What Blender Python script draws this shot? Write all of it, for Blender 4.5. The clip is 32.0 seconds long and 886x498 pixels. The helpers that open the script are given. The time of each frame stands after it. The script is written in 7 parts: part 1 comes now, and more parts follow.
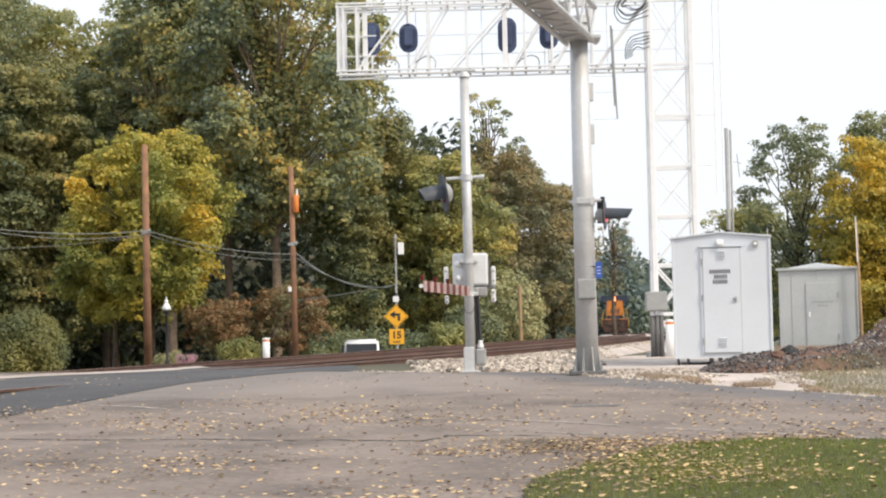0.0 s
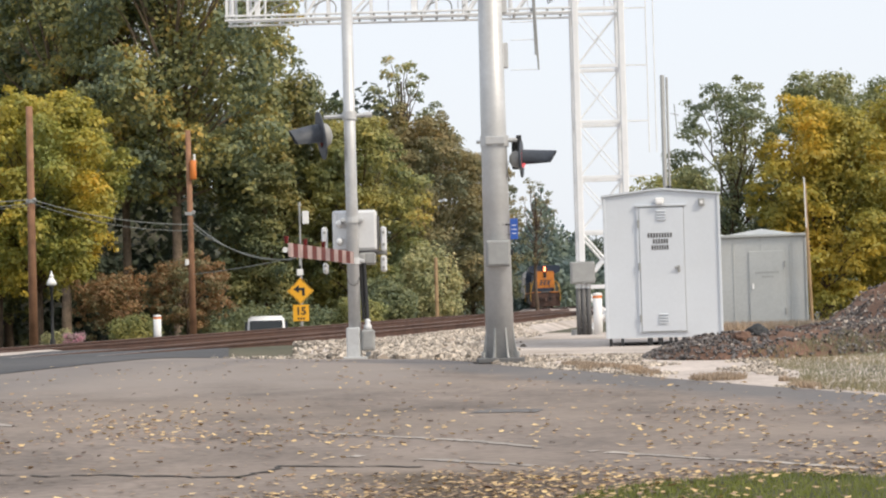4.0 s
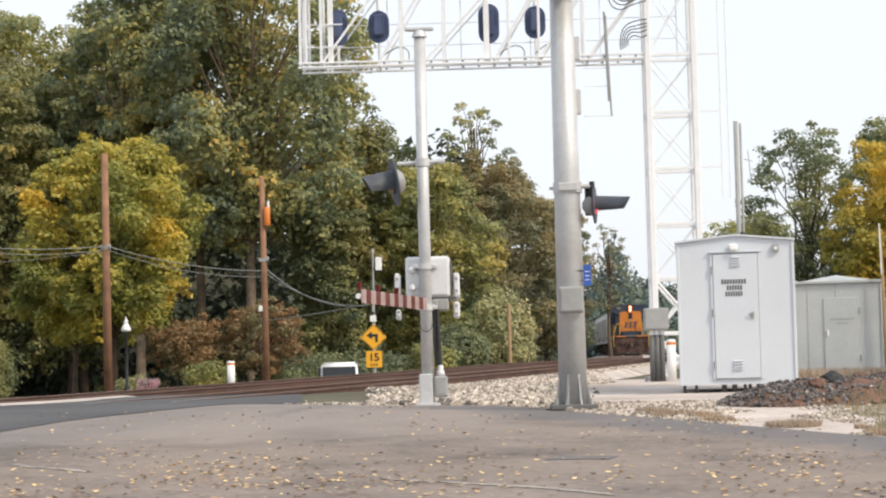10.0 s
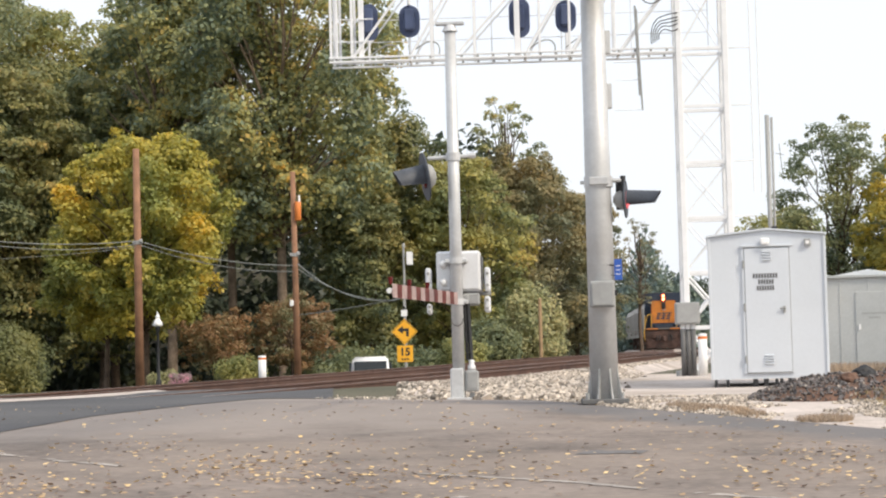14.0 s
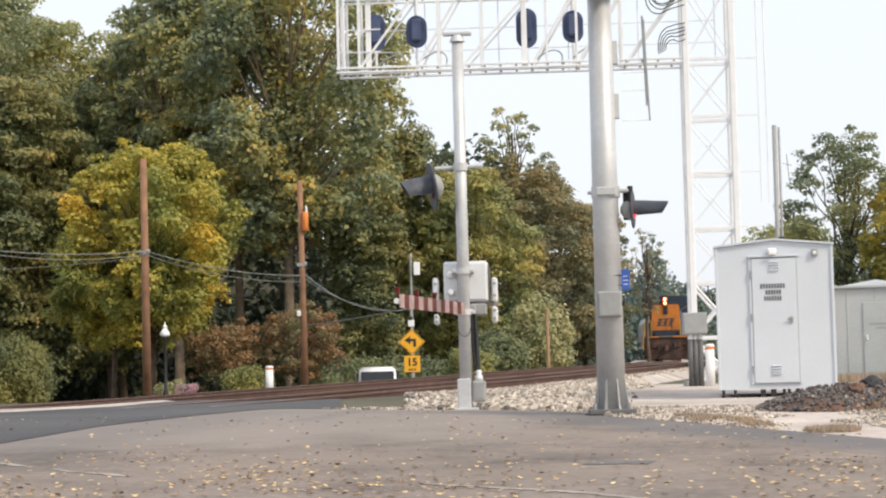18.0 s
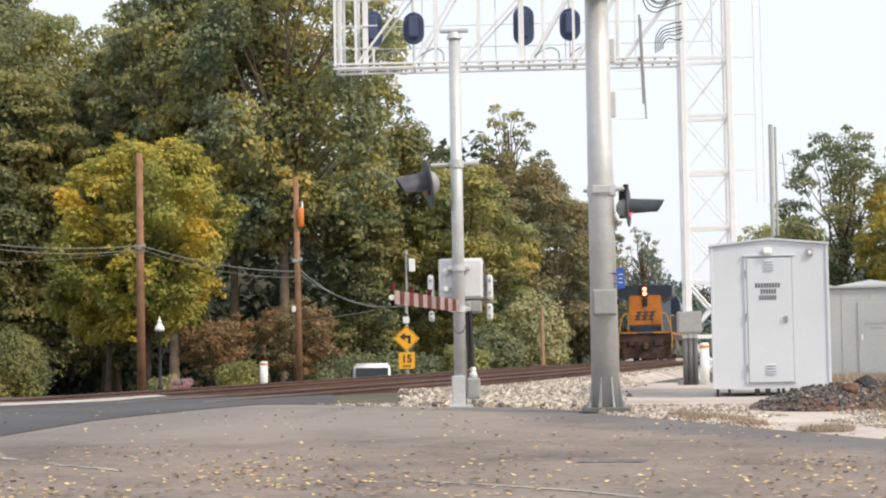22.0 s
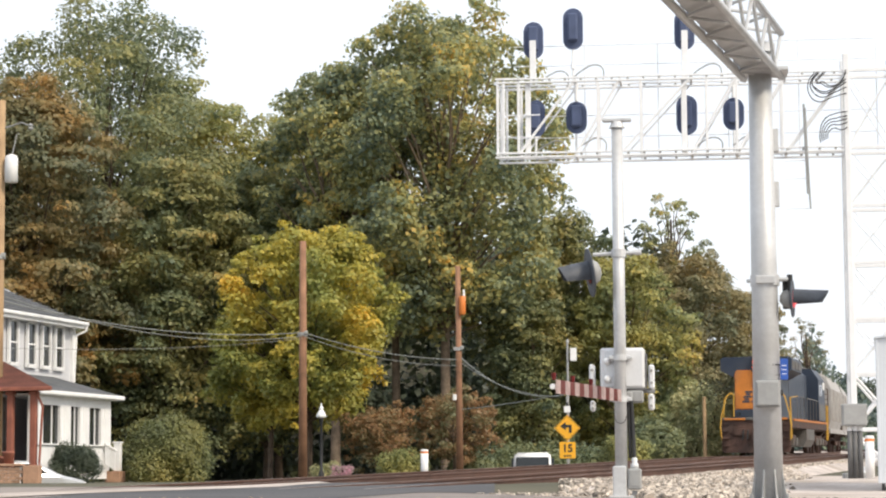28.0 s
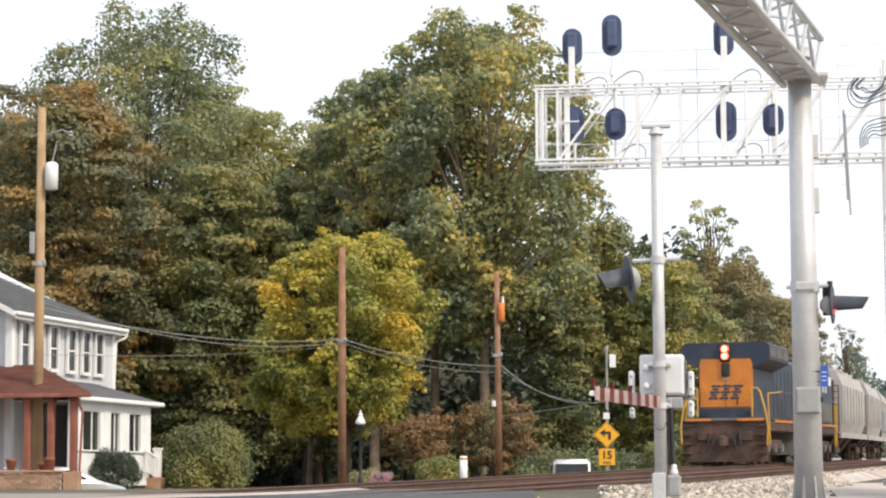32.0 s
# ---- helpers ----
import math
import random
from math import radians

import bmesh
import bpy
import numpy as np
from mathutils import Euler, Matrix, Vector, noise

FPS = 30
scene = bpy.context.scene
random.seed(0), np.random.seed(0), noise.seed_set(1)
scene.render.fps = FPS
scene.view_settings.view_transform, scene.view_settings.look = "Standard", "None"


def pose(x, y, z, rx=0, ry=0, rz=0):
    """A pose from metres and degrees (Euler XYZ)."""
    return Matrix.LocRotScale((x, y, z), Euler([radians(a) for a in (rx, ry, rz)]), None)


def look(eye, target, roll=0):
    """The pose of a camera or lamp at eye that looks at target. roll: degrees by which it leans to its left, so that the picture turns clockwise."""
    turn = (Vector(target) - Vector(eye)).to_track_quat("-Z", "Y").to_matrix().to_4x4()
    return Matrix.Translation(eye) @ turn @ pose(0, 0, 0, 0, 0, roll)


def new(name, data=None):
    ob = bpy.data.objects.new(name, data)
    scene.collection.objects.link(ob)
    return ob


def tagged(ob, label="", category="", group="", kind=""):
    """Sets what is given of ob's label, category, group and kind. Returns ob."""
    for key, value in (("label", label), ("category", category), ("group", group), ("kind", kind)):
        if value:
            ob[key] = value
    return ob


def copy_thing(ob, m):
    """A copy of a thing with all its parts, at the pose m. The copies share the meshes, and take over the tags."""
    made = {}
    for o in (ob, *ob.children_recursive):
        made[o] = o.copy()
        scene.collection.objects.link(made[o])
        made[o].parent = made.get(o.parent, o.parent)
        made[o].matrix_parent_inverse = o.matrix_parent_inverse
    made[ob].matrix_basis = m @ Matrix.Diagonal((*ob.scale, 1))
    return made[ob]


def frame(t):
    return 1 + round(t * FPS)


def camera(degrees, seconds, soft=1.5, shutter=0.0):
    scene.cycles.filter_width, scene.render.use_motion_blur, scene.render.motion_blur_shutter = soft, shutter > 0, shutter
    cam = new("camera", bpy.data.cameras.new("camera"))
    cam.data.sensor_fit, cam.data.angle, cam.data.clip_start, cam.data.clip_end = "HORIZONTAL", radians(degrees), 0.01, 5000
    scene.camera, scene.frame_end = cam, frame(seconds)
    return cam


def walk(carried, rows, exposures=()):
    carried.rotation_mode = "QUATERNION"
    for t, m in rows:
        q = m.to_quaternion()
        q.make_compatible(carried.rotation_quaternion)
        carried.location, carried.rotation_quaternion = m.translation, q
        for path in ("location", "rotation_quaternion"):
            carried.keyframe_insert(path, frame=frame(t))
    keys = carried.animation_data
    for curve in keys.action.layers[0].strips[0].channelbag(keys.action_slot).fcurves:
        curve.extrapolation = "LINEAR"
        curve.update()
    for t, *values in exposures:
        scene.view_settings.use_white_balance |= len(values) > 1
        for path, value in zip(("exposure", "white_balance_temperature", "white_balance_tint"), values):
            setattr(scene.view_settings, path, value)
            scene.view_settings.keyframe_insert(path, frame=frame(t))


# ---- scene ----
FOV = 22.18
cam = camera(FOV, 32.0, soft=2.1)
ROWS = [
    (0.0, -0.37, -7.00, 1.10, 92.881, 1.281, 1.617),
    (0.5, -0.37, -7.00, 1.10, 92.743, 1.191, 1.467),
    (1.0, -0.37, -7.00, 1.10, 92.562, 1.033, 1.083),
    (1.5, -0.37, -7.00, 1.10, 92.323, 1.145, 0.047),
    (2.0, -0.37, -7.00, 1.10, 92.011, 1.098, 0.008),
    (2.5, -0.37, -7.00, 1.10, 92.214, 1.097, -0.730),
    (2.6, -0.37, -7.00, 1.10, 92.214, 1.097, -0.730),
    (3.0, -0.03, -0.60, 1.18, 92.414, 1.626, -0.465),
    (3.2, 0.00, 0.00, 1.20, 92.330, 1.600, -0.420),
    (3.5, 0.00, 0.00, 1.20, 92.263, 1.586, -0.381),
    (5.5, 0.00, 0.00, 1.20, 92.000, 1.509, -0.056),
    (6.0, 0.00, 0.00, 1.20, 91.991, 1.599, 0.056),
    (6.5, -0.00, 0.00, 1.20, 92.156, 1.515, 0.239),
    (7.0, -0.00, 0.00, 1.20, 92.332, 1.385, 0.482),
    (7.5, -0.00, 0.00, 1.20, 92.534, 1.427, 0.822),
    (8.0, -0.00, 0.00, 1.20, 92.656, 1.493, 0.733),
    (8.5, -0.00, 0.00, 1.20, 92.806, 1.392, 1.109),
    (9.0, -0.00, 0.00, 1.20, 93.181, 1.453, 1.481),
    (9.5, -0.00, 0.00, 1.20, 93.306, 1.561, 1.536),
    (10.0, -0.00, 0.00, 1.20, 93.422, 1.468, 1.524),
    (10.5, -0.00, 0.00, 1.20, 93.224, 1.269, 1.272),
    (11.0, -0.00, 0.00, 1.20, 93.187, 1.356, 1.345),
    (11.5, -0.00, 0.00, 1.20, 93.160, 1.458, 1.563),
    (12.0, -0.00, 0.00, 1.20, 93.067, 1.538, 1.740),
    (12.5, -0.00, 0.00, 1.20, 93.169, 1.433, 1.850),
    (13.0, -0.00, 0.00, 1.20, 93.216, 1.412, 2.023),
    (13.5, -0.00, 0.00, 1.20, 93.268, 1.331, 2.208),
    (14.0, -0.00, 0.00, 1.20, 93.302, 1.497, 2.310),
    (14.5, -0.00, 0.00, 1.20, 93.270, 1.577, 2.244),
    (16.5, -0.00, 0.00, 1.20, 93.569, 1.459, 2.294),
    (17.0, -0.00, 0.00, 1.20, 93.533, 1.367, 2.402),
    (17.5, -0.00, 0.00, 1.20, 93.498, 1.331, 2.559),
    (18.0, -0.00, 0.00, 1.20, 93.566, 1.476, 2.491),
    (18.5, -0.00, 0.00, 1.20, 93.674, 1.442, 2.414),
    (19.0, -0.00, 0.00, 1.20, 93.694, 1.475, 2.488),
    (19.5, -0.00, 0.00, 1.20, 93.651, 1.311, 2.473),
    (20.0, -0.00, 0.00, 1.20, 93.624, 1.330, 2.251),
    (20.5, -0.00, 0.00, 1.20, 93.571, 1.344, 2.173),
    (21.0, -0.00, 0.00, 1.20, 93.473, 1.259, 2.273),
    (21.5, -0.00, 0.00, 1.20, 93.461, 1.161, 2.246),
    (22.0, -0.00, 0.00, 1.20, 93.484, 1.045, 2.348),
    (22.5, -0.00, 0.00, 1.20, 93.459, 1.050, 2.383),
    (23.0, -0.00, 0.00, 1.20, 93.446, 0.819, 2.576),
    (23.5, -0.00, 0.00, 1.20, 93.453, 0.827, 2.840),
    (24.0, -0.00, 0.00, 1.20, 93.553, 0.925, 2.971),
    (24.5, -0.00, 0.00, 1.20, 93.673, 0.884, 3.128),
    (25.0, -0.00, 0.00, 1.20, 93.777, 0.838, 3.418),
    (25.5, -0.00, 0.00, 1.20, 93.980, 0.770, 3.976),
    (26.0, -0.00, 0.00, 1.20, 94.245, 0.561, 4.563),
    (26.5, -0.00, 0.00, 1.20, 94.656, 0.493, 5.463),
    (28.5, -0.00, 0.00, 1.20, 95.891, 0.328, 6.783),
    (29.0, -0.00, 0.00, 1.20, 95.805, 0.378, 7.274),
    (29.5, -0.00, 0.00, 1.20, 95.827, 0.373, 7.289),
    (30.0, -0.00, 0.00, 1.20, 95.916, 0.357, 7.463),
    (30.5, -0.00, 0.00, 1.20, 95.979, 0.268, 7.649),
    (31.0, -0.00, 0.00, 1.20, 95.939, 0.319, 7.544),
    (31.5, -0.00, 0.00, 1.20, 95.982, 0.383, 7.519),
    (32.0, -0.00, 0.00, 1.20, 95.952, 0.261, 7.386),
]
walk(cam, [(t, pose(x, y, z, rx, ry, rz)) for t, x, y, z, rx, ry, rz in ROWS], exposures=[(0.0, 0.12), (2.5, 0.0), (3.0, -0.08), (5.5, 0.04), (9.0, 0.12), (11.0, 0.0), (13.0, 0.12), (18.0, 0.04), (22.0, 0.05), (26.0, 0.17), (32.0, 0.2)])

# ---- light: a bright, thinly overcast day ----
world = bpy.data.worlds.new("world")
scene.world = world
world.use_nodes = True
wn, wl = world.node_tree.nodes, world.node_tree.links
bg = wn["Background"]
sky = wn.new("ShaderNodeTexSky")
sky.sky_type = 'NISHITA'
sky.sun_disc = False
sky.sun_elevation, sky.sun_rotation = radians(42), radians(125)
sky.air_density, sky.dust_density, sky.ozone_density = 1.2, 4.0, 1.0
veil = wn.new("ShaderNodeMix")
veil.data_type = 'RGBA'
veil.inputs[0].default_value = 0.72
veil.inputs[7].default_value = (9.45, 9.8, 10.45, 1)
wl.new(sky.outputs[0], veil.inputs[6])
wl.new(veil.outputs[2], bg.inputs[0])
bg.inputs[1].default_value = 0.122
sun_data = bpy.data.lights.new("sun", 'SUN')
sun_data.energy, sun_data.angle, sun_data.color = 2.6, radians(10), (1.0, 0.88, 0.72)
sun = new("sun", sun_data)
sun.matrix_basis = look((60, -42, 66), (0, 0, 0))

# ---- materials ----
def material(name, color, rough=0.7, metal=0.0, vary=0.12, scale=4.0, bump=0.15, fine=60.0, dirt=None, dirt_amount=0.35, emit=0.0, random_tint=0.0, island=0.0):
    m = bpy.data.materials.new(name)
    m.use_nodes = True
    n, l = m.node_tree.nodes, m.node_tree.links
    b = n["Principled BSDF"]
    b.inputs["Roughness"].default_value = rough
    b.inputs["Metallic"].default_value = metal
    co = n.new("ShaderNodeTexCoord")
    big = n.new("ShaderNodeTexNoise")
    big.inputs["Scale"].default_value, big.inputs["Detail"].default_value = scale, 6
    small = n.new("ShaderNodeTexNoise")
    small.inputs["Scale"].default_value, small.inputs["Detail"].default_value = fine, 3
    for t in (big, small):
        l.new(co.outputs["Object"], t.inputs["Vector"])
    dark = [c * (1 - vary * 2) for c in color] + [1]
    light = [min(1, c * (1 + vary * 1.5)) for c in color] + [1]
    ramp = n.new("ShaderNodeValToRGB")
    ramp.color_ramp.elements[0].position, ramp.color_ramp.elements[1].position = 0.3, 0.72
    ramp.color_ramp.elements[0].color, ramp.color_ramp.elements[1].color = dark, light
    add = n.new("ShaderNodeMath")
    add.operation = 'MULTIPLY_ADD'
    add.inputs[1].default_value = 0.35
    l.new(small.outputs[0], add.inputs[0])
    half = n.new("ShaderNodeMath")
    half.operation = 'MULTIPLY'
    half.inputs[1].default_value = 0.65
    l.new(big.outputs[0], half.inputs[0])
    l.new(half.outputs[0], add.inputs[2])
    l.new(add.outputs[0], ramp.inputs[0])
    out = ramp.outputs[0]
    if dirt:
        mix = n.new("ShaderNodeMix")
        mix.data_type = 'RGBA'
        patch = n.new("ShaderNodeTexNoise")
        patch.inputs["Scale"].default_value, patch.inputs["Detail"].default_value = scale * 0.45, 8
        l.new(co.outputs["Object"], patch.inputs["Vector"])
        edge = n.new("ShaderNodeMapRange")
        edge.inputs[1].default_value, edge.inputs[2].default_value = 0.48, 0.68
        edge.inputs[4].default_value = dirt_amount
        l.new(patch.outputs[0], edge.inputs[0])
        l.new(edge.outputs[0], mix.inputs[0])
        l.new(out, mix.inputs[6])
        mix.inputs[7].default_value = (*dirt, 1)
        out = mix.outputs[2]
    if random_tint:
        info = n.new("ShaderNodeObjectInfo")
        hsv = n.new("ShaderNodeHueSaturation")
        mr = n.new("ShaderNodeMapRange")
        mr.inputs[3].default_value, mr.inputs[4].default_value = 1 - random_tint, 1 + random_tint
        l.new(info.outputs["Random"], mr.inputs[0])
        l.new(mr.outputs[0], hsv.inputs["Value"])
        l.new(out, hsv.inputs["Color"])
        out = hsv.outputs[0]
    if island:
        geo = n.new("ShaderNodeNewGeometry")
        hsv = n.new("ShaderNodeHueSaturation")
        mr = n.new("ShaderNodeMapRange")
        mr.inputs[3].default_value, mr.inputs[4].default_value = 1 - island, 1 + island
        l.new(geo.outputs["Random Per Island"], mr.inputs[0])
        l.new(mr.outputs[0], hsv.inputs["Value"])
        l.new(out, hsv.inputs["Color"])
        out = hsv.outputs[0]
    l.new(out, b.inputs["Base Color"])
    if emit:
        b.inputs["Emission Color"].default_value = (*color, 1)
        b.inputs["Emission Strength"].default_value = emit
    if bump:
        bp = n.new("ShaderNodeBump")
        bp.inputs["Strength"].default_value, bp.inputs["Distance"].default_value = bump, 0.01
        l.new(small.outputs[0], bp.inputs["Height"])
        l.new(bp.outputs[0], b.inputs["Normal"])
    return m


def patch_in(m, attribute, color):
    """Where the mesh carries this value the surface turns to another colour, with a broken edge."""
    n, l = m.node_tree.nodes, m.node_tree.links
    b = n["Principled BSDF"]
    before = b.inputs["Base Color"].links[0].from_socket
    at = n.new("ShaderNodeAttribute")
    at.attribute_name = attribute
    co = n.new("ShaderNodeTexCoord")
    tex = n.new("ShaderNodeTexNoise")
    tex.inputs["Scale"].default_value, tex.inputs["Detail"].default_value = 1.3, 8
    l.new(co.outputs["Object"], tex.inputs["Vector"])
    add = n.new("ShaderNodeMath")
    add.operation = 'ADD'
    l.new(at.outputs["Fac"], add.inputs[0])
    l.new(tex.outputs[0], add.inputs[1])
    cut = n.new("ShaderNodeMapRange")
    cut.inputs[1].default_value, cut.inputs[2].default_value = 0.75, 1.25
    cut.inputs[4].default_value = 0.85
    l.new(add.outputs[0], cut.inputs[0])
    mix = n.new("ShaderNodeMix")
    mix.data_type = 'RGBA'
    l.new(cut.outputs[0], mix.inputs[0])
    l.new(before, mix.inputs[6])
    mix.inputs[7].default_value = (*color, 1)
    l.new(mix.outputs[2], b.inputs["Base Color"])


LEAF_LIGHT = 2.6


def leaf_material(name, colors, gloss=0.5, through_light=0.42, own=0.26):
    """Leaves: each one takes a colour of its own from the list."""
    m = bpy.data.materials.new(name)
    m.use_nodes = True
    n, l = m.node_tree.nodes, m.node_tree.links
    b = n["Principled BSDF"]
    b.inputs["Roughness"].default_value = gloss
    geo = n.new("ShaderNodeNewGeometry")
    co = n.new("ShaderNodeTexCoord")
    noise_tex = n.new("ShaderNodeTexNoise")
    noise_tex.inputs["Scale"].default_value, noise_tex.inputs["Detail"].default_value = 0.3, 4
    l.new(co.outputs["Object"], noise_tex.inputs["Vector"])
    mixer = n.new("ShaderNodeMath")
    mixer.operation = 'MULTIPLY_ADD'
    mixer.inputs[1].default_value = own
    l.new(geo.outputs["Random Per Island"], mixer.inputs[0])
    sub = n.new("ShaderNodeMapRange")
    sub.inputs[1].default_value, sub.inputs[2].default_value = 0.3, 0.7
    sub.inputs[3].default_value, sub.inputs[4].default_value = 0.0, 1 - own
    l.new(noise_tex.outputs[0], sub.inputs[0])
    l.new(sub.outputs[0], mixer.inputs[2])
    ramp = n.new("ShaderNodeValToRGB")
    els = ramp.color_ramp.elements
    for i in range(len(colors) - 2):
        els.new(0.5)
    for i, c in enumerate(colors):
        els[i].position = i / (len(colors) - 1)
        k = i / (len(colors) - 1)
        els[i].color = (c[0] * LEAF_LIGHT * (1.0 + 0.14 * k), c[1] * LEAF_LIGHT, c[2] * LEAF_LIGHT * (2.0 - 0.9 * k), 1)
    l.new(mixer.outputs[0], ramp.inputs[0])
    l.new(ramp.outputs[0], b.inputs["Base Color"])
    tr = n.new("ShaderNodeBsdfTranslucent")
    l.new(ramp.outputs[0], tr.inputs[0])
    mix = n.new("ShaderNodeMixShader")
    mix.inputs[0].default_value = through_light
    l.new(b.outputs[0], mix.inputs[1])
    l.new(tr.outputs[0], mix.inputs[2])
    l.new(mix.outputs[0], n["Material Output"].inputs[0])
    return m


M_LOT = material("old_asphalt", (0.21, 0.172, 0.147), 0.92, vary=0.32, scale=0.8, fine=11, bump=0.8, dirt=(0.262, 0.213, 0.175), dirt_amount=0.75)
patch_in(M_LOT, "dust", (0.265, 0.228, 0.203))
patch_in(M_LOT, "lane", (0.135, 0.13, 0.132))
patch_in(M_LOT, "soil", (0.085, 0.062, 0.04))
M_LANE = material("grey_asphalt", (0.15, 0.142, 0.14), 0.9, vary=0.24, scale=0.6, fine=13, bump=0.6)
M_ROAD = material("new_asphalt", (0.068, 0.068, 0.072), 0.9, vary=0.18, scale=0.5, fine=40, bump=0.5, dirt=(0.15, 0.142, 0.135))
M_GROUND = material("ground_soil", (0.09, 0.085, 0.05), 0.95, vary=0.3, scale=0.3, fine=15, bump=0.5, dirt=(0.14, 0.11, 0.07))
M_GRAVEL = material("gravel", (0.525, 0.46, 0.415), 0.95, vary=0.24, scale=0.9, fine=12, bump=1.0, dirt=(0.33, 0.265, 0.2), dirt_amount=0.7)
M_STONE = material("ballast_stone", (0.44, 0.385, 0.325), 0.9, vary=0.2, scale=3, fine=30, bump=0.4, island=0.62)
M_STONE_DARK = material("dark_stone", (0.15, 0.138, 0.135), 0.9, vary=0.25, scale=3, fine=30, bump=0.4, island=0.65)
M_DIRT = material("brown_dirt", (0.17, 0.098, 0.068), 0.98, vary=0.35, scale=2.5, fine=25, bump=1.0, dirt=(0.1, 0.07, 0.055), dirt_amount=0.8)
M_RAIL = material("rusty_rail", (0.115, 0.062, 0.046), 0.75, 0.2, vary=0.2, scale=2, fine=30)
M_RAILTOP = material("worn_rail_head", (0.38, 0.31, 0.27), 0.4, 0.7, vary=0.15)
M_TIE = material("creosoted_wood", (0.075, 0.055, 0.045), 0.9, vary=0.3, scale=3, fine=40, bump=0.5, random_tint=0.3)
M_GALV = material("galvanised_steel", (0.6, 0.61, 0.615), 0.5, 0.35, vary=0.08, scale=3, fine=25, bump=0.08, dirt=(0.42, 0.41, 0.39), dirt_amount=0.45)
M_ALU = material("aluminium_paint", (0.72, 0.73, 0.74), 0.5, 0.15, vary=0.05, scale=3, fine=30, bump=0.05)
M_WHITESTEEL = material("white_painted_steel", (0.82, 0.83, 0.84), 0.5, 0.0, vary=0.04, scale=3, fine=30, bump=0.04)
M_BUNG = material("grey_white_enamel", (0.605, 0.645, 0.69), 0.5, 0.0, vary=0.03, scale=1.2, fine=18, bump=0.04, dirt=(0.54, 0.565, 0.58), dirt_amount=0.4)
M_HUT = material("brushed_zinc", (0.49, 0.51, 0.505), 0.5, 0.25, vary=0.07, scale=1.0, fine=14, bump=0.06, dirt=(0.5, 0.47, 0.4), dirt_amount=0.35)
M_BLACK = material("flat_black", (0.022, 0.023, 0.025), 0.65, vary=0.15, bump=0.05)
M_NAVY = material("dark_blue_black_paint", (0.07, 0.095, 0.18), 0.6, vary=0.1, bump=0.05)
M_GREYBOX = material("grey_casting", (0.34, 0.345, 0.34), 0.6, 0.1, vary=0.08, scale=4, fine=20, bump=0.1)
M_CONDUIT = material("grey_conduit", (0.13, 0.13, 0.13), 0.6, vary=0.15, bump=0.05)
M_WHITE = material("white_paint", (0.8, 0.8, 0.79), 0.55, vary=0.05, scale=2, fine=20, bump=0.06)
M_STRIPE = material("faded_pink_white_sheeting", (0.66, 0.53, 0.5), 0.6, vary=0.12, scale=6, fine=30, bump=0.04, dirt=(0.45, 0.33, 0.3))
M_STRIPERED = material("dull_red_sheeting", (0.26, 0.075, 0.06), 0.6, vary=0.15, scale=6, fine=30, bump=0.04)
M_REDLENS = material("dull_red_lens", (0.12, 0.012, 0.012), 0.25, vary=0.05, bump=0)
M_LITLENS = material("lit_red_lens", (0.9, 0.14, 0.16), 0.3, vary=0, bump=0, emit=0.7)
M_HOOD = material("faded_black_paint", (0.07, 0.08, 0.098), 0.6, vary=0.2, scale=6, fine=30, bump=0.05)
M_YELLOW = material("amber_yellow_sign", (0.85, 0.42, 0.02), 0.45, vary=0.03, bump=0.02)
M_BLUE = material("blue_sign", (0.03, 0.1, 0.42), 0.45, vary=0.05, bump=0.02)
M_ORANGE = material("orange_cap", (0.75, 0.23, 0.05), 0.55, vary=0.05, bump=0.02)
M_WOOD = material("weathered_pole_wood", (0.29, 0.155, 0.09), 0.88, vary=0.25, scale=1.5, fine=30, bump=0.4)
M_WOODPALE = material("pale_pole_wood", (0.40, 0.27, 0.15), 0.85, vary=0.2, scale=1.5, fine=30, bump=0.4)
M_WIRE = material("grey_cable", (0.24, 0.25, 0.235), 0.6, vary=0.05, bump=0)
M_BARK = material("bark", (0.12, 0.085, 0.06), 0.95, vary=0.3, scale=2, fine=12, bump=0.9)
M_BARKPALE = material("pale_bark", (0.26, 0.195, 0.14), 0.95, vary=0.3, scale=2, fine=12, bump=0.8)
M_SIDING = material("grey_siding", (0.6, 0.605, 0.62), 0.75, vary=0.05, scale=1, fine=10)
M_ROOF = material("slate_grey_shingle", (0.105, 0.11, 0.115), 0.9, vary=0.2, scale=2, fine=12, bump=0.5)
M_REDROOF = material("rust_red_shingle", (0.23, 0.09, 0.065), 0.9, vary=0.2, scale=2, fine=12, bump=0.5)
M_BRICKRED = material("rust_red_paint", (0.28, 0.1, 0.065), 0.85, vary=0.2, scale=2, fine=20)
M_BRICK = material("tan_brick", (0.42, 0.25, 0.16), 0.9, vary=0.2, scale=2, fine=25, bump=0.3)
M_BRICKPIECE = material("tan_wall_brick", (0.42, 0.26, 0.17), 0.9, vary=0.2, scale=6, fine=40, bump=0.3, random_tint=0.25)
M_GLASS = material("dark_window_glass", (0.02, 0.024, 0.026), 0.08, vary=0.1, bump=0)
M_CARSILVER = material("silver_car_paint", (0.6, 0.62, 0.64), 0.3, 0.4, vary=0.02, bump=0)
M_CARWHITE = material("white_car_paint", (0.8, 0.81, 0.82), 0.3, vary=0.02, bump=0)
M_TYRE = material("tyre_rubber", (0.02, 0.02, 0.02), 0.85, vary=0.1)
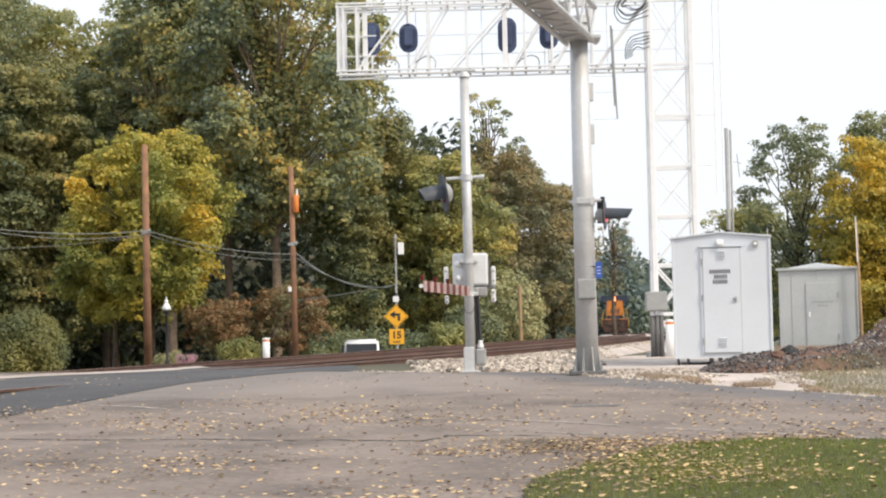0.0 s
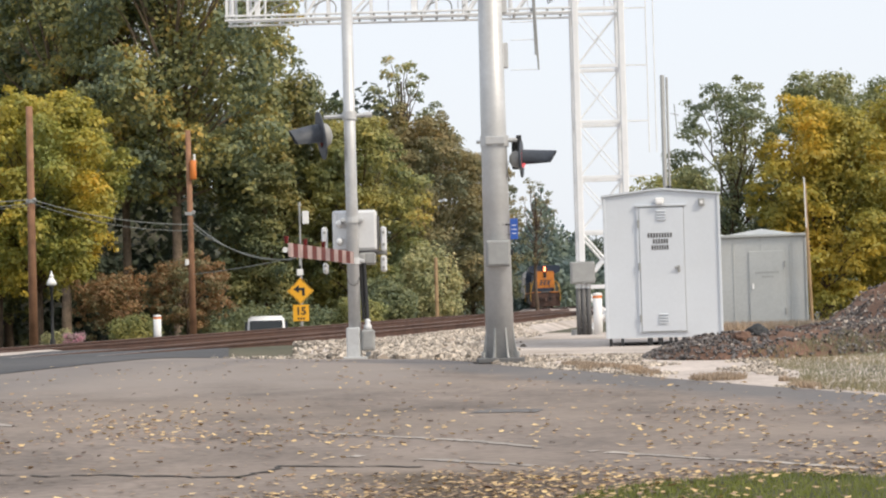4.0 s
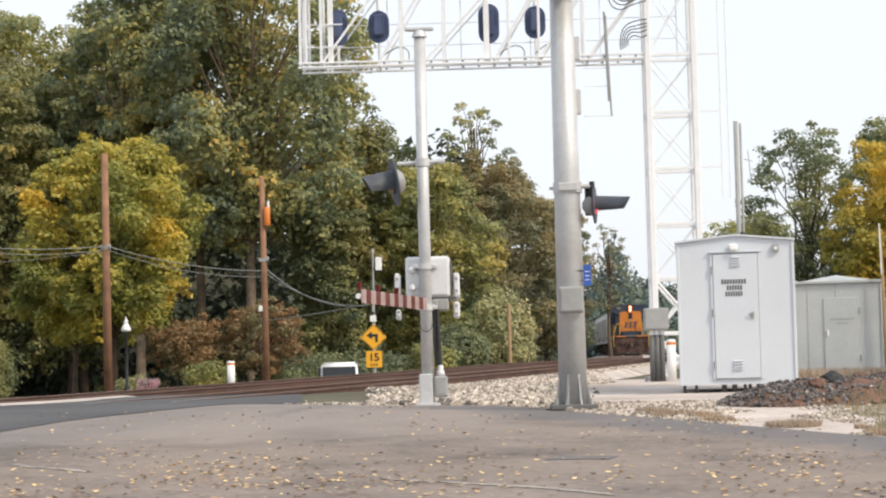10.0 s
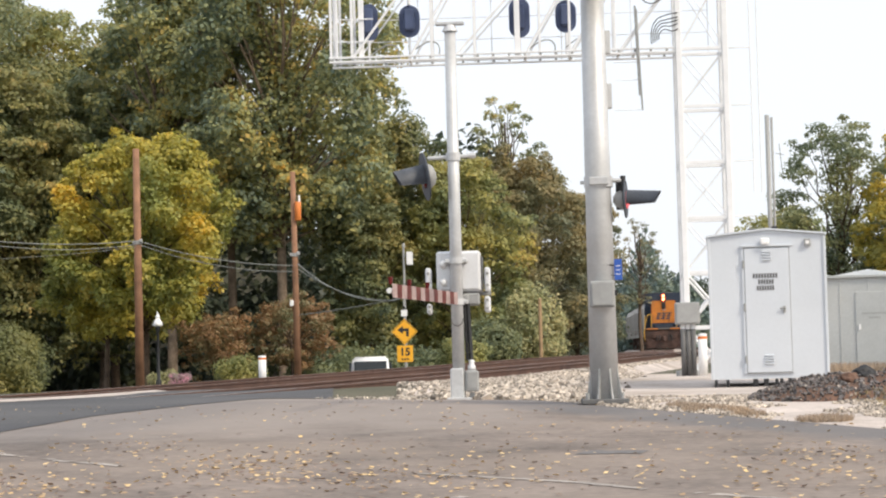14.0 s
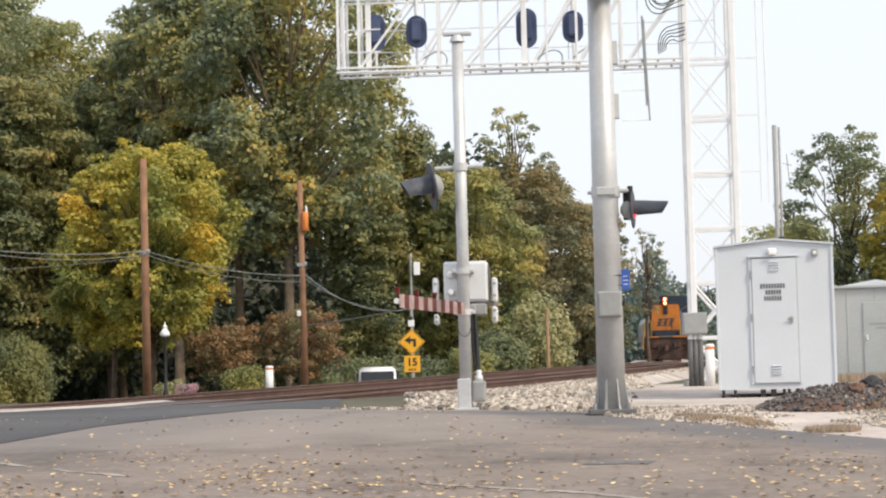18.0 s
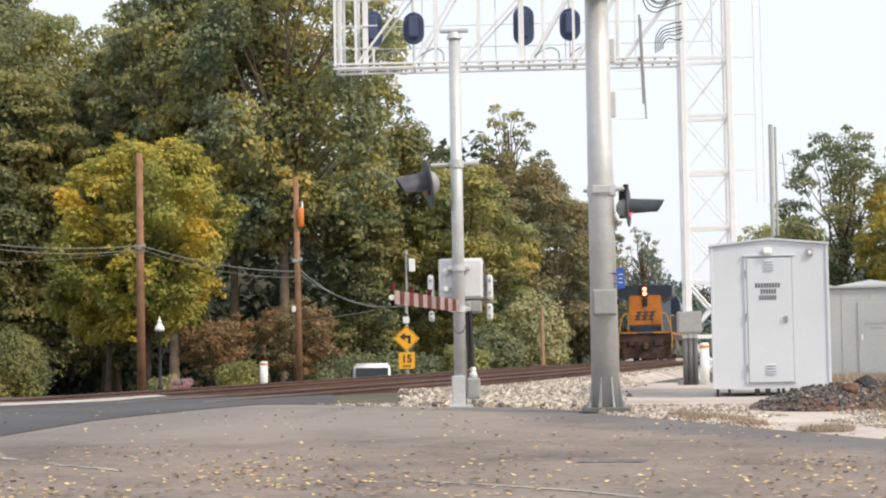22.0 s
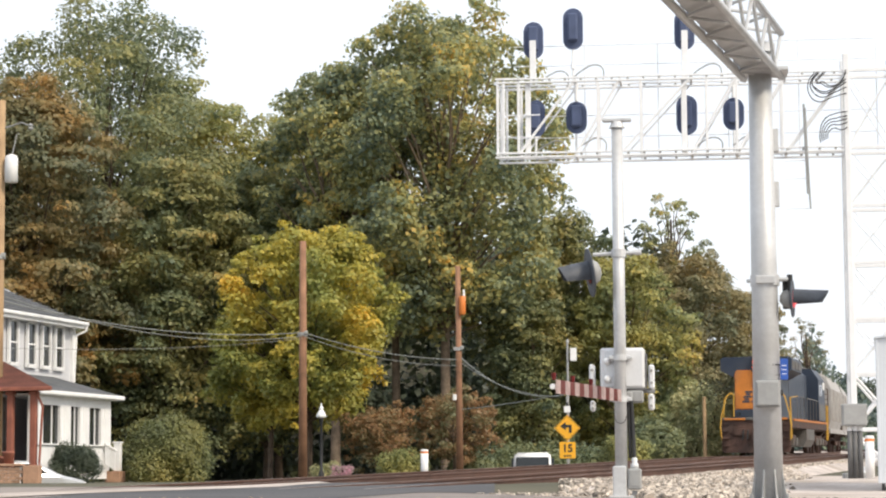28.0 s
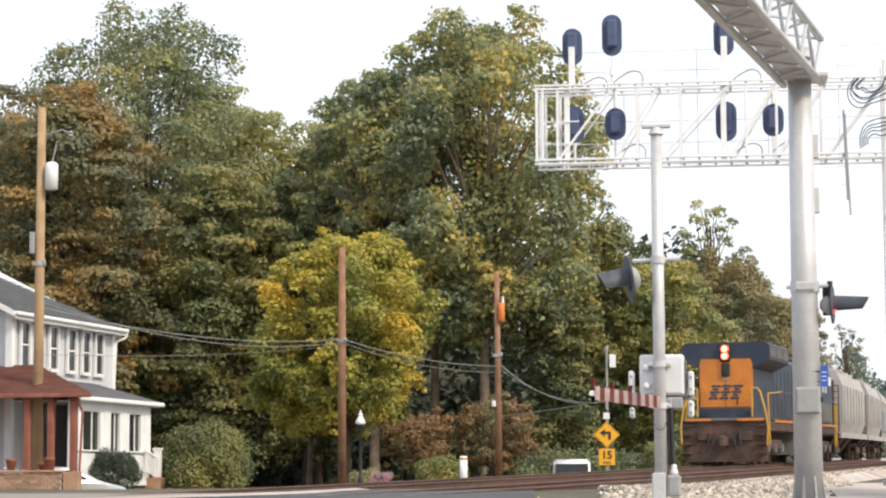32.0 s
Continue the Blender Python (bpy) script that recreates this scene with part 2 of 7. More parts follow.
M_LOCOYEL = material("loco_orange_yellow", (0.56, 0.19, 0.026), 0.55, vary=0.12, scale=1.6, fine=14, bump=0.08, dirt=(0.36, 0.15, 0.05), dirt_amount=0.75)
M_LOCOBLUE = material("loco_dark_blue", (0.02, 0.032, 0.058), 0.5, vary=0.15, scale=1.2, fine=18, bump=0.05, dirt=(0.07, 0.075, 0.085), dirt_amount=0.5)
M_LOCOGREY = material("loco_grimy_grey", (0.14, 0.135, 0.13), 0.7, vary=0.2, scale=1.5, fine=18, bump=0.1, dirt=(0.12, 0.085, 0.06), dirt_amount=0.6)
M_GRIME = material("underframe_grime", (0.092, 0.053, 0.042), 0.9, vary=0.4, scale=2, fine=14, bump=0.3, dirt=(0.06, 0.045, 0.04), dirt_amount=0.8)
M_HANDRAIL = material("yellow_handrail", (0.52, 0.3, 0.045), 0.5, vary=0.05, bump=0)
M_HOPPER = material("weathered_grey_hopper", (0.43, 0.415, 0.4), 0.7, vary=0.12, scale=1.2, fine=15, bump=0.1, dirt=(0.26, 0.22, 0.19), dirt_amount=0.5)
M_LAMPGLOW = material("lit_headlight", (1.0, 0.5, 0.2), 0.3, vary=0, bump=0, emit=7.0)
# Emissive ring that imitates the red fringe of glow round the headlight.
M_GLOWRING = material("lamp_glow_ring", (1.0, 0.14, 0.06), 0.4, vary=0, bump=0, emit=2.4)
L_PINK = leaf_material("pink_flowers", [(0.06, 0.09, 0.03), (0.12, 0.13, 0.06), (0.4, 0.18, 0.2), (0.45, 0.3, 0.32)])
M_TURF = material("turf_soil", (0.06, 0.06, 0.024), 0.95, vary=0.3, scale=3, fine=30, bump=0.6)
M_LINE = material("worn_white_line", (0.4, 0.36, 0.325), 0.9, vary=0.3, scale=4, fine=40, bump=0.2, dirt=(0.22, 0.195, 0.175), dirt_amount=0.8)
M_CRACK = material("tarry_crack", (0.045, 0.04, 0.036), 0.95, vary=0.3, scale=3, fine=30)
M_LEAFYELLOW = leaf_material("fallen_leaves", [(0.045, 0.03, 0.013), (0.1, 0.07, 0.028), (0.175, 0.128, 0.044), (0.25, 0.195, 0.07), (0.3, 0.255, 0.12)], 0.75, 0.1, 0.85)
L_GREEN = leaf_material("dark_green_leaves", [(0.042, 0.06, 0.024), (0.07, 0.09, 0.031), (0.11, 0.122, 0.038), (0.165, 0.155, 0.044)])
L_OLIVE = leaf_material("olive_leaves", [(0.05, 0.068, 0.022), (0.098, 0.114, 0.029), (0.158, 0.158, 0.036), (0.235, 0.185, 0.04)])
L_HEDGE = leaf_material("hedge_leaves", [(0.034, 0.046, 0.014), (0.06, 0.072, 0.018), (0.1, 0.106, 0.026), (0.14, 0.122, 0.03)])
L_WOODS = leaf_material("deep_olive_leaves", [(0.036, 0.054, 0.02), (0.068, 0.084, 0.025), (0.118, 0.12, 0.031), (0.185, 0.14, 0.037)])
L_RUST = leaf_material("rusting_leaves", [(0.036, 0.05, 0.02), (0.068, 0.075, 0.024), (0.118, 0.097, 0.028), (0.185, 0.118, 0.033)], own=0.2)
L_BROWN = leaf_material("brown_olive_leaves", [(0.05, 0.066, 0.027), (0.084, 0.092, 0.032), (0.124, 0.11, 0.036), (0.16, 0.126, 0.042)], own=0.2)
L_YELLOW = leaf_material("yellow_green_leaves", [(0.06, 0.08, 0.016), (0.118, 0.13, 0.02), (0.2, 0.178, 0.022), (0.3, 0.215, 0.024)])
L_SYC = leaf_material("sycamore_leaves", [(0.046, 0.066, 0.028), (0.09, 0.112, 0.04), (0.165, 0.172, 0.048), (0.32, 0.232, 0.05)], own=0.45)
# Woods' shade is put into this colour; the clipped bush is dark itself.
L_SHADE = leaf_material("shaded_wood_dark_bush_leaves", [(0.02, 0.03, 0.014), (0.034, 0.046, 0.02), (0.052, 0.064, 0.024)])
L_GOLD = leaf_material("golden_leaves", [(0.065, 0.08, 0.015), (0.14, 0.135, 0.018), (0.225, 0.182, 0.02), (0.31, 0.222, 0.022)])
L_PALE = leaf_material("pale_green_leaves", [(0.058, 0.076, 0.023), (0.13, 0.145, 0.045), (0.225, 0.225, 0.085), (0.36, 0.33, 0.17)], own=0.45)
L_RED = leaf_material("orange_brown_leaves", [(0.056, 0.075, 0.022), (0.092, 0.09, 0.027), (0.142, 0.086, 0.03), (0.1, 0.112, 0.03)], own=0.3)
L_CONIFER = leaf_material("blue_green_needles", [(0.04, 0.062, 0.036), (0.07, 0.098, 0.056), (0.11, 0.14, 0.078)])
L_GRASS = leaf_material("grass_blades", [(0.04, 0.048, 0.009), (0.062, 0.078, 0.011), (0.085, 0.1, 0.014), (0.12, 0.112, 0.026)], 0.6, 0.3)
L_VERGE = leaf_material("olive_verge_blades", [(0.06, 0.06, 0.024), (0.085, 0.088, 0.032), (0.11, 0.1, 0.04), (0.15, 0.12, 0.06)], 0.6, 0.3)
L_DRYGRASS = leaf_material("dry_grass_blades", [(0.09, 0.085, 0.035), (0.15, 0.125, 0.06), (0.22, 0.18, 0.1)], 0.7, 0.3)


# ---- mesh tools ----
def part(name, bm, mat, parent=None, label="", smooth=False):
    me = bpy.data.meshes.new(name)
    bm.to_mesh(me)
    bm.free()
    for m in (mat if isinstance(mat, (list, tuple)) else [mat]):
        me.materials.append(m)
    if smooth:
        for p in me.polygons:
            p.use_smooth = len(p.vertices) == 4
    ob = new(name, me)
    ob.parent = parent
    if label:
        ob["label"] = label
    return ob


def soup(name, verts, faces, mat, parent=None, label="", smooth=False):
    me = bpy.data.meshes.new(name)
    me.from_pydata([tuple(v) for v in verts], [], [tuple(f) for f in faces])
    me.materials.append(mat)
    if smooth:
        me.shade_smooth()
    ob = new(name, me)
    ob.parent = parent
    if label:
        ob["label"] = label
    return ob


def quads_mesh(name, verts, mat, parent=None, n=4):
    """verts: array (faces, n, 3), every face an island."""
    k = len(verts)
    me = bpy.data.meshes.new(name)
    me.vertices.add(k * n)
    me.vertices.foreach_set("co", np.asarray(verts, dtype=np.float32).ravel())
    me.loops.add(k * n)
    me.loops.foreach_set("vertex_index", np.arange(k * n, dtype=np.int32))
    me.polygons.add(k)
    me.polygons.foreach_set("loop_start", np.arange(0, k * n, n, dtype=np.int32))
    me.update(calc_edges=True)
    me.materials.append(mat)
    ob = new(name, me)
    ob.parent = parent
    return ob


def thing(name, m, label="", category="", group="", kind=""):
    e = new(name)
    e.empty_display_size = 0.2
    e.matrix_basis = m
    return tagged(e, label, category, group, kind)


def box(bm, x, y, z, sx, sy, sz, bevel=0.0, m=None):
    """A box by its centre and sizes, with bevelled edges."""
    r = bmesh.ops.create_cube(bm, size=1.0)
    vs = r["verts"]
    bmesh.ops.scale(bm, vec=(sx, sy, sz), verts=vs)
    if bevel:
        es = list({e for v in vs for e in v.link_edges})
        rb = bmesh.ops.bevel(bm, geom=es, offset=bevel, segments=1, affect='EDGES')
        vs = list({v for f in rb["faces"] for v in f.verts} | {v for v in vs if v.is_valid})
    t = Matrix.Translation((x, y, z))
    bmesh.ops.transform(bm, matrix=t @ m if m else t, verts=vs)
    return bm


def tube(bm, a, b, r0, r1=None, seg=10, caps=True):
    a, b = Vector(a), Vector(b)
    r1 = r0 if r1 is None else r1
    d = (b - a).normalized()
    u = d.orthogonal().normalized()
    w = d.cross(u)
    rings = []
    for p, r in ((a, r0), (b, r1)):
        rings.append([bm.verts.new(p + r * (math.cos(2 * math.pi * i / seg) * u + math.sin(2 * math.pi * i / seg) * w)) for i in range(seg)])
    for i in range(seg):
        bm.faces.new((rings[0][i], rings[0][(i + 1) % seg], rings[1][(i + 1) % seg], rings[1][i]))
    if caps:
        bm.faces.new(list(reversed(rings[0])))
        bm.faces.new(rings[1])
    return bm


def lathe(bm, profile, m=Matrix(), seg=16):
    """profile: (radius, height) pairs, turned round z, then placed by m."""
    rings = [[bm.verts.new(m @ Vector((r * math.cos(2 * math.pi * i / seg), r * math.sin(2 * math.pi * i / seg), h))) for i in range(seg)] for r, h in profile]
    for a, b in zip(rings, rings[1:]):
        for i in range(seg):
            bm.faces.new((a[i], a[(i + 1) % seg], b[(i + 1) % seg], b[i]))
    bm.faces.new(list(reversed(rings[0])))
    bm.faces.new(rings[-1])
    return bm


def prism(bm, outline, depth, m=Matrix()):
    """A flat outline in x, z, given thickness along y, then placed by m."""
    a = [bm.verts.new(m @ Vector((x, 0, z))) for x, z in outline]
    b = [bm.verts.new(m @ Vector((x, depth, z))) for x, z in outline]
    bm.faces.new(a)
    bm.faces.new(list(reversed(b)))
    k = len(a)
    for i in range(k):
        bm.faces.new((a[(i + 1) % k], a[i], b[i], b[(i + 1) % k]))
    bmesh.ops.recalc_face_normals(bm, faces=bm.faces[:])
    return bm


def B():
    return bmesh.new()


def bars(parent, x, y, z, width, height, n, mat, name="lettering"):
    """Writing that cannot be read: a row of n plain bars on the plane y."""
    bm = B()
    w = width / n
    for i in range(n):
        box(bm, x - width / 2 + (i + 0.5) * w, y, z, w * 0.66, 0.004, height)
    return part(name, bm, mat, parent)


# ---- the lie of the land ----
def smooth01(a, b, x):
    t = min(1, max(0, (x - a) / (b - a)))
    return t * t * (3 - 2 * t)


def track_x(y):
    if y > 225:
        return track_x(225) + 0.016 * (y - 225)
    return -17.46 + 0.24679 * y - 0.0005125 * y * y


def rail_z(y):
    if y < 90:
        return 1.2 + 0.0165 * (y - 44)
    return 1.959 + 0.0129 * (y - 90)


def ground_z(x, y):
    if y < 28:
        z = 1.0 - 0.0412 * (28 - max(y, -25))
    else:
        z = 1.0 + 0.1 * smooth01(28, 45, y)
    z -= 0.03 * max(0.0, 1 - abs(y - 28) / 3) ** 2
    z += 1.6 * smooth01(120, 260, y)
    # the railway's low bank, level with the road where they cross
    mid = track_x(y) + 2.0
    near = 1 - smooth01(4.2, 11.0, abs(x - mid))
    bank = rail_z(y) - 0.42
    if y > 28:
        k = near * smooth01(28, 44, y)
        z = z * (1 - k) + max(bank, z) * k
    for cx, cy, r, drop in ((-21.3, 71.3, 3.6, 0.72), (-7.3, 101.0, 5.0, 0.75), (3.6, 33.5, 8.5, 0.13)):
        z -= drop * (1 - smooth01(r * 0.55, r, math.hypot(x - cx, y - cy)))
    z += 9.5 * smooth01(138, 152, y) * smooth01(-2.0, -7.0, x) * (1 - smooth01(260, 300, y))
    return z


def crossing(x, y):
    """How far a place lies on the road's level crossing, 0 to 1."""
    c = -5.6 - 0.165 * (y - 30)
    return 1 - smooth01(2.6, 4.2, abs(x - c))


def sheet(name, xs, ys, lift, mat, inside=None, flat=None):
    """A sheet that lies on the land, lifted a little."""
    verts, index, faces = [], {}, []
    for i, x in enumerate(xs):
        for j, y in enumerate(ys):
            index[i, j] = len(verts)
            verts.append((x, y, (flat or ground_z)(x, y) + lift))
    for i in range(len(xs) - 1):
        for j in range(len(ys) - 1):
            if inside is None or inside((xs[i] + xs[i + 1]) / 2, (ys[j] + ys[j + 1]) / 2):
                faces.append((index[i, j], index[i + 1, j], index[i + 1, j + 1], index[i, j + 1]))
    return soup(name, verts, faces, mat, smooth=True)


def ribbon(name, edge_a, edge_b, lift, mat, steps=24):
    """A strip on the land between two lines of plan points."""
    def along(line, t):
        t *= len(line) - 1
        i = min(int(t), len(line) - 2)
        a, b = line[i], line[i + 1]
        return a[0] + (b[0] - a[0]) * (t - i), a[1] + (b[1] - a[1]) * (t - i)
    verts, faces, wide = [], [], 24
    for s in range(steps + 1):
        (ax, ay), (bx, by) = along(edge_a, s / steps), along(edge_b, s / steps)
        for k in range(wide + 1):
            x, y = ax + (bx - ax) * k / wide, ay + (by - ay) * k / wide
            verts.append((x, y, ground_z(x, y) + lift))
    for s in range(steps):
        for k in range(wide):
            a = s * (wide + 1) + k
            faces.append((a, a + 1, a + wide + 2, a + wide + 1))
    return soup(name, verts, faces, mat, smooth=True)


# ---- ground, road, gravel ----
gx = [-3000, -1200, -500, -200, -100, -70] + [-50 + 2.5 * i for i in range(13)] + [-18 + 0.75 * i for i in range(49)] + [20 + 3 * i for i in range(10)] + [60, 100, 200, 500, 1200, 3000]
gy = [-3000, -1000, -300, -100, -50, -25] + [-20 + 2 * i for i in range(10)] + [0.75 * i for i in range(100)] + [76 + 3 * i for i in range(60)] + [270, 320, 400, 700, 1500, 4000]
tagged(sheet("ground", gx, gy, 0.0, M_GROUND), "bare soil and thin grass beneath the trees", "ground", kind="structure")


def edge_y(x):
    """The lot's far edge, where it meets the gravel."""
    pts = [(-40, 44), (-4.2, 37), (-2.2, 31.0), (-0.6, 27.3), (0.07, 26.2), (0.85, 24.3), (1.74, 22.5), (2.62, 20.6), (3.61, 18.6), (5.5, 15.2), (9, 9), (40, -40)]
    for (xa, ya), (xb, yb) in zip(pts, pts[1:]):
        if x <= xb:
            return ya + (yb - ya) * (x - xa) / (xb - xa)
    return -40


lx = [-26 + 0.4 * i for i in range(106)]
verts, faces = [], []
for x in lx:
    top = edge_y(x) + 0.12 * noise.noise(Vector((x * 2.3, 0, 0)))
    for k in range(161):
        y = -24 + (top + 24) * k / 160
        verts.append((x, y, ground_z(x, y) + 0.012))
for i in range(len(lx) - 1):
    for k in range(160):
        a = i * 161 + k
        faces.append((a, a + 161, a + 162, a + 1))
lot = soup("parking_lot", verts, faces, M_LOT, smooth=True)
lane_value = lot.data.attributes.new("lane", 'FLOAT', 'POINT')
soil_value = lot.data.attributes.new("soil", 'FLOAT', 'POINT')
dust_value = lot.data.attributes.new("dust", 'FLOAT', 'POINT')
for i, (x, y, z) in enumerate(verts):
    depth = edge_y(x) - y
    along = smooth01(-2.2, 0.6, x)
    lane_value.data[i].value = along * (1 - smooth01(1.2, 3.6, depth)) * 0.75
    dust_value.data[i].value = smooth01(17.5, 24, y) * (1 - smooth01(-0.8, 1.2, x)) * 0.8
    soil_value.data[i].value = max(0.0, 1 - abs(x - 0.1 + 0.35 * (y - 12.6)) / 1.4) * (1 - smooth01(12.9, 13.8, y)) * smooth01(6.0, 8.0, y) * 0.85
tagged(lot, "worn grey-brown asphalt lot strewn with leaves", "pavement", kind="structure")

tagged(ribbon("road", [(-8.0, 4), (-6.6, 14), (-5.66, 20.25), (-5.36, 22.45), (-4.92, 25.00), (-4.25, 26.95), (-3.54, 29.70), (-2.95, 31.0), (-2.95, 33.0), (-4.6, 52), (-8.5, 80)],
              [(-11, 4), (-9.4, 14), (-8.9, 19), (-8.5, 22), (-8.3, 25), (-8.2, 28), (-8.1, 31), (-7.9, 37), (-9.0, 56), (-13, 80)], 0.018, M_ROAD, 160),
       "fresh dark asphalt road over the level crossing", "road", kind="structure")
tagged(sheet("gravel_apron", [-7 + 0.5 * i for i in range(60)], [18 + 0.6 * i for i in range(90)], 0.0, M_GRAVEL, flat=lambda x, y: ground_z(x, y) + 0.004 + 0.02 * smooth01(0.3, 1.6, y - edge_y(x)),
             inside=lambda x, y: y > edge_y(x) - 0.5 and x < 13 and x > track_x(y) - 3.2 and not (x < -0.05 * y and y < 62) and y < 68 and x + 0.1 * y < 13.5), "pale crushed stone apron beside the railway", "gravel", kind="structure")

# ---- railway ----
def offset_track(y, off):
    h = 0.24679 - 0.001025 * min(y, 225)
    k = 1 / math.sqrt(1 + h * h)
    return track_x(y) + off * k, y - off * h * k


def railway(off, lower):
    ys = [18 + 2.0 * i for i in range(130)]
    bed_v, bed_f = [], []
    for i, y in enumerate(ys):
        for o, dz in ((-2.6, -0.62), (-1.5, -0.2), (1.5, -0.2), (2.6, -0.62)):
            x, yy = offset_track(y, off + o)
            z = rail_z(y) - lower + dz
            if crossing(x, yy) > 0.4:
                z = min(z, ground_z(x, yy) - 0.02)
            bed_v.append((x, yy, z))
        if i:
            for k in range(3):
                a = (i - 1) * 4 + k
                bed_f.append((a, a + 1, a + 5, a + 4))
    t = thing("railway_track", Matrix(), "rust-brown railway track curving on pale ballast", "railway track", "pair of tracks")
    soup("ballast_bed", bed_v, bed_f, M_GRAVEL, t, "pale grey ballast", smooth=True)
    for side in (-0.7525, 0.7525):
        bm = B()
        prof = [(-0.07, -0.17), (0.07, -0.17), (0.07, -0.155), (0.015, -0.13), (0.015, -0.05), (0.036, -0.035), (0.036, 0), (-0.036, 0), (-0.036, -0.035), (-0.015, -0.05), (-0.015, -0.13), (-0.07, -0.155)]
        last = None
        for y in ys:
            x, yy = offset_track(y, off + side)
            ring = [bm.verts.new((x + px, yy, rail_z(y) - lower + pz)) for px, pz in prof]
            if last:
                for k in range(len(prof)):
                    f = bm.faces.new((last[k], last[(k + 1) % len(prof)], ring[(k + 1) % len(prof)], ring[k]))
                    f.material_index = 1 if k == 6 else 0
            last = ring
        bmesh.ops.recalc_face_normals(bm, faces=bm.faces[:])
        part("rail", bm, [M_RAIL, M_RAILTOP], t, "rusty rail with a worn head")
    bm = B()
    box(bm, 0, 0, 0, 2.6, 0.23, 0.17)
    tie = part("tie", bm, M_TIE, t)
    y, k = 30.0, 0
    while y < 118:
        x, yy = offset_track(y, off)
        if crossing(x, yy) < 0.6:
            o = tie if k == 0 else tie.copy()
            if k:
                scene.collection.objects.link(o)
            h = 0.24679 - 0.001025 * y
            o.matrix_basis = pose(x, yy, rail_z(y) - lower - 0.262, 0, 0, -math.degrees(math.atan(h)) + random.uniform(-1, 1))
            k += 1
        y += 0.56
    return t


railway(0.0, 0.0)
railway(4.0, 0.0)

verts, faces = [], []
for i in range(45):
    y = 20 + 0.5 * i
    wide = 0.25 + 1.1 * (1 - smooth01(36, 42, y)) + 0.12 * noise.noise(Vector((y * 1.5, 0, 3)))
    for o, dz in ((1.0, -0.02), (1.0 + wide * 0.5, -0.035), (1.0 + wide, -0.06)):
        x, yy = offset_track(y, o)
        verts.append((x, yy, max(rail_z(y) + dz, ground_z(x, yy) + 0.025)))
    if i:
        for k in range(2):
            a = (i - 1) * 3 + k
            faces.append((a, a + 3, a + 4, a + 1))
tagged(soup("crossing_shoulder", verts, faces, M_GRAVEL, smooth=True), "pale stone strip beside the near rail", "gravel", kind="structure")

# ---- loose stones ----
def stones(name, places, mat, small, large, label, category):
    base = [(-1, -1, -0.7), (1, -0.8, -0.8), (0.9, 1, -0.6), (-0.8, 0.9, -0.8), (-0.7, -0.6, 0.7), (0.7, -0.7, 0.5), (0.6, 0.7, 0.8), (-0.6, 0.6, 0.6)]
    fs = [(3, 2, 1, 0), (4, 5, 6, 7), (0, 1, 5, 4), (1, 2, 6, 5), (2, 3, 7, 6), (3, 0, 4, 7)]
    verts, faces = [], []
    for x, y, z in places:
        s = random.uniform(small, large)
        m = Matrix.Rotation(random.random() * 6.3, 3, Vector((random.uniform(-1, 1), random.uniform(-1, 1), random.uniform(-1, 1))).normalized())
        k = len(verts)
        sx, sy, sz = s * random.uniform(0.7, 1.3), s, s * random.uniform(0.5, 0.9)
        for v in base:
            p = m @ Vector((v[0] * sx, v[1] * sy, v[2] * sz))
            verts.append((x + p.x, y + p.y, z + p.z))
        faces += [tuple(i + k for i in f) for f in fs]
    return tagged(soup(name, verts, faces, mat), label, category, kind="stuff")


places = []
while len(places) < 21000:
    y = random.uniform(24, 96) if len(places) > 15000 else random.uniform(24, 70)
    right = track_x(y) + 4.0 + 2.9 + 3.5 * random.random() ** 1.3
    x = random.uniform(track_x(y) + 5.0, right + 2.5)
    if y < edge_y(x) + 0.1 or (x > 3.4 and x > track_x(y) + 7.3) or crossing(x, y) > 0.2 or x < -0.06 * y or (x < -0.03 * y and random.random() < 0.6) or (x < -0.045 * y and random.random() < 0.75):
        continue
    if x > 0.2 and x > track_x(y) + 7.3 and random.random() < (0.94 if x > 0.9 else 0.8):
        continue
    if y > 27.0 and x > track_x(y) + 5.6 and random.random() < smooth01(0.026 * y, 0.05 * y, x):
        continue
    z = ground_z(x, y)
    d = x - (track_x(y) + 4.0)
    if d < 2.6:
        z = max(z, rail_z(y) - 0.2 - max(0, d - 1.5) * 0.4)
    places.append((x, y, z + 0.033))
stones("ballast_stones", places, M_STONE, 0.022, 0.055, "loose pale grey and buff ballast stones", "ballast")
places = []
while len(places) < 6500:
    x = random.uniform(-1.2, 9)
    y = edge_y(x) + random.random() ** 1.3 * 6.5 + 0.05
    if noise.noise(Vector((x * 0.9, y * 0.9, 8))) < -0.12 or (y > 27.5 and random.random() < 0.9) or (x > 3.1 + 0.1 * (y - 19) and random.random() < 0.9):
        continue
    places.append((x, y, ground_z(x, y) + 0.012 + 0.018 * smooth01(0.3, 1.6, y - edge_y(x))))
while len(places) < 7300:
    x, y = random.uniform(-3.6, -0.9), random.uniform(28.6, 34.5)
    k = smooth01(-3.6, -1.2, x) * smooth01(28.4, 30.0, y)
    if x < -0.2 - 0.09 * (y - 28) and random.random() < k * k and noise.noise(Vector((x * 1.5, y * 1.1, 3))) > -0.1:
        places.append((x, y, ground_z(x, y) + 0.024))
stones("apron_stones", places, M_STONE, 0.006, 0.022, "small pale stones scattered on the apron", "gravel")


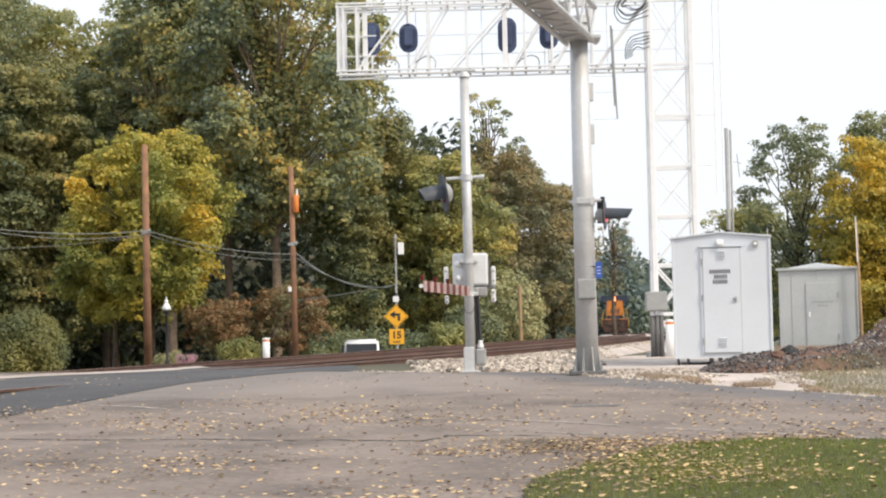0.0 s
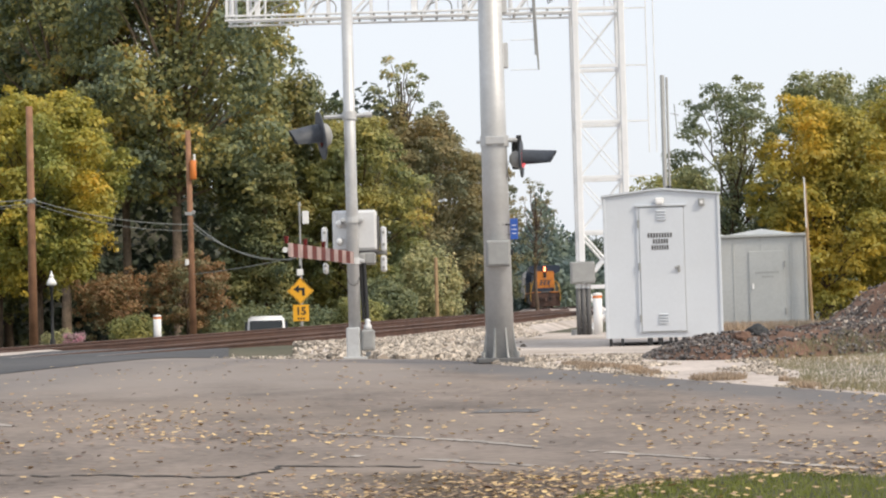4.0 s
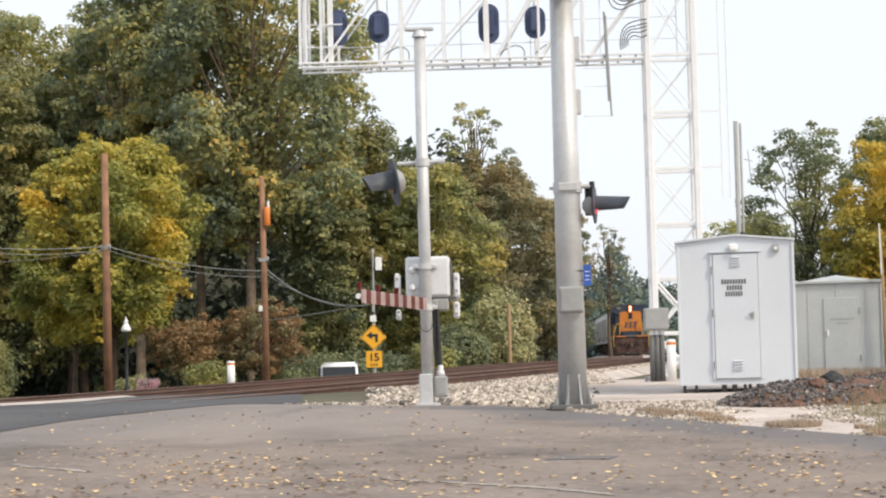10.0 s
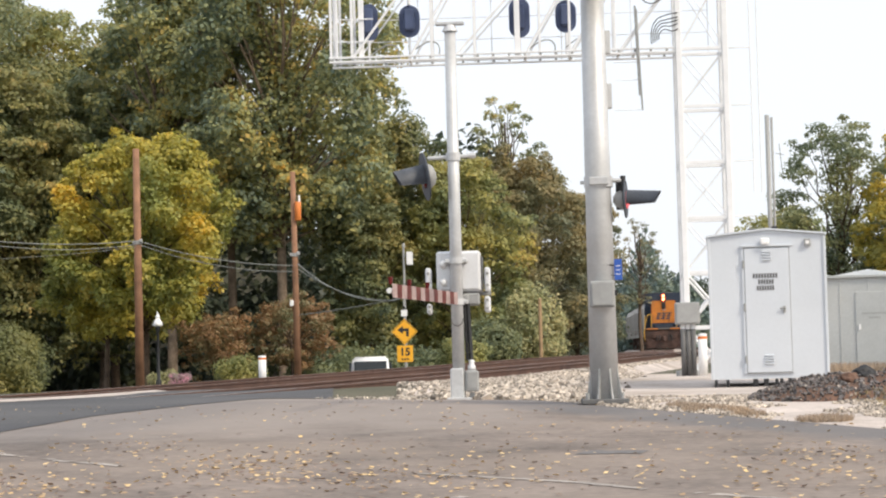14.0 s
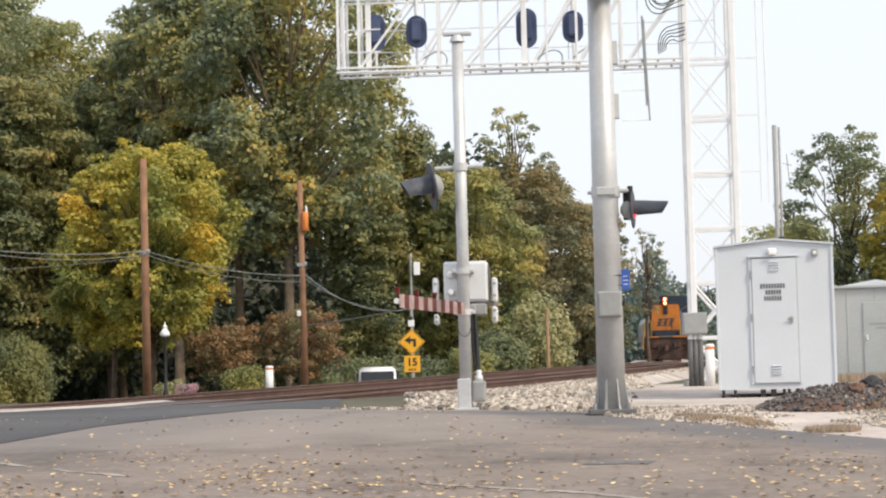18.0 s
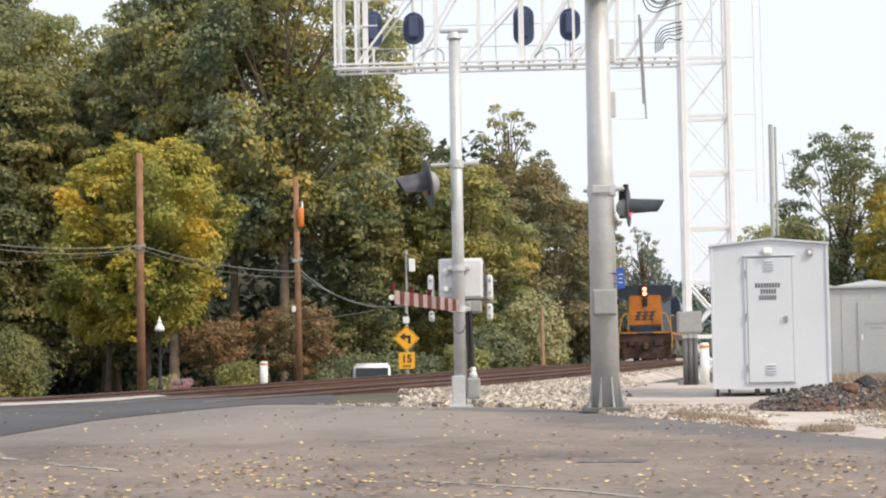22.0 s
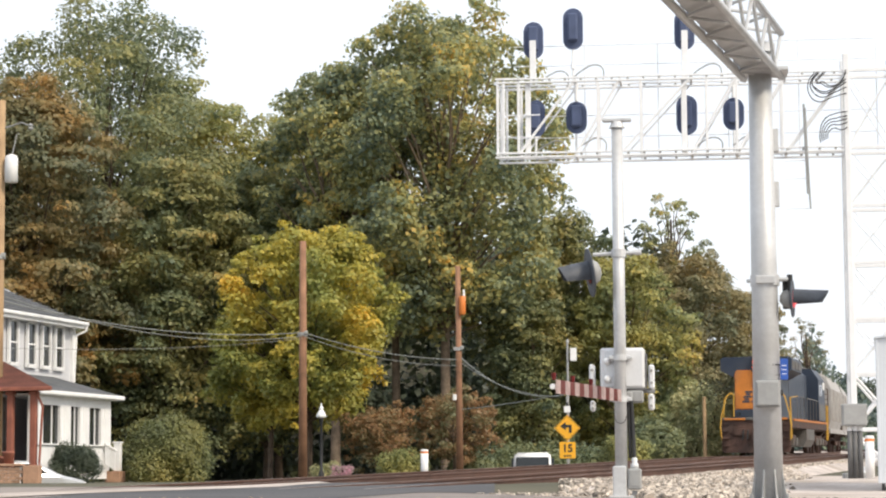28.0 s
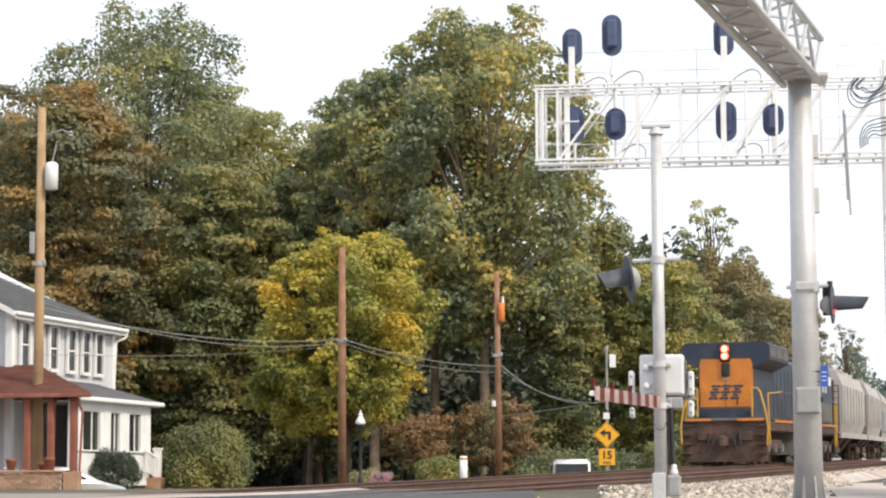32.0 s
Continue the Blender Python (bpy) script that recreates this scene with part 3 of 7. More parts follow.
# ---- crossing signal: flasher head ----
def flasher(parent, m, name="flasher", lens=M_REDLENS):
    """A flashing light: round black background, hood and lens, facing local -y."""
    r = m @ pose(0, 0, 0, 90)
    disc = part(name, lathe(B(), [(0.30, -0.006), (0.305, 0.0), (0.3, 0.012), (0.14, 0.03)], m @ pose(0, 0, 0, -90), 28), M_HOOD, parent, "black flashing-light head", True)
    bm = B()
    seg = 22
    front, back = [], []
    for i in range(seg + 1):
        a = radians(-32 + 244 * i / seg)
        for ring, y, rr in ((front, -0.34 - 0.05 * math.sin(a), 0.12), (back, -0.01, 0.155)):
            ring.append((bm.verts.new(m @ Vector((rr * math.cos(a), y, rr * math.sin(a)))), bm.verts.new(m @ Vector(((rr - 0.008) * math.cos(a), y, (rr - 0.008) * math.sin(a))))))
    for i in range(seg):
        for k in (0, 1):
            bm.faces.new((front[i][k], front[i + 1][k], back[i + 1][k], back[i][k]))
        bm.faces.new((front[i][0], front[i + 1][0], front[i + 1][1], front[i][1]))
    for i in (0, seg):
        bm.faces.new((front[i][0], front[i][1], back[i][1], back[i][0]))
    part("hood", bm, M_HOOD, disc, "", True)
    part("lamp_case", lathe(B(), [(0.16, 0.012), (0.155, 0.06), (0.12, 0.11), (0.05, 0.14)], m @ pose(0, 0, 0, -90), 20), M_GREYBOX, disc, "pale grey lamp case", True)
    part("lens", lathe(B(), [(0.15, 0.0), (0.145, 0.012), (0.08, 0.03), (0.02, 0.036)], m @ pose(0, -0.008, 0, 90), 20), lens, disc, "round red lens", True)
    return disc


# gate mast beside the road
def gate_mast():
    g = ground_z(-0.93, 28)
    t = thing("crossing_gate_mast", pose(-0.93, 28, g), "silver crossing mast with a gate box and flasher", "crossing signal")
    part("mast", tube(B(), (0, 0, 0.05), (0.0, 0, 4.62), 0.077, 0.07, 18), M_GALV, t, "galvanised round mast", True)
    part("finial", box(tube(B(), (0, 0, 4.60), (0, 0, 4.68), 0.1, 0.06, 12), 0, 0, 4.70, 0.36, 0.1, 0.045, 0.01), M_GALV, t)
    bm = B()
    box(bm, -0.02, 0, 0.2, 0.17, 0.2, 0.4, 0.015)
    box(bm, 0, 0, 0.02, 0.3, 0.34, 0.04, 0.01)
    part("base", bm, M_GALV, t, "split steel base")
    bm = B()
    box(bm, 0.16, 0.0, 0.24, 0.17, 0.2, 0.26, 0.02)
    box(bm, 0.16, 0.0, 0.05, 0.06, 0.06, 0.1)
    box(bm, 0.16, -0.102, 0.25, 0.11, 0.01, 0.2, 0.004)
    jb = part("junction_box", bm, M_GREYBOX, t, "pale cast junction box")
    part("cap", lathe(B(), [(0.05, 0), (0.05, 0.05), (0.03, 0.08), (0.04, 0.11), (0.015, 0.15)], pose(0.16, 0, 0.37), 12), M_ALU, jb, "", True)
    bm = B()
    tube(bm, (0.16, 0.0, 0.5), (0.13, 0.06, 1.2), 0.026, 0.026, 10)
    tube(bm, (0.11, 0.02, 0.5), (0.09, 0.06, 1.2), 0.02, 0.02, 8)
    part("conduit", bm, M_BLACK, t, "black conduit")
    # gate mechanism behind the mast
    bm = B()
    box(bm, 0.025, 0.26, 1.605, 0.55, 0.36, 0.51, 0.025)
    box(bm, -0.13, 0.07, 1.68, 0.1, 0.03, 0.09, 0.01)
    box(bm, -0.14, 0.07, 1.46, 0.1, 0.03, 0.09, 0.01)
    gb = part("gate_mechanism", bm, M_ALU, t, "pale silver gate mechanism housing")
    bm = B()
    for i in range(4):
        box(bm, 0.29, 0.2, 1.42 + 0.1 * i, 0.03, 0.12, 0.05, 0.006)
    part("hinge", bm, M_GREYBOX, gb)
    part("lower_housing", box(box(B(), 0.18, 0.2, 1.255, 0.2, 0.26, 0.15, 0.02), 0, 0.1, 1.27, 0.3, 0.12, 0.1, 0.02), M_GREYBOX, t)
    for z in (1.73, 1.22):
        part("clamp", box(tube(B(), (0, 0, z - 0.035), (0, 0, z + 0.035), 0.1, 0.1, 16), 0, 0, z, 0.28, 0.12, 0.05, 0.01), M_GALV, t)
    part("cross_shaft", tube(B(), (-0.38, 0.22, 1.33), (0.42, 0.22, 1.33), 0.03, 0.03, 10), M_GREYBOX, t)
    for sx, z0, h, wd in ((-0.355, 1.37, 0.29, 0.07), (-0.35, 1.08, 0.13, 0.06), (0.38, 1.35, 0.3, 0.075), (0.375, 1.09, 0.2, 0.075)):
        cw = part("counterweight", box(B(), sx, 0.24, z0 + h / 2, wd, 0.26, h, 0.018), M_ALU, t, "pale slab counterweight")
        for k in (0.25, 0.75):
            part("bolt", tube(B(), (sx, 0.09, z0 + h * k), (sx, 0.115, z0 + h * k), 0.02, 0.02, 6), M_GREYBOX, cw)
    for z in (1.47, 1.69):
        part("box_lug", lathe(B(), [(0.045, 0), (0.05, 0.02), (0.035, 0.06), (0.015, 0.075)], pose(-0.16, 0.07, z, 90), 12), M_WHITE, t, "pale round lug", True)
    # dark strips put in for the shading under and right of the box
    bm = B()
    box(bm, 0.02, 0.25, 1.345, 0.6, 0.3, 0.03, 0.006)
    box(bm, 0.315, 0.25, 1.58, 0.02, 0.3, 0.42, 0.004)
    part("gap_shade", bm, M_CONDUIT, t, "dark strips standing in for shaded gaps")
    part("box_lid", box(B(), 0.045, 0.072, 1.605, 0.46, 0.016, 0.45, 0.006), M_ALU, gb, "flat lid of the housing")
    bm = B()
    loop = [Vector((0.075 * math.cos(a), -0.083 - 0.01 * abs(math.sin(a)), 1.02 + 0.1 * math.sin(a))) for a in (math.pi + math.pi * i / 8 for i in range(9))]
    for p, q in zip(loop, loop[1:]):
        tube(bm, p, q, 0.006, 0.006, 6)
    part("drip_cable", bm, M_CONDUIT, t, "thin slack cable")
    # the lowered arm reaches from the mast towards the road
    a0, a1 = Vector((-0.02, -0.1, 1.26)), Vector((-0.6, -3.8, 1.235))
    d = (a1 - a0)
    arm = part("gate_arm", tube(B(), a0, a1, 0.03, 0.03, 8), M_WHITE, t, "red and white striped gate arm")
    up = Vector((0, 0, 1))
    n = 15
    for i in range(n):
        p, q = a0 + d * (i / n), a0 + d * ((i + 1) / n)
        bm = B()
        e = Vector((0.035, 0, 0))
        vs = [bm.verts.new(c) for c in (p + e - up * 0.075, q + e - up * 0.075, q + e + up * 0.075, p + e + up * 0.075)]
        f = bm.faces.new(vs)
        bmesh.ops.solidify(bm, geom=[f], thickness=0.07)
        part("stripe", bm, M_STRIPERED if i % 2 else M_STRIPE, arm)
    for k in (0.45, 0.72, 0.98):
        p = a0 + d * k
        lamp = part("arm_lamp", tube(B(), p + Vector((0, 0, 0.07)), p + Vector((0, 0, 0.15)), 0.02, 0.03, 10), M_REDLENS, arm, "small red arm lamp")
    # flasher on a crossarm near the top
    bm = B()
    tube(bm, (-0.32, 0.02, 3.02), (0.2, 0.02, 3.04), 0.025, 0.025, 10)
    tube(bm, (0, 0, 2.98), (0, 0, 3.08), 0.09, 0.09, 16)
    tube(bm, (0.2, 0.02, 3.04), (0.28, 0.02, 3.04), 0.035, 0.035, 8)
    part("crossarm", bm, M_GALV, t)
    flasher(t, pose(-0.36, -0.02, 2.79, 8, 6, -77))
    return t


gate_mast()


# cantilever mast with its truss over the road
def cantilever():
    g = ground_z(0.77, 25)
    t = thing("crossing_cantilever", pose(0.77, 25, g), "tall galvanised cantilever signal mast beside the road", "crossing signal")
    part("mast", tube(B(), (0, 0, 0.06), (-0.012, 0, 5.05), 0.158, 0.126, 24), M_GALV, t, "thick galvanised steel column", True)
    part("base_plate", box(B(), 0, 0, 0.035, 0.52, 0.5, 0.06, 0.012), M_CONDUIT, t, "dark square bolted base plate")
    for i in range(8):
        a = radians(45 * i + 20)
        bm = B()
        prism(bm, [(0.14, 0.06), (0.225, 0.06), (0.2, 0.12), (0.148, 0.43), (0.14, 0.43)], 0.02, pose(0, 0, 0, 0, 0, math.degrees(a)))
        part("gusset", bm, M_GREYBOX, t)
    for i in range(4):
        part("anchor_bolt", tube(B(), (0.19 * (1 if i % 2 else -1), 0.19 * (1 if i > 1 else -1), 0.06), (0.19 * (1 if i % 2 else -1), 0.19 * (1 if i > 1 else -1), 0.13), 0.018, 0.018, 6), M_GREYBOX, t)
    bm = B()
    tube(bm, (0, 0, 2.40), (0, 0, 2.52), 0.16, 0.16, 20)
    box(bm, 0.0, -0.15, 2.46, 0.22, 0.05, 0.09, 0.01)
    tube(bm, (0.14, -0.02, 2.47), (0.27, -0.02, 2.47), 0.025, 0.025, 8)
    tube(bm, (-0.14, 0.02, 2.46), (-0.2, 0.02, 2.46), 0.02, 0.02, 8)
    part("clamp", bm, M_GALV, t)
    bm = B()
    tube(bm, (0.27, -0.02, 2.52), (0.27, -0.02, 2.26), 0.03, 0.03, 8)
    tube(bm, (0.235, 0.05, 2.45), (0.235, 0.05, 2.15), 0.045, 0.045, 10)
    part("bracket", bm, M_BLACK, t)
    flasher(t, pose(0.3, 0.02, 2.26, 0, 0, 82) @ Matrix.Diagonal((0.68, 1.0, 0.68, 1)), "flasher", M_LITLENS)
    box_ = part("junction_box", box(box(B(), 0.0, -0.2, 1.21, 0.27, 0.14, 0.29, 0.015), 0, -0.275, 1.21, 0.23, 0.015, 0.25, 0.005), M_GREYBOX, t, "grey junction box")
    part("latch", box(B(), 0.15, -0.2, 1.22, 0.03, 0.05, 0.06, 0.005), M_BLACK, box_)
    bm = B()
    for z in (1.42, 1.53):
        tube(bm, (0, 0, z - 0.008), (0, 0, z + 0.008), 0.147, 0.147, 20)
    part("strap", bm, M_BLACK, t)
    sign = part("emergency_sign", box(B(), 0.185, -0.1, 1.48, 0.085, 0.02, 0.23, 0.004), M_BLUE, t, "small blue notice")
    bm = B()
    for i in range(3):
        box(bm, 0.185, -0.112, 1.43 + 0.045 * i, 0.05, 0.004, 0.008)
    part("lettering", bm, M_WHITE, sign)
    for z, h in ((3.42, 0.28), (4.02, 0.26)):
        part("side_bracket", box(B(), 0.15, 0.05, z, 0.06, 0.1, h, 0.008), M_GALV, t)
    # truss of four chords, rising a little towards the lot
    d = Vector((-0.165, -1.0, -0.02)).normalized()
    side = Vector((0.0, 0.0, 1.0)).cross(d).normalized()
    o = Vector((0.03, 0.25, 4.76))
    w, h, length = 0.21, 0.5, 8.0
    chords = []
    for sgn in (-1, 1):
        for z in (0, h):
            a = o + side * (w * sgn) + Vector((0, 0, z))
            chords.append((a, a + d * length))
            part("chord", tube(B(), a, a + d * length, 0.042, 0.042, 10), M_GALV, t, "", True)
    n = 14
    for i in range(n):
        p, q = i / n, (i + 1) / n
        for (a, b) in ((0, 1), (2, 3), (0, 2), (1, 3)):
            pa, pb = chords[a][0].lerp(chords[a][1], p), chords[b][0].lerp(chords[b][1], q if i % 2 else p)
            pc = chords[a][0].lerp(chords[a][1], q if not i % 2 else p)
            part("brace", tube(B(), pc if not i % 2 else pa, pb, 0.02, 0.02, 6), M_GALV, t)
    part("catwalk", box(B(), 0, 0, 0, 0.34, length * 0.96, 0.04, 0, (Matrix.Translation(o + d * length / 2 + Vector((0, 0, 0.06))) @ d.to_track_quat('Y', 'Z').to_matrix().to_4x4())), M_GALV, t, "grated catwalk")
    bm = B()
    tube(bm, (0.02, 0, 4.75), (0.02, 0, 4.85), 0.17, 0.17, 20)
    tube(bm, (0.02, 0, 5.0), (0.02, 0, 5.1), 0.14, 0.14, 20)
    box(bm, 0.02, 0, 4.78, 0.55, 0.5, 0.05, 0.01)
    part("truss_seat", bm, M_GALV, t)
    return t


cantilever()


# ---- railway signal bridge: tower and arm ----
def signal_head(parent, x, y, z, w, h, holder):
    bm = B()
    pts = []
    r = w / 2
    for i in range(13):
        a = math.pi * i / 12
        pts.append((r * math.cos(a), h / 2 - r + r * math.sin(a)))
    for i in range(13):
        a = math.pi + math.pi * i / 12
        pts.append((r * math.cos(a), -h / 2 + r + r * math.sin(a)))
    prism(bm, pts, 0.03, Matrix.Translation((x, y, z)))
    ob = part("signal_head", bm, M_NAVY, parent, "dark oval signal head seen from behind")
    bm = B()
    box(bm, x, y - 0.12, z + 0.02, w * 0.5, 0.24, h * 0.66, 0.04)
    part("lamp_case", bm, M_NAVY, ob)
    bm = B()
    for k in (-0.28, 0, 0.28):
        tube(bm, (x, y + 0.02, z + k * h), (x, y + 0.3, z + k * h), 0.13, 0.13, 12, False)
    part("visor", bm, M_NAVY, ob)
    part("hanger", tube(B(), (x, y - 0.06, z - h / 2 - 0.02), (x, y - 0.06, holder), 0.035, 0.035, 8), M_WHITESTEEL, ob)
    return ob


def signal_bridge():
    y0 = 60.0
    g = ground_z(4.6, y0)
    t = thing("signal_bridge", pose(0, y0, 0), "white lattice railway signal bridge over the tracks", "signal bridge")
    xl, xr, dep = 4.08, 5.31, 1.1
    top = 12.35
    for i, (x, y) in enumerate(((xl, 0), (xr, 0), (xl, dep), (xr, dep))):
        part("tower_leg", box(B(), x, y, (g + top) / 2, 0.17, 0.17, top - g, 0.02), M_WHITESTEEL, t, "white steel tower leg")
        part("footing", box(B(), x, y, g + 0.02, 0.5, 0.5, 0.3, 0.02), M_GREYBOX, t, "concrete footing")
    levels = [0.95 + g - 1.05, 2.4, 3.85, 5.3, 6.78, 8.28, 9.82, 11.9]
    for z in levels:
        for y in (0, dep):
            part("strut", box(B(), (xl + xr) / 2, y, z, xr - xl, 0.07, 0.09, 0.005), M_WHITESTEEL, t)
        for x in (xl, xr):
            part("strut", box(B(), x, dep / 2, z, 0.07, dep, 0.09, 0.005), M_WHITESTEEL, t)
        if z > 3:
            part("step_bracket", box(B(), xr + 0.35, 0.3, z + 0.03, 0.7, 0.04, 0.04), M_WHITESTEEL, t)
    for i, (za, zb) in enumerate(zip(levels, levels[1:])):
        r = 0.05 if i < 2 else 0.02
        for y in (0, dep):
            part("brace", tube(B(), (xl, y + 0.02, za), (xr, y + 0.02, zb), r, r, 6), M_WHITESTEEL, t)
            part("brace", tube(B(), (xr, y - 0.02, za), (xl, y - 0.02, zb), r * 0.75, r * 0.75, 6), M_WHITESTEEL, t)
    # the safety ladder on the far side
    for x in (xr + 0.75, xr + 0.95):
        part("ladder_rail", tube(B(), (x, 0.9, 6.0), (x, 0.9, top + 0.6), 0.018, 0.018, 6), M_WHITESTEEL, t)
    # arm
    x0, zb, zt = -5.25, 9.8, 11.83
    for y in (0, dep):
        for z in (zb - 0.05, zb + 0.06, zt - 0.05, zt + 0.05):
            part("arm_chord", box(B(), (x0 + xl) / 2, y, z, xl - x0, 0.1 if z < zt else 0.08, 0.05, 0.006), M_WHITESTEEL, t, "white steel chord of the arm")
        for z in (zb, zt):
            for k in range(22):
                part("chord_stud", box(B(), x0 + 0.2 + 0.42 * k, y, z, 0.06, 0.07, 0.07), M_GREYBOX, t)
    for x in (x0 + 0.06, x0 + 0.22, x0 + 0.62, -2.5, -1.35, 0.4, 1.2, 2.4):
        for y in (0, dep):
            part("post", box(B(), x, y, (zb + zt) / 2, 0.07, 0.07, zt - zb, 0.005), M_WHITESTEEL, t)
    for x in (x0 + 0.02, x0 + 0.6):
        part("rung", box(B(), x + 0.3, 0.05, 10.3, 0.6, 0.03, 0.03), M_WHITESTEEL, t)
        part("rung", box(B(), x + 0.3, 0.05, 10.9, 0.6, 0.03, 0.03), M_WHITESTEEL, t)
    bays = [x0 + 0.6, -3.1, -1.9, 0.0, 1.2, 2.5, xl]
    for a, b in zip(bays, bays[1:]):
        part("brace", tube(B(), (a, 0, zb), (b, 0, zt), 0.04, 0.04, 6), M_WHITESTEEL, t)
        part("brace", tube(B(), (a, dep, zb), (b, dep, zt), 0.03, 0.03, 6), M_WHITESTEEL, t)
        part("floor_tie", box(B(), b, dep / 2, zb, 0.06, dep, 0.06), M_WHITESTEEL, t)
        part("floor_tie", box(B(), b, dep / 2, zt, 0.06, dep, 0.06), M_WHITESTEEL, t)
    for z in (10.45, 11.05, 12.45, 13.0):
        part("guard_wire", tube(B(), (x0 + 0.4, dep + 0.2, z), (xl + 0.9, dep + 0.2, z), 0.013, 0.013, 6), M_WHITESTEEL, t, "thin guard rail")
    for x in (-2.9, -0.9, 1.0, 2.9, xl + 0.9):
        part("guard_post", tube(B(), (x, dep + 0.2, zb), (x, dep + 0.2, 13.0), 0.015, 0.015, 6), M_WHITESTEEL, t)
    for x, h, hw in ((-4.2, 1.02, 0.5), (-3.1, 0.88, 0.56), (-0.13, 1.08, 0.56), (1.12, 0.88, 0.56)):
        signal_head(t, x, 0.55, 10.88, hw, h, zb)
        if h < 1:
            part("mast_pipe", tube(B(), (x, 0.5, zt), (x, 0.5, 10.88 + h / 2), 0.05, 0.05, 8), M_WHITESTEEL, t)
    for x in (-4.38, -0.2):
        part("head_post", box(B(), x, 0.1, (zb + zt) / 2, 0.15, 0.06, zt - zb, 0.01), M_WHITESTEEL, t, "white post before a signal head")
    for x, z, h in ((-4.25, 13.03, 1.02), (-3.17, 13.32, 1.14), (-0.16, 13.2, 1.08)):
        signal_head(t, x, 0.55, z, 0.54, h, zt)
        if x != -3.17:
            part("mast_pipe", box(B(), x, 0.25, (zt + z) / 2 - 0.03, 0.17, 0.06, z - zt - 0.06, 0.01), M_WHITESTEEL, t)
        else:
            part("mast_collar", tube(B(), (x, 0.45, 12.2), (x, 0.45, 12.4), 0.07, 0.05, 10), M_WHITESTEEL, t)

    def cable(points, r, mat):
        c = bpy.data.curves.new("cable", 'CURVE')
        c.dimensions, c.bevel_depth, c.bevel_resolution = '3D', r, 1
        sp = c.splines.new('BEZIER')
        sp.bezier_points.add(len(points) - 1)
        for p, q in zip(sp.bezier_points, points):
            p.co = q
            p.handle_left_type = p.handle_right_type = 'AUTO'
        c.materials.append(mat)
        o = new("cable", c)
        o.parent = t

    # cable loops under the heads and slack cables by the tower
    for x, z in ((-3.05, 12.15), (-3.0, 10.15), (-4.0, 12.0), (0.1, 12.1), (0.1, 10.1), (1.2, 10.2), (-4.1, 10.1)):
        cable([(x - 0.1, 0.3, z - 0.2), (x + 0.2, 0.3, z + 0.02), (x + 0.5, 0.3, z + 0.12), (x + 0.68, 0.3, z + 0.02), (x + 0.7, 0.3, z - 0.28)], 0.02, M_GREYBOX)
    random.seed(5)
    for k in range(6):
        x, low = 3.15 + 0.05 * k + random.uniform(-0.04, 0.04), 11.02 + 0.1 * k + random.uniform(-0.06, 0.06)
        cable([(x + 0.1, -0.1, 11.85), (x - 0.08, -0.1, 11.55), (x, -0.1, low + 0.12), (x + 0.22, -0.1, low), (x + 0.5, -0.1, low + 0.1), (4.08, -0.1, low + 0.22 + 0.04 * k)], 0.015, M_BLACK)
    for k in range(5):
        x, high = 3.4 + 0.05 * k, 10.78 - 0.1 * k + random.uniform(-0.03, 0.03)
        cable([(x - 0.02, -0.1, 9.96 + 0.03 * k), (x - 0.04, -0.1, 10.15), (x + 0.1, -0.1, 10.3 + 0.6 * (high - 10.3)), (x + 0.35, -0.1, high - 0.06), (4.08, -0.1, high)], 0.015, M_BLACK)
    for z in (9.5, 9.02, 8.22):
        part("drop_bar", tube(B(), (2.35, -0.05, z), (3.05, -0.05, z), 0.012, 0.012, 6), M_WHITESTEEL, t)
    for x, z0, z1 in ((2.95, 11.0, 8.6), (3.02, 9.6, 8.2), (2.98, 10.9, 9.0)):
        part("hanging_cable", tube(B(), (x, -0.1, z0), (x + 0.06, -0.1, z1), 0.03, 0.024, 6), M_GREYBOX, t)
    return t


signal_bridge()


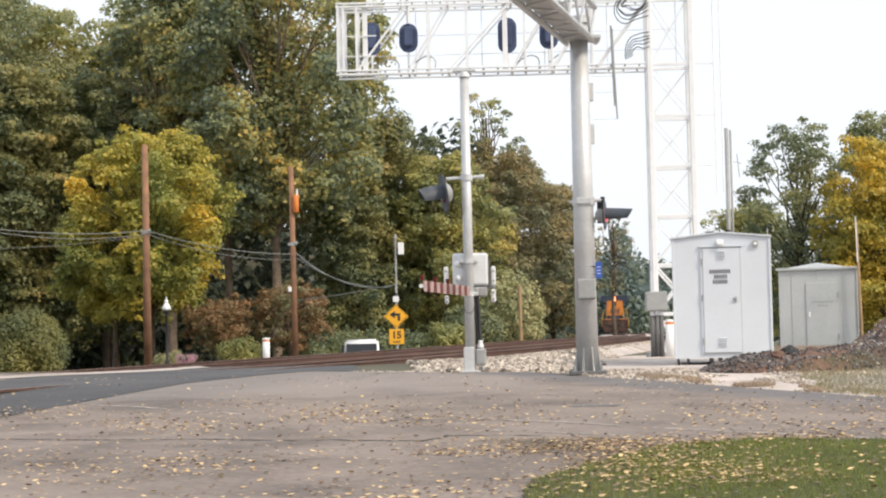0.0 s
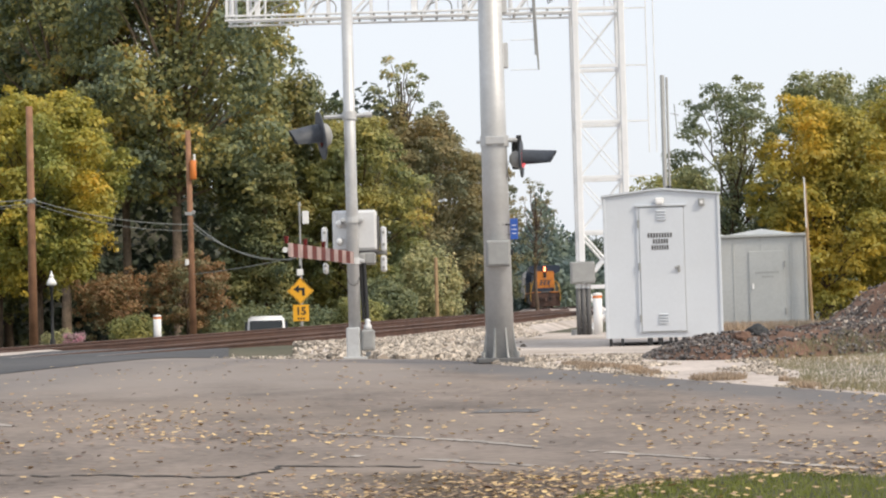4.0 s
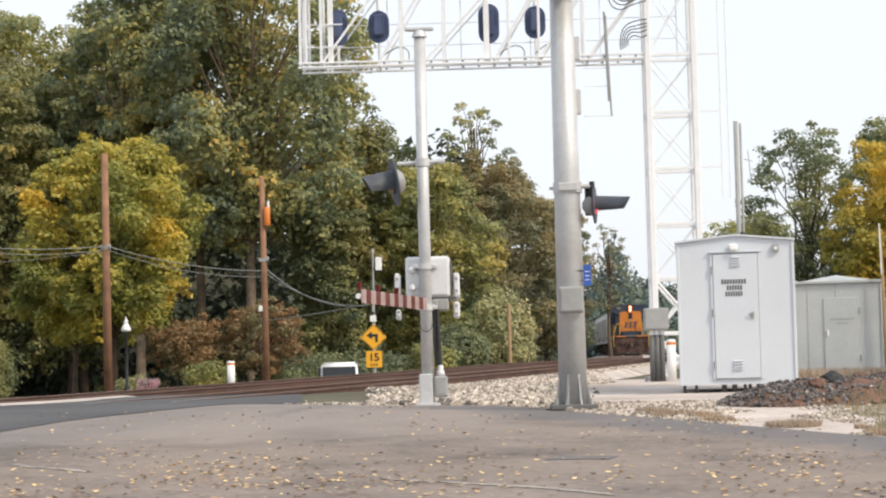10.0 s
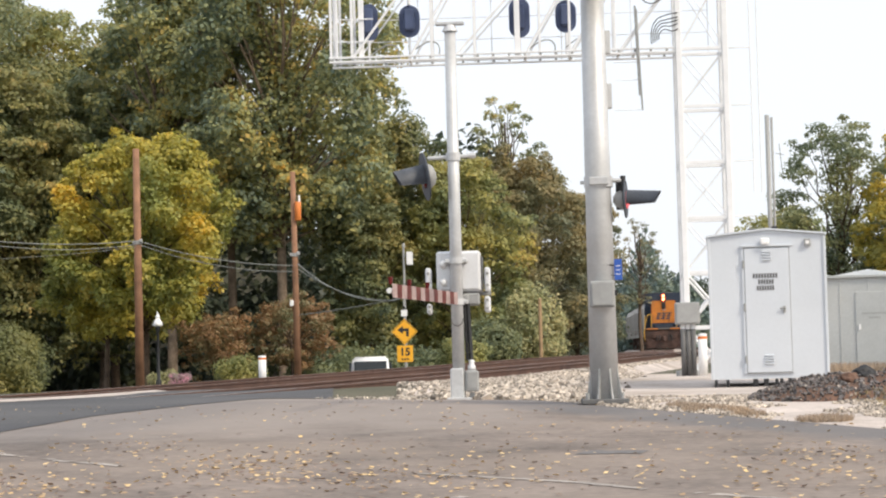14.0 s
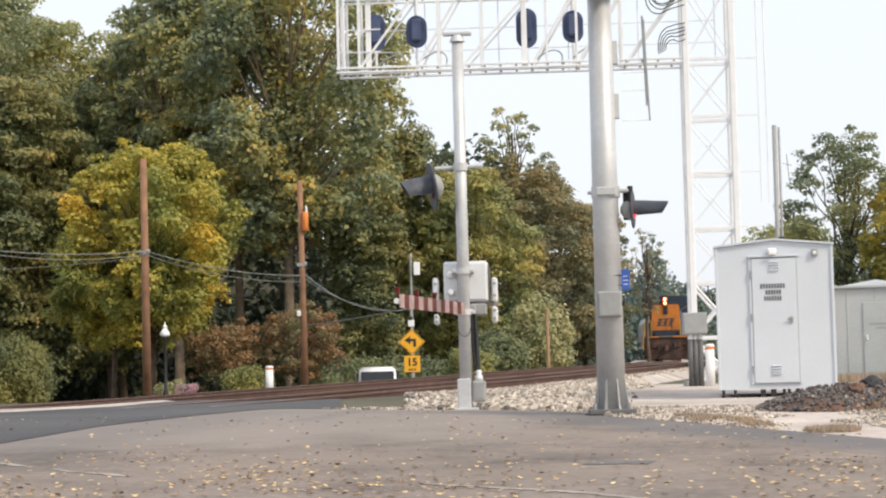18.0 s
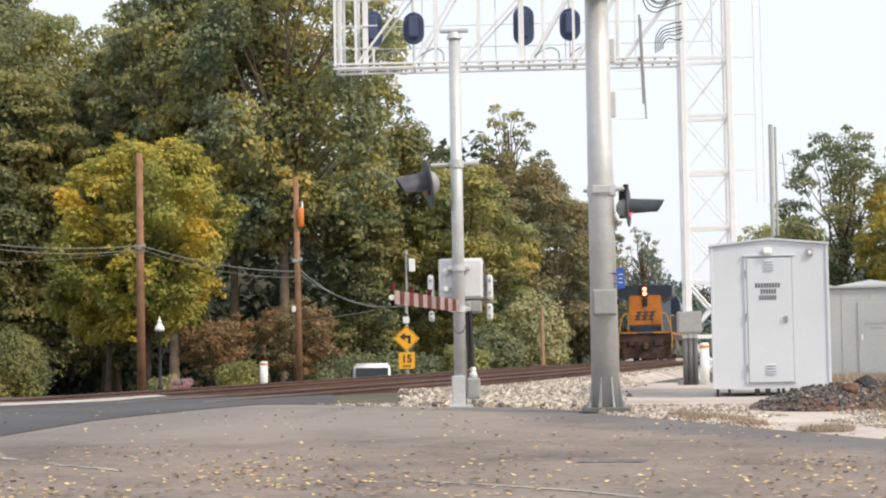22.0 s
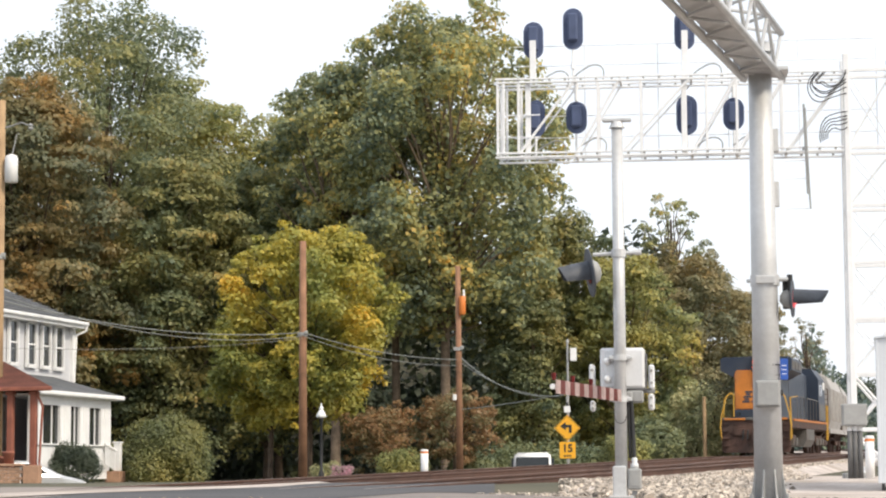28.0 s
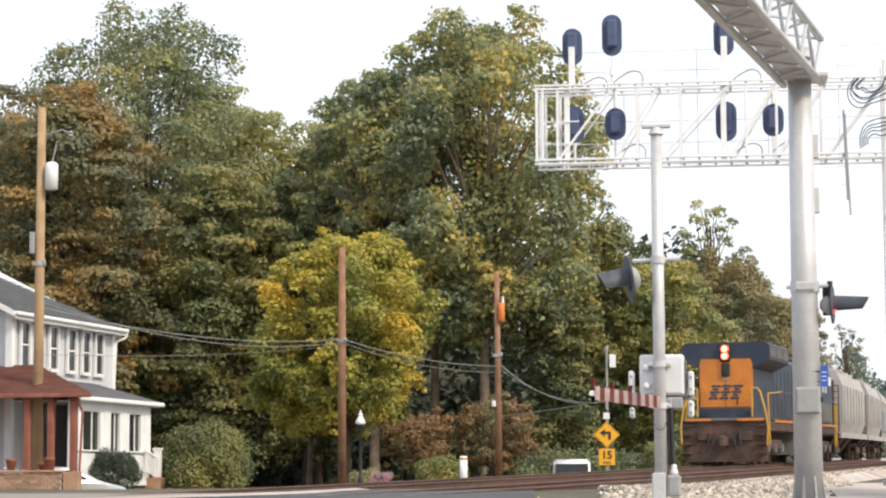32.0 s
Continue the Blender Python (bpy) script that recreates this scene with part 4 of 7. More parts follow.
# ---- equipment houses ----
def bungalow():
    x0, y0 = 3.84, 37.0
    g = ground_z(x0, y0)
    t = thing("signal_bungalow", pose(x0, y0, g + 0.12, 0, 0, -4.8), "pale grey-white steel signal bungalow on short feet", "equipment shed")
    w, d, z0, ze, zp = 1.89, 2.4, 0.03, 2.35, 2.45
    bm = B()
    out = [(-w / 2, z0), (w / 2, z0), (w / 2, ze), (0.1, zp - 0.01), (0, zp), (-0.1, zp - 0.01), (-w / 2, ze)]
    prism(bm, out, d)
    body = part("body", bm, M_BUNG, t)
    bm = B()
    for sgn in (-1, 1):
        v = [bm.verts.new(p) for p in ((0, -0.05, zp + 0.004), (sgn * (w / 2 + 0.03), -0.05, ze + 0.004), (sgn * (w / 2 + 0.03), d + 0.05, ze + 0.004), (0, d + 0.05, zp + 0.004))]
        f = bm.faces.new(v)
    bmesh.ops.recalc_face_normals(bm, faces=bm.faces[:])
    bmesh.ops.solidify(bm, geom=bm.faces[:], thickness=0.03)
    part("roof", bm, M_BUNG, t)
    for sx in (-w / 2 + 0.012, w / 2 - 0.012):
        part("corner_trim", box(B(), sx, -0.012, (z0 + ze) / 2, 0.045, 0.03, ze - z0, 0.006), M_BUNG, t)
    dx = -0.005
    door = part("door", box(B(), dx, -0.022, 1.145, 0.72, 0.04, 2.03, 0.008), M_BUNG, t, "flush steel door")
    bm = B()
    box(bm, dx, -0.03, 2.195, 0.84, 0.06, 0.035, 0.005)
    box(bm, dx - 0.385, -0.016, 1.145, 0.03, 0.03, 2.06)
    box(bm, dx + 0.385, -0.016, 1.145, 0.03, 0.03, 2.06)
    part("door_frame", bm, M_BUNG, t)
    bm = B()
    for sx in (-0.367, 0.367):
        box(bm, dx + sx, -0.03, 1.145, 0.006, 0.004, 2.03)
    box(bm, dx, -0.03, 0.122, 0.73, 0.004, 0.007)
    box(bm, dx, -0.034, 2.172, 0.73, 0.004, 0.007)
    part("door_gap", bm, M_GREYBOX, t, "dark gap round the door")
    for zc in (2.03, 0.34):
        for i in range(4):
            part("louver", box(B(), dx, -0.055, zc + 0.045 * (i - 1.5), 0.15, 0.03, 0.018, 0, Matrix.Rotation(radians(30), 4, 'X')), M_BUNG, door)
    for i, zc in enumerate((1.9, 1.2, 0.35)):
        part("hinge", tube(B(), (dx - 0.375, -0.05, zc - 0.06), (dx - 0.375, -0.05, zc + 0.06), 0.016, 0.016, 8), M_GREYBOX, door)
    hd = part("handle", box(box(B(), dx + 0.26, -0.055, 1.15, 0.05, 0.03, 0.11, 0.008), dx + 0.24, -0.08, 1.17, 0.09, 0.02, 0.025, 0.006), M_GREYBOX, door, "bright metal handle")
    bars(door, dx - 0.03, -0.046, 1.705, 0.41, 0.075, 9, M_CONDUIT)
    bars(door, dx - 0.02, -0.046, 1.605, 0.26, 0.075, 6, M_CONDUIT)
    bars(door, dx - 0.03, -0.046, 1.505, 0.29, 0.075, 7, M_CONDUIT)
    lp = part("wall_lamp", box(box(B(), dx - 0.02, -0.06, 2.27, 0.15, 0.1, 0.1, 0.02), dx - 0.02, -0.12, 2.24, 0.11, 0.03, 0.06, 0.01), M_WHITE, t, "small white wall lamp")
    al = part("alarm_box", box(B(), 0.66, -0.03, 2.23, 0.1, 0.06, 0.12, 0.008), M_GREYBOX, t)
    part("button", tube(B(), (0.66, -0.07, 2.23), (0.66, -0.055, 2.23), 0.03, 0.03, 12), M_WHITE, al)
    for sx, fw in ((-0.88, 0.05), (-0.69, 0.05), (-0.24, 0.085), (-0.07, 0.085), (0.1, 0.05), (0.18, 0.05), (0.33, 0.09), (0.62, 0.06), (0.84, 0.06)):
        part("foot", box(box(B(), sx, 0.06, -0.03, fw, 0.12, 0.13, 0.006), sx, 0.05, -0.095, fw + 0.03, 0.16, 0.02), M_BLACK, t, "black steel foot")
    part("skid", box(B(), -0.1, 0.02, -0.105, 1.1, 0.12, 0.028), M_BLACK, t, "dark plank under the feet")
    part("roof_vent", tube(B(), (0.16, 0.9, 2.44), (0.16, 0.9, 2.56), 0.05, 0.05, 10), M_BLACK, t)
    part("roof_conduit", tube(B(), (-0.1, 0.6, 2.44), (0.0, 0.6, 2.53), 0.02, 0.02, 6), M_BLACK, t)
    part("roof_box", box(B(), -0.2, 0.7, 2.49, 0.18, 0.1, 0.06, 0.01), M_BLACK, t)
    part("corner_aerial", tube(B(), (w / 2 - 0.04, 0.1, 2.34), (w / 2 - 0.04, 0.1, 2.52), 0.008, 0.008, 6), M_GALV, t)
    return t


bungalow()


def zinc_hut():
    x0, y0 = 8.57, 58.0
    g = ground_z(x0, y0)
    t = thing("relay_hut", pose(x0, y0, g, 0, 0, -9), "dull zinc relay hut with a low peaked roof", "equipment shed")
    w, d, h = 2.2, 2.4, 2.44
    part("body", box(B(), 0, d / 2, h / 2, w, d, h, 0.02), M_HUT, t)
    bm = B()
    apex = bm.verts.new((0, d / 2 - 0.4, h + 0.22))
    vs = [bm.verts.new(p) for p in ((-w / 2 - 0.05, -0.08, h), (w / 2 + 0.05, -0.08, h), (w / 2 + 0.05, d + 0.08, h), (-w / 2 - 0.05, d + 0.08, h))]
    for i in range(4):
        bm.faces.new((vs[i], vs[(i + 1) % 4], apex))
    bm.faces.new(list(reversed(vs)))
    part("roof", bm, M_HUT, t)
    part("eave", box(B(), 0, -0.06, h + 0.012, w + 0.14, 0.06, 0.07, 0.008), M_HUT, t)
    for sx in (-0.72, 0.0, 0.72):
        part("seam", box(B(), sx - 0.0, -0.008, h / 2, 0.03, 0.02, h - 0.1, 0.004), M_HUT, t)
    door = part("door", box(B(), 0.12, -0.018, 1.1, 0.9, 0.03, 1.9, 0.008), M_HUT, t)
    part("handle", box(B(), -0.24, -0.05, 1.15, 0.05, 0.05, 0.14, 0.006), M_WHITE, door)
    bars(door, 0.12, -0.036, 1.5, 0.62, 0.045, 11, M_GREYBOX)
    bars(door, 0.14, -0.036, 1.39, 0.3, 0.045, 5, M_GREYBOX)
    for zc in (0.5, 1.7):
        part("hinge", tube(B(), (0.58, -0.04, zc - 0.08), (0.58, -0.04, zc + 0.08), 0.025, 0.025, 8), M_GREYBOX, door)
    part("corner_post", box(B(), w / 2 + 0.02, 0.0, h / 2, 0.05, 0.05, h, 0.006), M_HUT, t)
    return t


zinc_hut()


def relay_box():
    g = ground_z(3.92, 58)
    t = thing("relay_box", pose(3.95, 58.0, g), "grey relay box on twin conduits", "junction box")
    part("cabinet", box(box(B(), 0, 0, 1.62, 0.62, 0.36, 0.56, 0.02), 0, -0.185, 1.62, 0.54, 0.02, 0.48, 0.006), M_GREYBOX, t)
    for sx in (-0.12, 0.01, 0.14):
        c = part("conduit", tube(B(), (sx, 0, -0.02), (sx, 0, 1.36), 0.066, 0.066, 10), M_CONDUIT, t, "dark grey conduit", True)
        part("collar", tube(B(), (sx, 0, 1.22), (sx, 0, 1.35), 0.068, 0.068, 10), M_ALU, c)
    bm = B()
    for i in range(3):
        box(bm, 0.33, 0, 1.45 + 0.16 * i, 0.04, 0.08, 0.05, 0.006)
    part("latch", bm, M_GREYBOX, t)


relay_box()


def marker_post(x, y, h, r):
    t = thing("marker_post", pose(x, y, ground_z(x, y)), "white plastic marker post with an orange band", "marker post", "marker posts")
    part("post", tube(B(), (0, 0, -0.02), (0, 0, h * 0.9), r, r, 14), M_WHITE, t, "", True)
    part("band", tube(B(), (0, 0, h * 0.88), (0, 0, h * 0.94), r * 1.04, r * 1.04, 14), M_ORANGE, t, "thin orange band")
    part("cap", lathe(B(), [(r * 1.02, h * 0.94), (r * 1.02, h * 0.98), (r * 0.85, h), (r * 0.3, h * 1.01)], Matrix(), 14), M_WHITE, t)


marker_post(4.28, 57.5, 1.08, 0.115)
marker_post(-9.63, 80.0, 1.1, 0.14)


def steel_pole():
    x, y = 5.3, 50.0
    g = ground_z(x, y)
    t = thing("steel_pole", pose(x, y, g), "grey twin-pipe steel radio pole", "pole")
    part("pipe", tube(B(), (0, 0, 0), (0, 0, 5.75), 0.055, 0.05, 12), M_GREYBOX, t, "", True)
    part("pipe", tube(B(), (0.1, 0, 0), (0.1, 0, 5.7), 0.028, 0.028, 8), M_GREYBOX, t, "", True)
    part("aerial", tube(B(), (0.16, 0, 4.9), (0.35, 0, 4.85), 0.008, 0.008, 6), M_GREYBOX, t)
    bm = B()
    tube(bm, (0.3, 0, 4.5), (0.25, 0, 5.1), 0.01, 0.01, 6)
    part("aerial_rod", bm, M_GREYBOX, t)
    part("collar", tube(B(), (0, 0, 2.72), (0, 0, 2.95), 0.14, 0.1, 12), M_GREYBOX, t)
    # pole by the hut
    g2 = ground_z(9.75, 57.6)
    t2 = thing("aerial_mast", pose(9.75, 57.6, g2), "thin wooden aerial mast beside the relay hut", "pole")
    part("pole", tube(B(), (0, 0, 0), (-0.08, 0, 3.75), 0.045, 0.035, 8), M_WOODPALE, t2)
    part("aerial", tube(B(), (-0.08, -0.03, 2.6), (-0.1, -0.03, 3.9), 0.016, 0.016, 6), M_WHITE, t2)


steel_pole()


# ---- spoil heap ----
def mound_h(x, y):
    a = max(0, 1 - ((x - 7.6) / 2.75) ** 2 - ((y - 29.0) / 4.2) ** 2)
    u, v = 0.88 * (x - 3.95) + 0.47 * (y - 25.3), -0.47 * (x - 3.95) + 0.88 * (y - 25.3)
    b = max(0, 1 - (u / 1.75) ** 2 - (v / 1.15) ** 2)
    c = max(0, 1 - ((x - 6.4) / 2.6) ** 2 - ((y - 27.2) / 3.0) ** 2)
    h = 0.95 * a ** 0.9 + 0.26 * b ** 0.6 + 0.3 * c ** 0.8
    return h * (1 + 0.28 * noise.noise(Vector((x * 1.3, y * 1.3, 0))) + 0.2 * noise.noise(Vector((x * 4, y * 4, 3))))


mx = [2.0 + 0.09 * i for i in range(104)]
my = [22.8 + 0.12 * i for i in range(88)]
heap = sheet("dirt_mound", mx, my, -0.01, M_DIRT, inside=lambda x, y: mound_h(x, y) > 0.0, flat=lambda x, y: ground_z(x, y) + mound_h(x, y))
tagged(heap, "heap of brown dirt and broken stone", "dirt pile")
random.seed(8)


def heap_places(count, pick):
    out = []
    while len(out) < count:
        x, y = random.uniform(2.1, 10.0), random.uniform(22.9, 31.5)
        h = mound_h(x, y)
        if h > 0.015 and random.random() < pick(x, y, h):
            out.append((x, y, ground_z(x, y) + h + 0.006))
    return out


def grey_end(x, y, h):
    return 1.0 if x < 3.7 else 0.35 if x < 4.4 else 0.75 if h < 0.6 else 0.2


stones("heap_rubble", heap_places(10000, grey_end), M_STONE_DARK, 0.006, 0.021, "broken dark stones lying on the dirt heap", "rubble")
stones("heap_stones", heap_places(3000, lambda x, y, h: 0.3 if x < 4.6 else 1.0 if h < 0.75 else 0.3), M_STONE, 0.005, 0.02, "paler stones mixed into the dirt heap", "rubble")


def chunk(x, y, sx, sy, sz, mat, label, seed):
    random.seed(seed)
    bm = B()
    bmesh.ops.create_icosphere(bm, subdivisions=3, radius=1)
    for v in bm.verts:
        v.co *= 1 + 0.3 * noise.noise(v.co * 1.4 + Vector((seed, 0, 0))) + 0.08 * noise.noise(v.co * 5)
        v.co = Vector((v.co.x * sx, v.co.y * sy, v.co.z * sz))
    ob = part("broken_chunk", bm, mat, None, "", False)
    ob.matrix_basis = pose(x, y, ground_z(x, y) + mound_h(x, y) + sz * 0.25, 0, 0, seed * 40)
    return tagged(ob, label, "rubble", "chunks on the dirt heap")


chunk(3.62, 25.0, 0.15, 0.12, 0.09, M_BLACK, "broken black asphalt chunk lying on the dirt heap", 1)
chunk(3.42, 24.75, 0.14, 0.1, 0.08, M_DIRT, "brown clod of clay on the dirt heap", 2)
chunk(3.98, 25.35, 0.12, 0.1, 0.05, M_DIRT, "brown clod of clay on the dirt heap", 3)
chunk(4.25, 25.5, 0.13, 0.1, 0.05, M_GRIME, "dark brown slab of clay on the dirt heap", 4)


# ---- utility poles and wires ----
def wire(name, a, b, sag, r, parent=None):
    c = bpy.data.curves.new(name, 'CURVE')
    c.dimensions, c.bevel_depth, c.bevel_resolution = '3D', r, 1
    s = c.splines.new('POLY')
    n = 16
    s.points.add(n)
    for i in range(n + 1):
        k = i / n
        p = Vector(a).lerp(Vector(b), k)
        s.points[i].co = (p.x, p.y, p.z - sag * 4 * k * (1 - k), 1)
    c.materials.append(M_WIRE)
    o = new(name, c)
    o.parent = parent
    return o


def utility_pole(x, y, base, h, r, mat, label, lean=0.0):
    t = thing("utility_pole", pose(x, y, base, 0, lean), label, "utility pole", "utility poles")
    part("shaft", tube(B(), (0, 0, -0.1), (0, 0, h), r, r * 0.72, 14), mat, t, "", True)
    bm = B()
    z = h * 0.61
    tube(bm, (0, 0, z - 0.07), (0, 0, z + 0.07), r * 1.05, r * 1.05, 14)
    box(bm, -0.12, -0.1, z, 0.16, 0.1, 0.14, 0.02)
    box(bm, 0.15, -0.1, z + 0.05, 0.14, 0.1, 0.16, 0.02)
    part("wire_clamp", bm, M_GREYBOX, t)
    return t


p1 = utility_pole(-16.28, 93, ground_z(-16.28, 93), 10.0, 0.19, M_WOOD, "plain reddish-brown wooden utility pole")
p2 = utility_pole(-9.72, 93, ground_z(-9.72, 93), 8.85, 0.15, M_WOOD, "slender wooden utility pole with an orange transformer", -0.3)
part("transformer", lathe(B(), [(0.1, 0), (0.135, 0.03), (0.135, 0.74), (0.12, 0.78)], pose(0.19, -0.12, 6.8), 14), M_ORANGE, p2, "small orange cylindrical transformer", True)
part("insulator", tube(B(), (0.25, -0.12, 7.57), (0.25, -0.12, 7.85), 0.05, 0.045, 8), M_WHITE, p2)
part("white_box", box(B(), -0.17, -0.12, 3.4, 0.16, 0.12, 0.24, 0.02), M_WHITE, p2)
p3 = utility_pole(-22.1, 70, ground_z(-22.1, 70), 13.0, 0.18, M_WOODPALE, "tall pale wooden pole with a grey transformer", 0.0)
part("transformer", lathe(B(), [(0.1, 0), (0.21, 0.03), (0.21, 0.8), (0.17, 0.88), (0.06, 0.92)], pose(0.38, -0.1, 10.3), 16), M_WHITE, p3, "pale grey cylindrical transformer", True)
bm = B()
tube(bm, (0.1, 0, 12.1), (0.7, -0.1, 12.25), 0.03, 0.03, 8)
tube(bm, (0.7, -0.1, 12.25), (0.95, -0.1, 12.15), 0.02, 0.02, 8)
tube(bm, (0.4, -0.1, 11.2), (0.55, -0.1, 11.9), 0.02, 0.02, 8)
part("bracket_arm", bm, M_GREYBOX, p3)
part("insulator", lathe(B(), [(0.05, 0), (0.09, 0.05), (0.05, 0.1), (0.09, 0.15), (0.03, 0.22)], pose(1.0, -0.1, 12.0), 10), M_GREYBOX, p3)
part("meter_box", box(B(), -0.22, -0.1, 8.6, 0.16, 0.2, 0.7, 0.02), M_GREYBOX, p3)
tw = thing("overhead_wires", Matrix(), "sagging grey overhead cables between wooden poles", "overhead cable")
h1, h2 = ground_z(-16.28, 93), ground_z(-9.72, 93)
for a, b, sag, r in (((-23.5, 74, 7.3), (-16.3, 92.8, h1 + 6.15), 0.5, 0.028), ((-22.1, 70, 7.1), (-16.3, 92.8, h1 + 6.0), 0.65, 0.022), ((-22.1, 70, 5.4), (-16.3, 92.8, h1 + 5.9), 0.2, 0.012),
                     ((-16.2, 92.8, h1 + 6.15), (-9.8, 92.8, h2 + 4.95), 0.25, 0.03), ((-16.2, 92.8, h1 + 6.0), (-9.8, 92.8, h2 + 4.7), 0.3, 0.022),
                     ((-9.6, 92.8, h2 + 5.0), (-5.0, 86, 4.3), 0.55, 0.03), ((-9.6, 92.8, h2 + 4.8), (-5.2, 86, 4.25), 0.35, 0.022), ((-9.6, 92.8, h2 + 2.9), (-4.9, 86, 4.35), 0.05, 0.028), ((-9.6, 92.8, h2 + 6.0), (-14, 130, 9.0), 0.4, 0.02)):
    wire("cable", a, b, sag, r * 0.72, tw)


# ---- yellow curve sign, detector pole ----
def curve_sign():
    x, y = -4.83, 85.0
    g = ground_z(x, y)
    t = thing("curve_warning_sign", pose(x, y, g), "amber diamond turn sign with a speed plate", "road sign")
    c = 3.03 - g
    part("post", box(B(), 0, 0.05, c / 2 + 0.5, 0.06, 0.05, c + 1.6, 0.005), M_GREYBOX, t)
    r = 0.5
    face = part("diamond", prism(B(), [(0, c - r), (r, c), (0, c + r), (-r, c)], 0.02), M_YELLOW, t, "amber diamond with a black turn arrow")
    bm = B()
    pts = [(0.16, -0.2), (0.16, 0.1), (-0.06, 0.1), (-0.06, 0.2), (-0.27, 0.05), (-0.06, -0.1), (-0.06, 0.0), (0.06, 0.0), (0.06, -0.2)]
    prism(bm, [(px, c + pz + 0.02) for px, pz in pts], 0.006, Matrix.Translation((0, -0.008, 0)))
    part("arrow", bm, M_BLACK, face)
    bm = B()
    for i in range(4):
        m = pose(0, 0, 0, 0, 45 + 90 * i)
        box(bm, 0, 0, 0, 0.6, 0.004, 0.014, 0, Matrix.Translation((0, 0, 0)) @ m @ Matrix.Translation((0, 0, 0.325)))
    bmesh.ops.translate(bm, vec=(0, -0.004, c), verts=bm.verts[:])
    part("border", bm, M_BLACK, face)
    plate = part("speed_plate", box(B(), 0, 0.0, c - r - 0.33, 0.6, 0.02, 0.62, 0.01), M_YELLOW, t, "square amber plate reading 15")
    cu = bpy.data.curves.new("digits", 'FONT')
    cu.body, cu.size, cu.align_x, cu.align_y, cu.extrude, cu.offset = "15", 0.4, 'CENTER', 'CENTER', 0.002, 0.012
    cu.materials.append(M_BLACK)
    o = new("digits", cu)
    o.parent = plate
    o.matrix_basis = pose(0, -0.014, c - r - 0.27, 90)
    bars(plate, 0, -0.014, c - r - 0.54, 0.3, 0.07, 3, M_BLACK)
    part("small_plate", box(B(), 0, 0.0, c + r + 0.2, 0.24, 0.02, 0.24, 0.01), M_WHITE, t)
    part("cap", box(B(), 0, 0.05, c + r + 0.4, 0.09, 0.08, 0.12, 0.01), M_BLACK, t)
    # detector behind
    t2 = thing("detector_mast", pose(-4.86, 86.2, ground_z(-4.86, 86.2)), "thin grey mast with a white detector box", "pole")
    k = 5.95 - ground_z(-4.86, 86.2)
    part("mast", tube(B(), (0, 0, 0), (0, 0, k + 0.35), 0.045, 0.04, 8), M_GREYBOX, t2)
    part("detector_box", box(B(), 0.22, 0, k - 0.1, 0.24, 0.2, 0.5, 0.02), M_WHITE, t2, "white detector box")
    part("bracket", box(B(), 0.1, 0, k, 0.2, 0.05, 0.05), M_GREYBOX, t2)
    part("top_cap", tube(B(), (0, 0, k + 0.35), (0, 0, k + 0.5), 0.07, 0.03, 8), M_GREYBOX, t2)


curve_sign()


def lamp_post(x, y, h):
    t = thing("street_lamp", pose(x, y, ground_z(x, y)), "dark ornamental post lamp with a white globe", "street lamp")
    part("column", lathe(B(), [(0.12, 0), (0.12, 0.3), (0.07, 0.4), (0.05, h - 0.75), (0.09, h - 0.7), (0.1, h - 0.6)], Matrix(), 12), M_BLACK, t, "", True)
    part("globe", lathe(B(), [(0.08, h - 0.6), (0.2, h - 0.56), (0.19, h - 0.46), (0.12, h - 0.34), (0.08, h - 0.28)], Matrix(), 14), M_WHITE, t, "white globe", True)
    part("finial", lathe(B(), [(0.08, h - 0.28), (0.09, h - 0.2), (0.04, h - 0.12), (0.015, h)], Matrix(), 10), M_WHITE, t)


lamp_post(-14.67, 88, 3.05)


# ---- vehicles ----
def wheel(parent, x, y, z, r, w):
    wh = part("wheel", lathe(B(), [(r * 0.8, -w / 2), (r, -w / 2 + 0.03), (r, w / 2 - 0.03), (r * 0.8, w / 2)], pose(x, y, z, 0, 90), 18), M_TYRE, parent, "", True)
    part("rim", lathe(B(), [(r * 0.6, -w / 2 - 0.006), (r * 0.62, 0), (r * 0.6, w / 2 + 0.006)], pose(x, y, z, 0, 90), 14), M_GREYBOX, wh)


def car(x, y, rz, profile, cabin, width, mat, label, name="car"):
    """profile: side outline (length, height); cabin: glass outline."""
    t = thing(name, pose(x, y, ground_z(x, y) + 0.03, 0, 0, rz), label, "car")
    m = pose(-width / 2, 0, 0, 0, 0, 90)
    bm = prism(B(), profile, width, pose(width / 2, 0, 0, 0, 0, 90))
    for v in bm.verts:
        if v.co.z > 1.15:
            v.co.x *= 0.84
    bmesh.ops.bevel(bm, geom=bm.edges[:], offset=0.09, segments=3, affect='EDGES')
    part("body", bm, mat, t, "", True)
    part("side_glass", prism(B(), cabin, width + 0.012, pose(width / 2 + 0.006, 0, 0, 0, 0, 90)), M_GLASS, t)
    ys = [p[0] for p in profile]
    a, b = min(ys), max(ys)
    for wy in (a + 0.85, b - 0.9):
        for wx in (-width / 2 + 0.1, width / 2 - 0.1):
            wheel(t, wx, wy, 0.33, 0.33, 0.2)
    return t, a, b


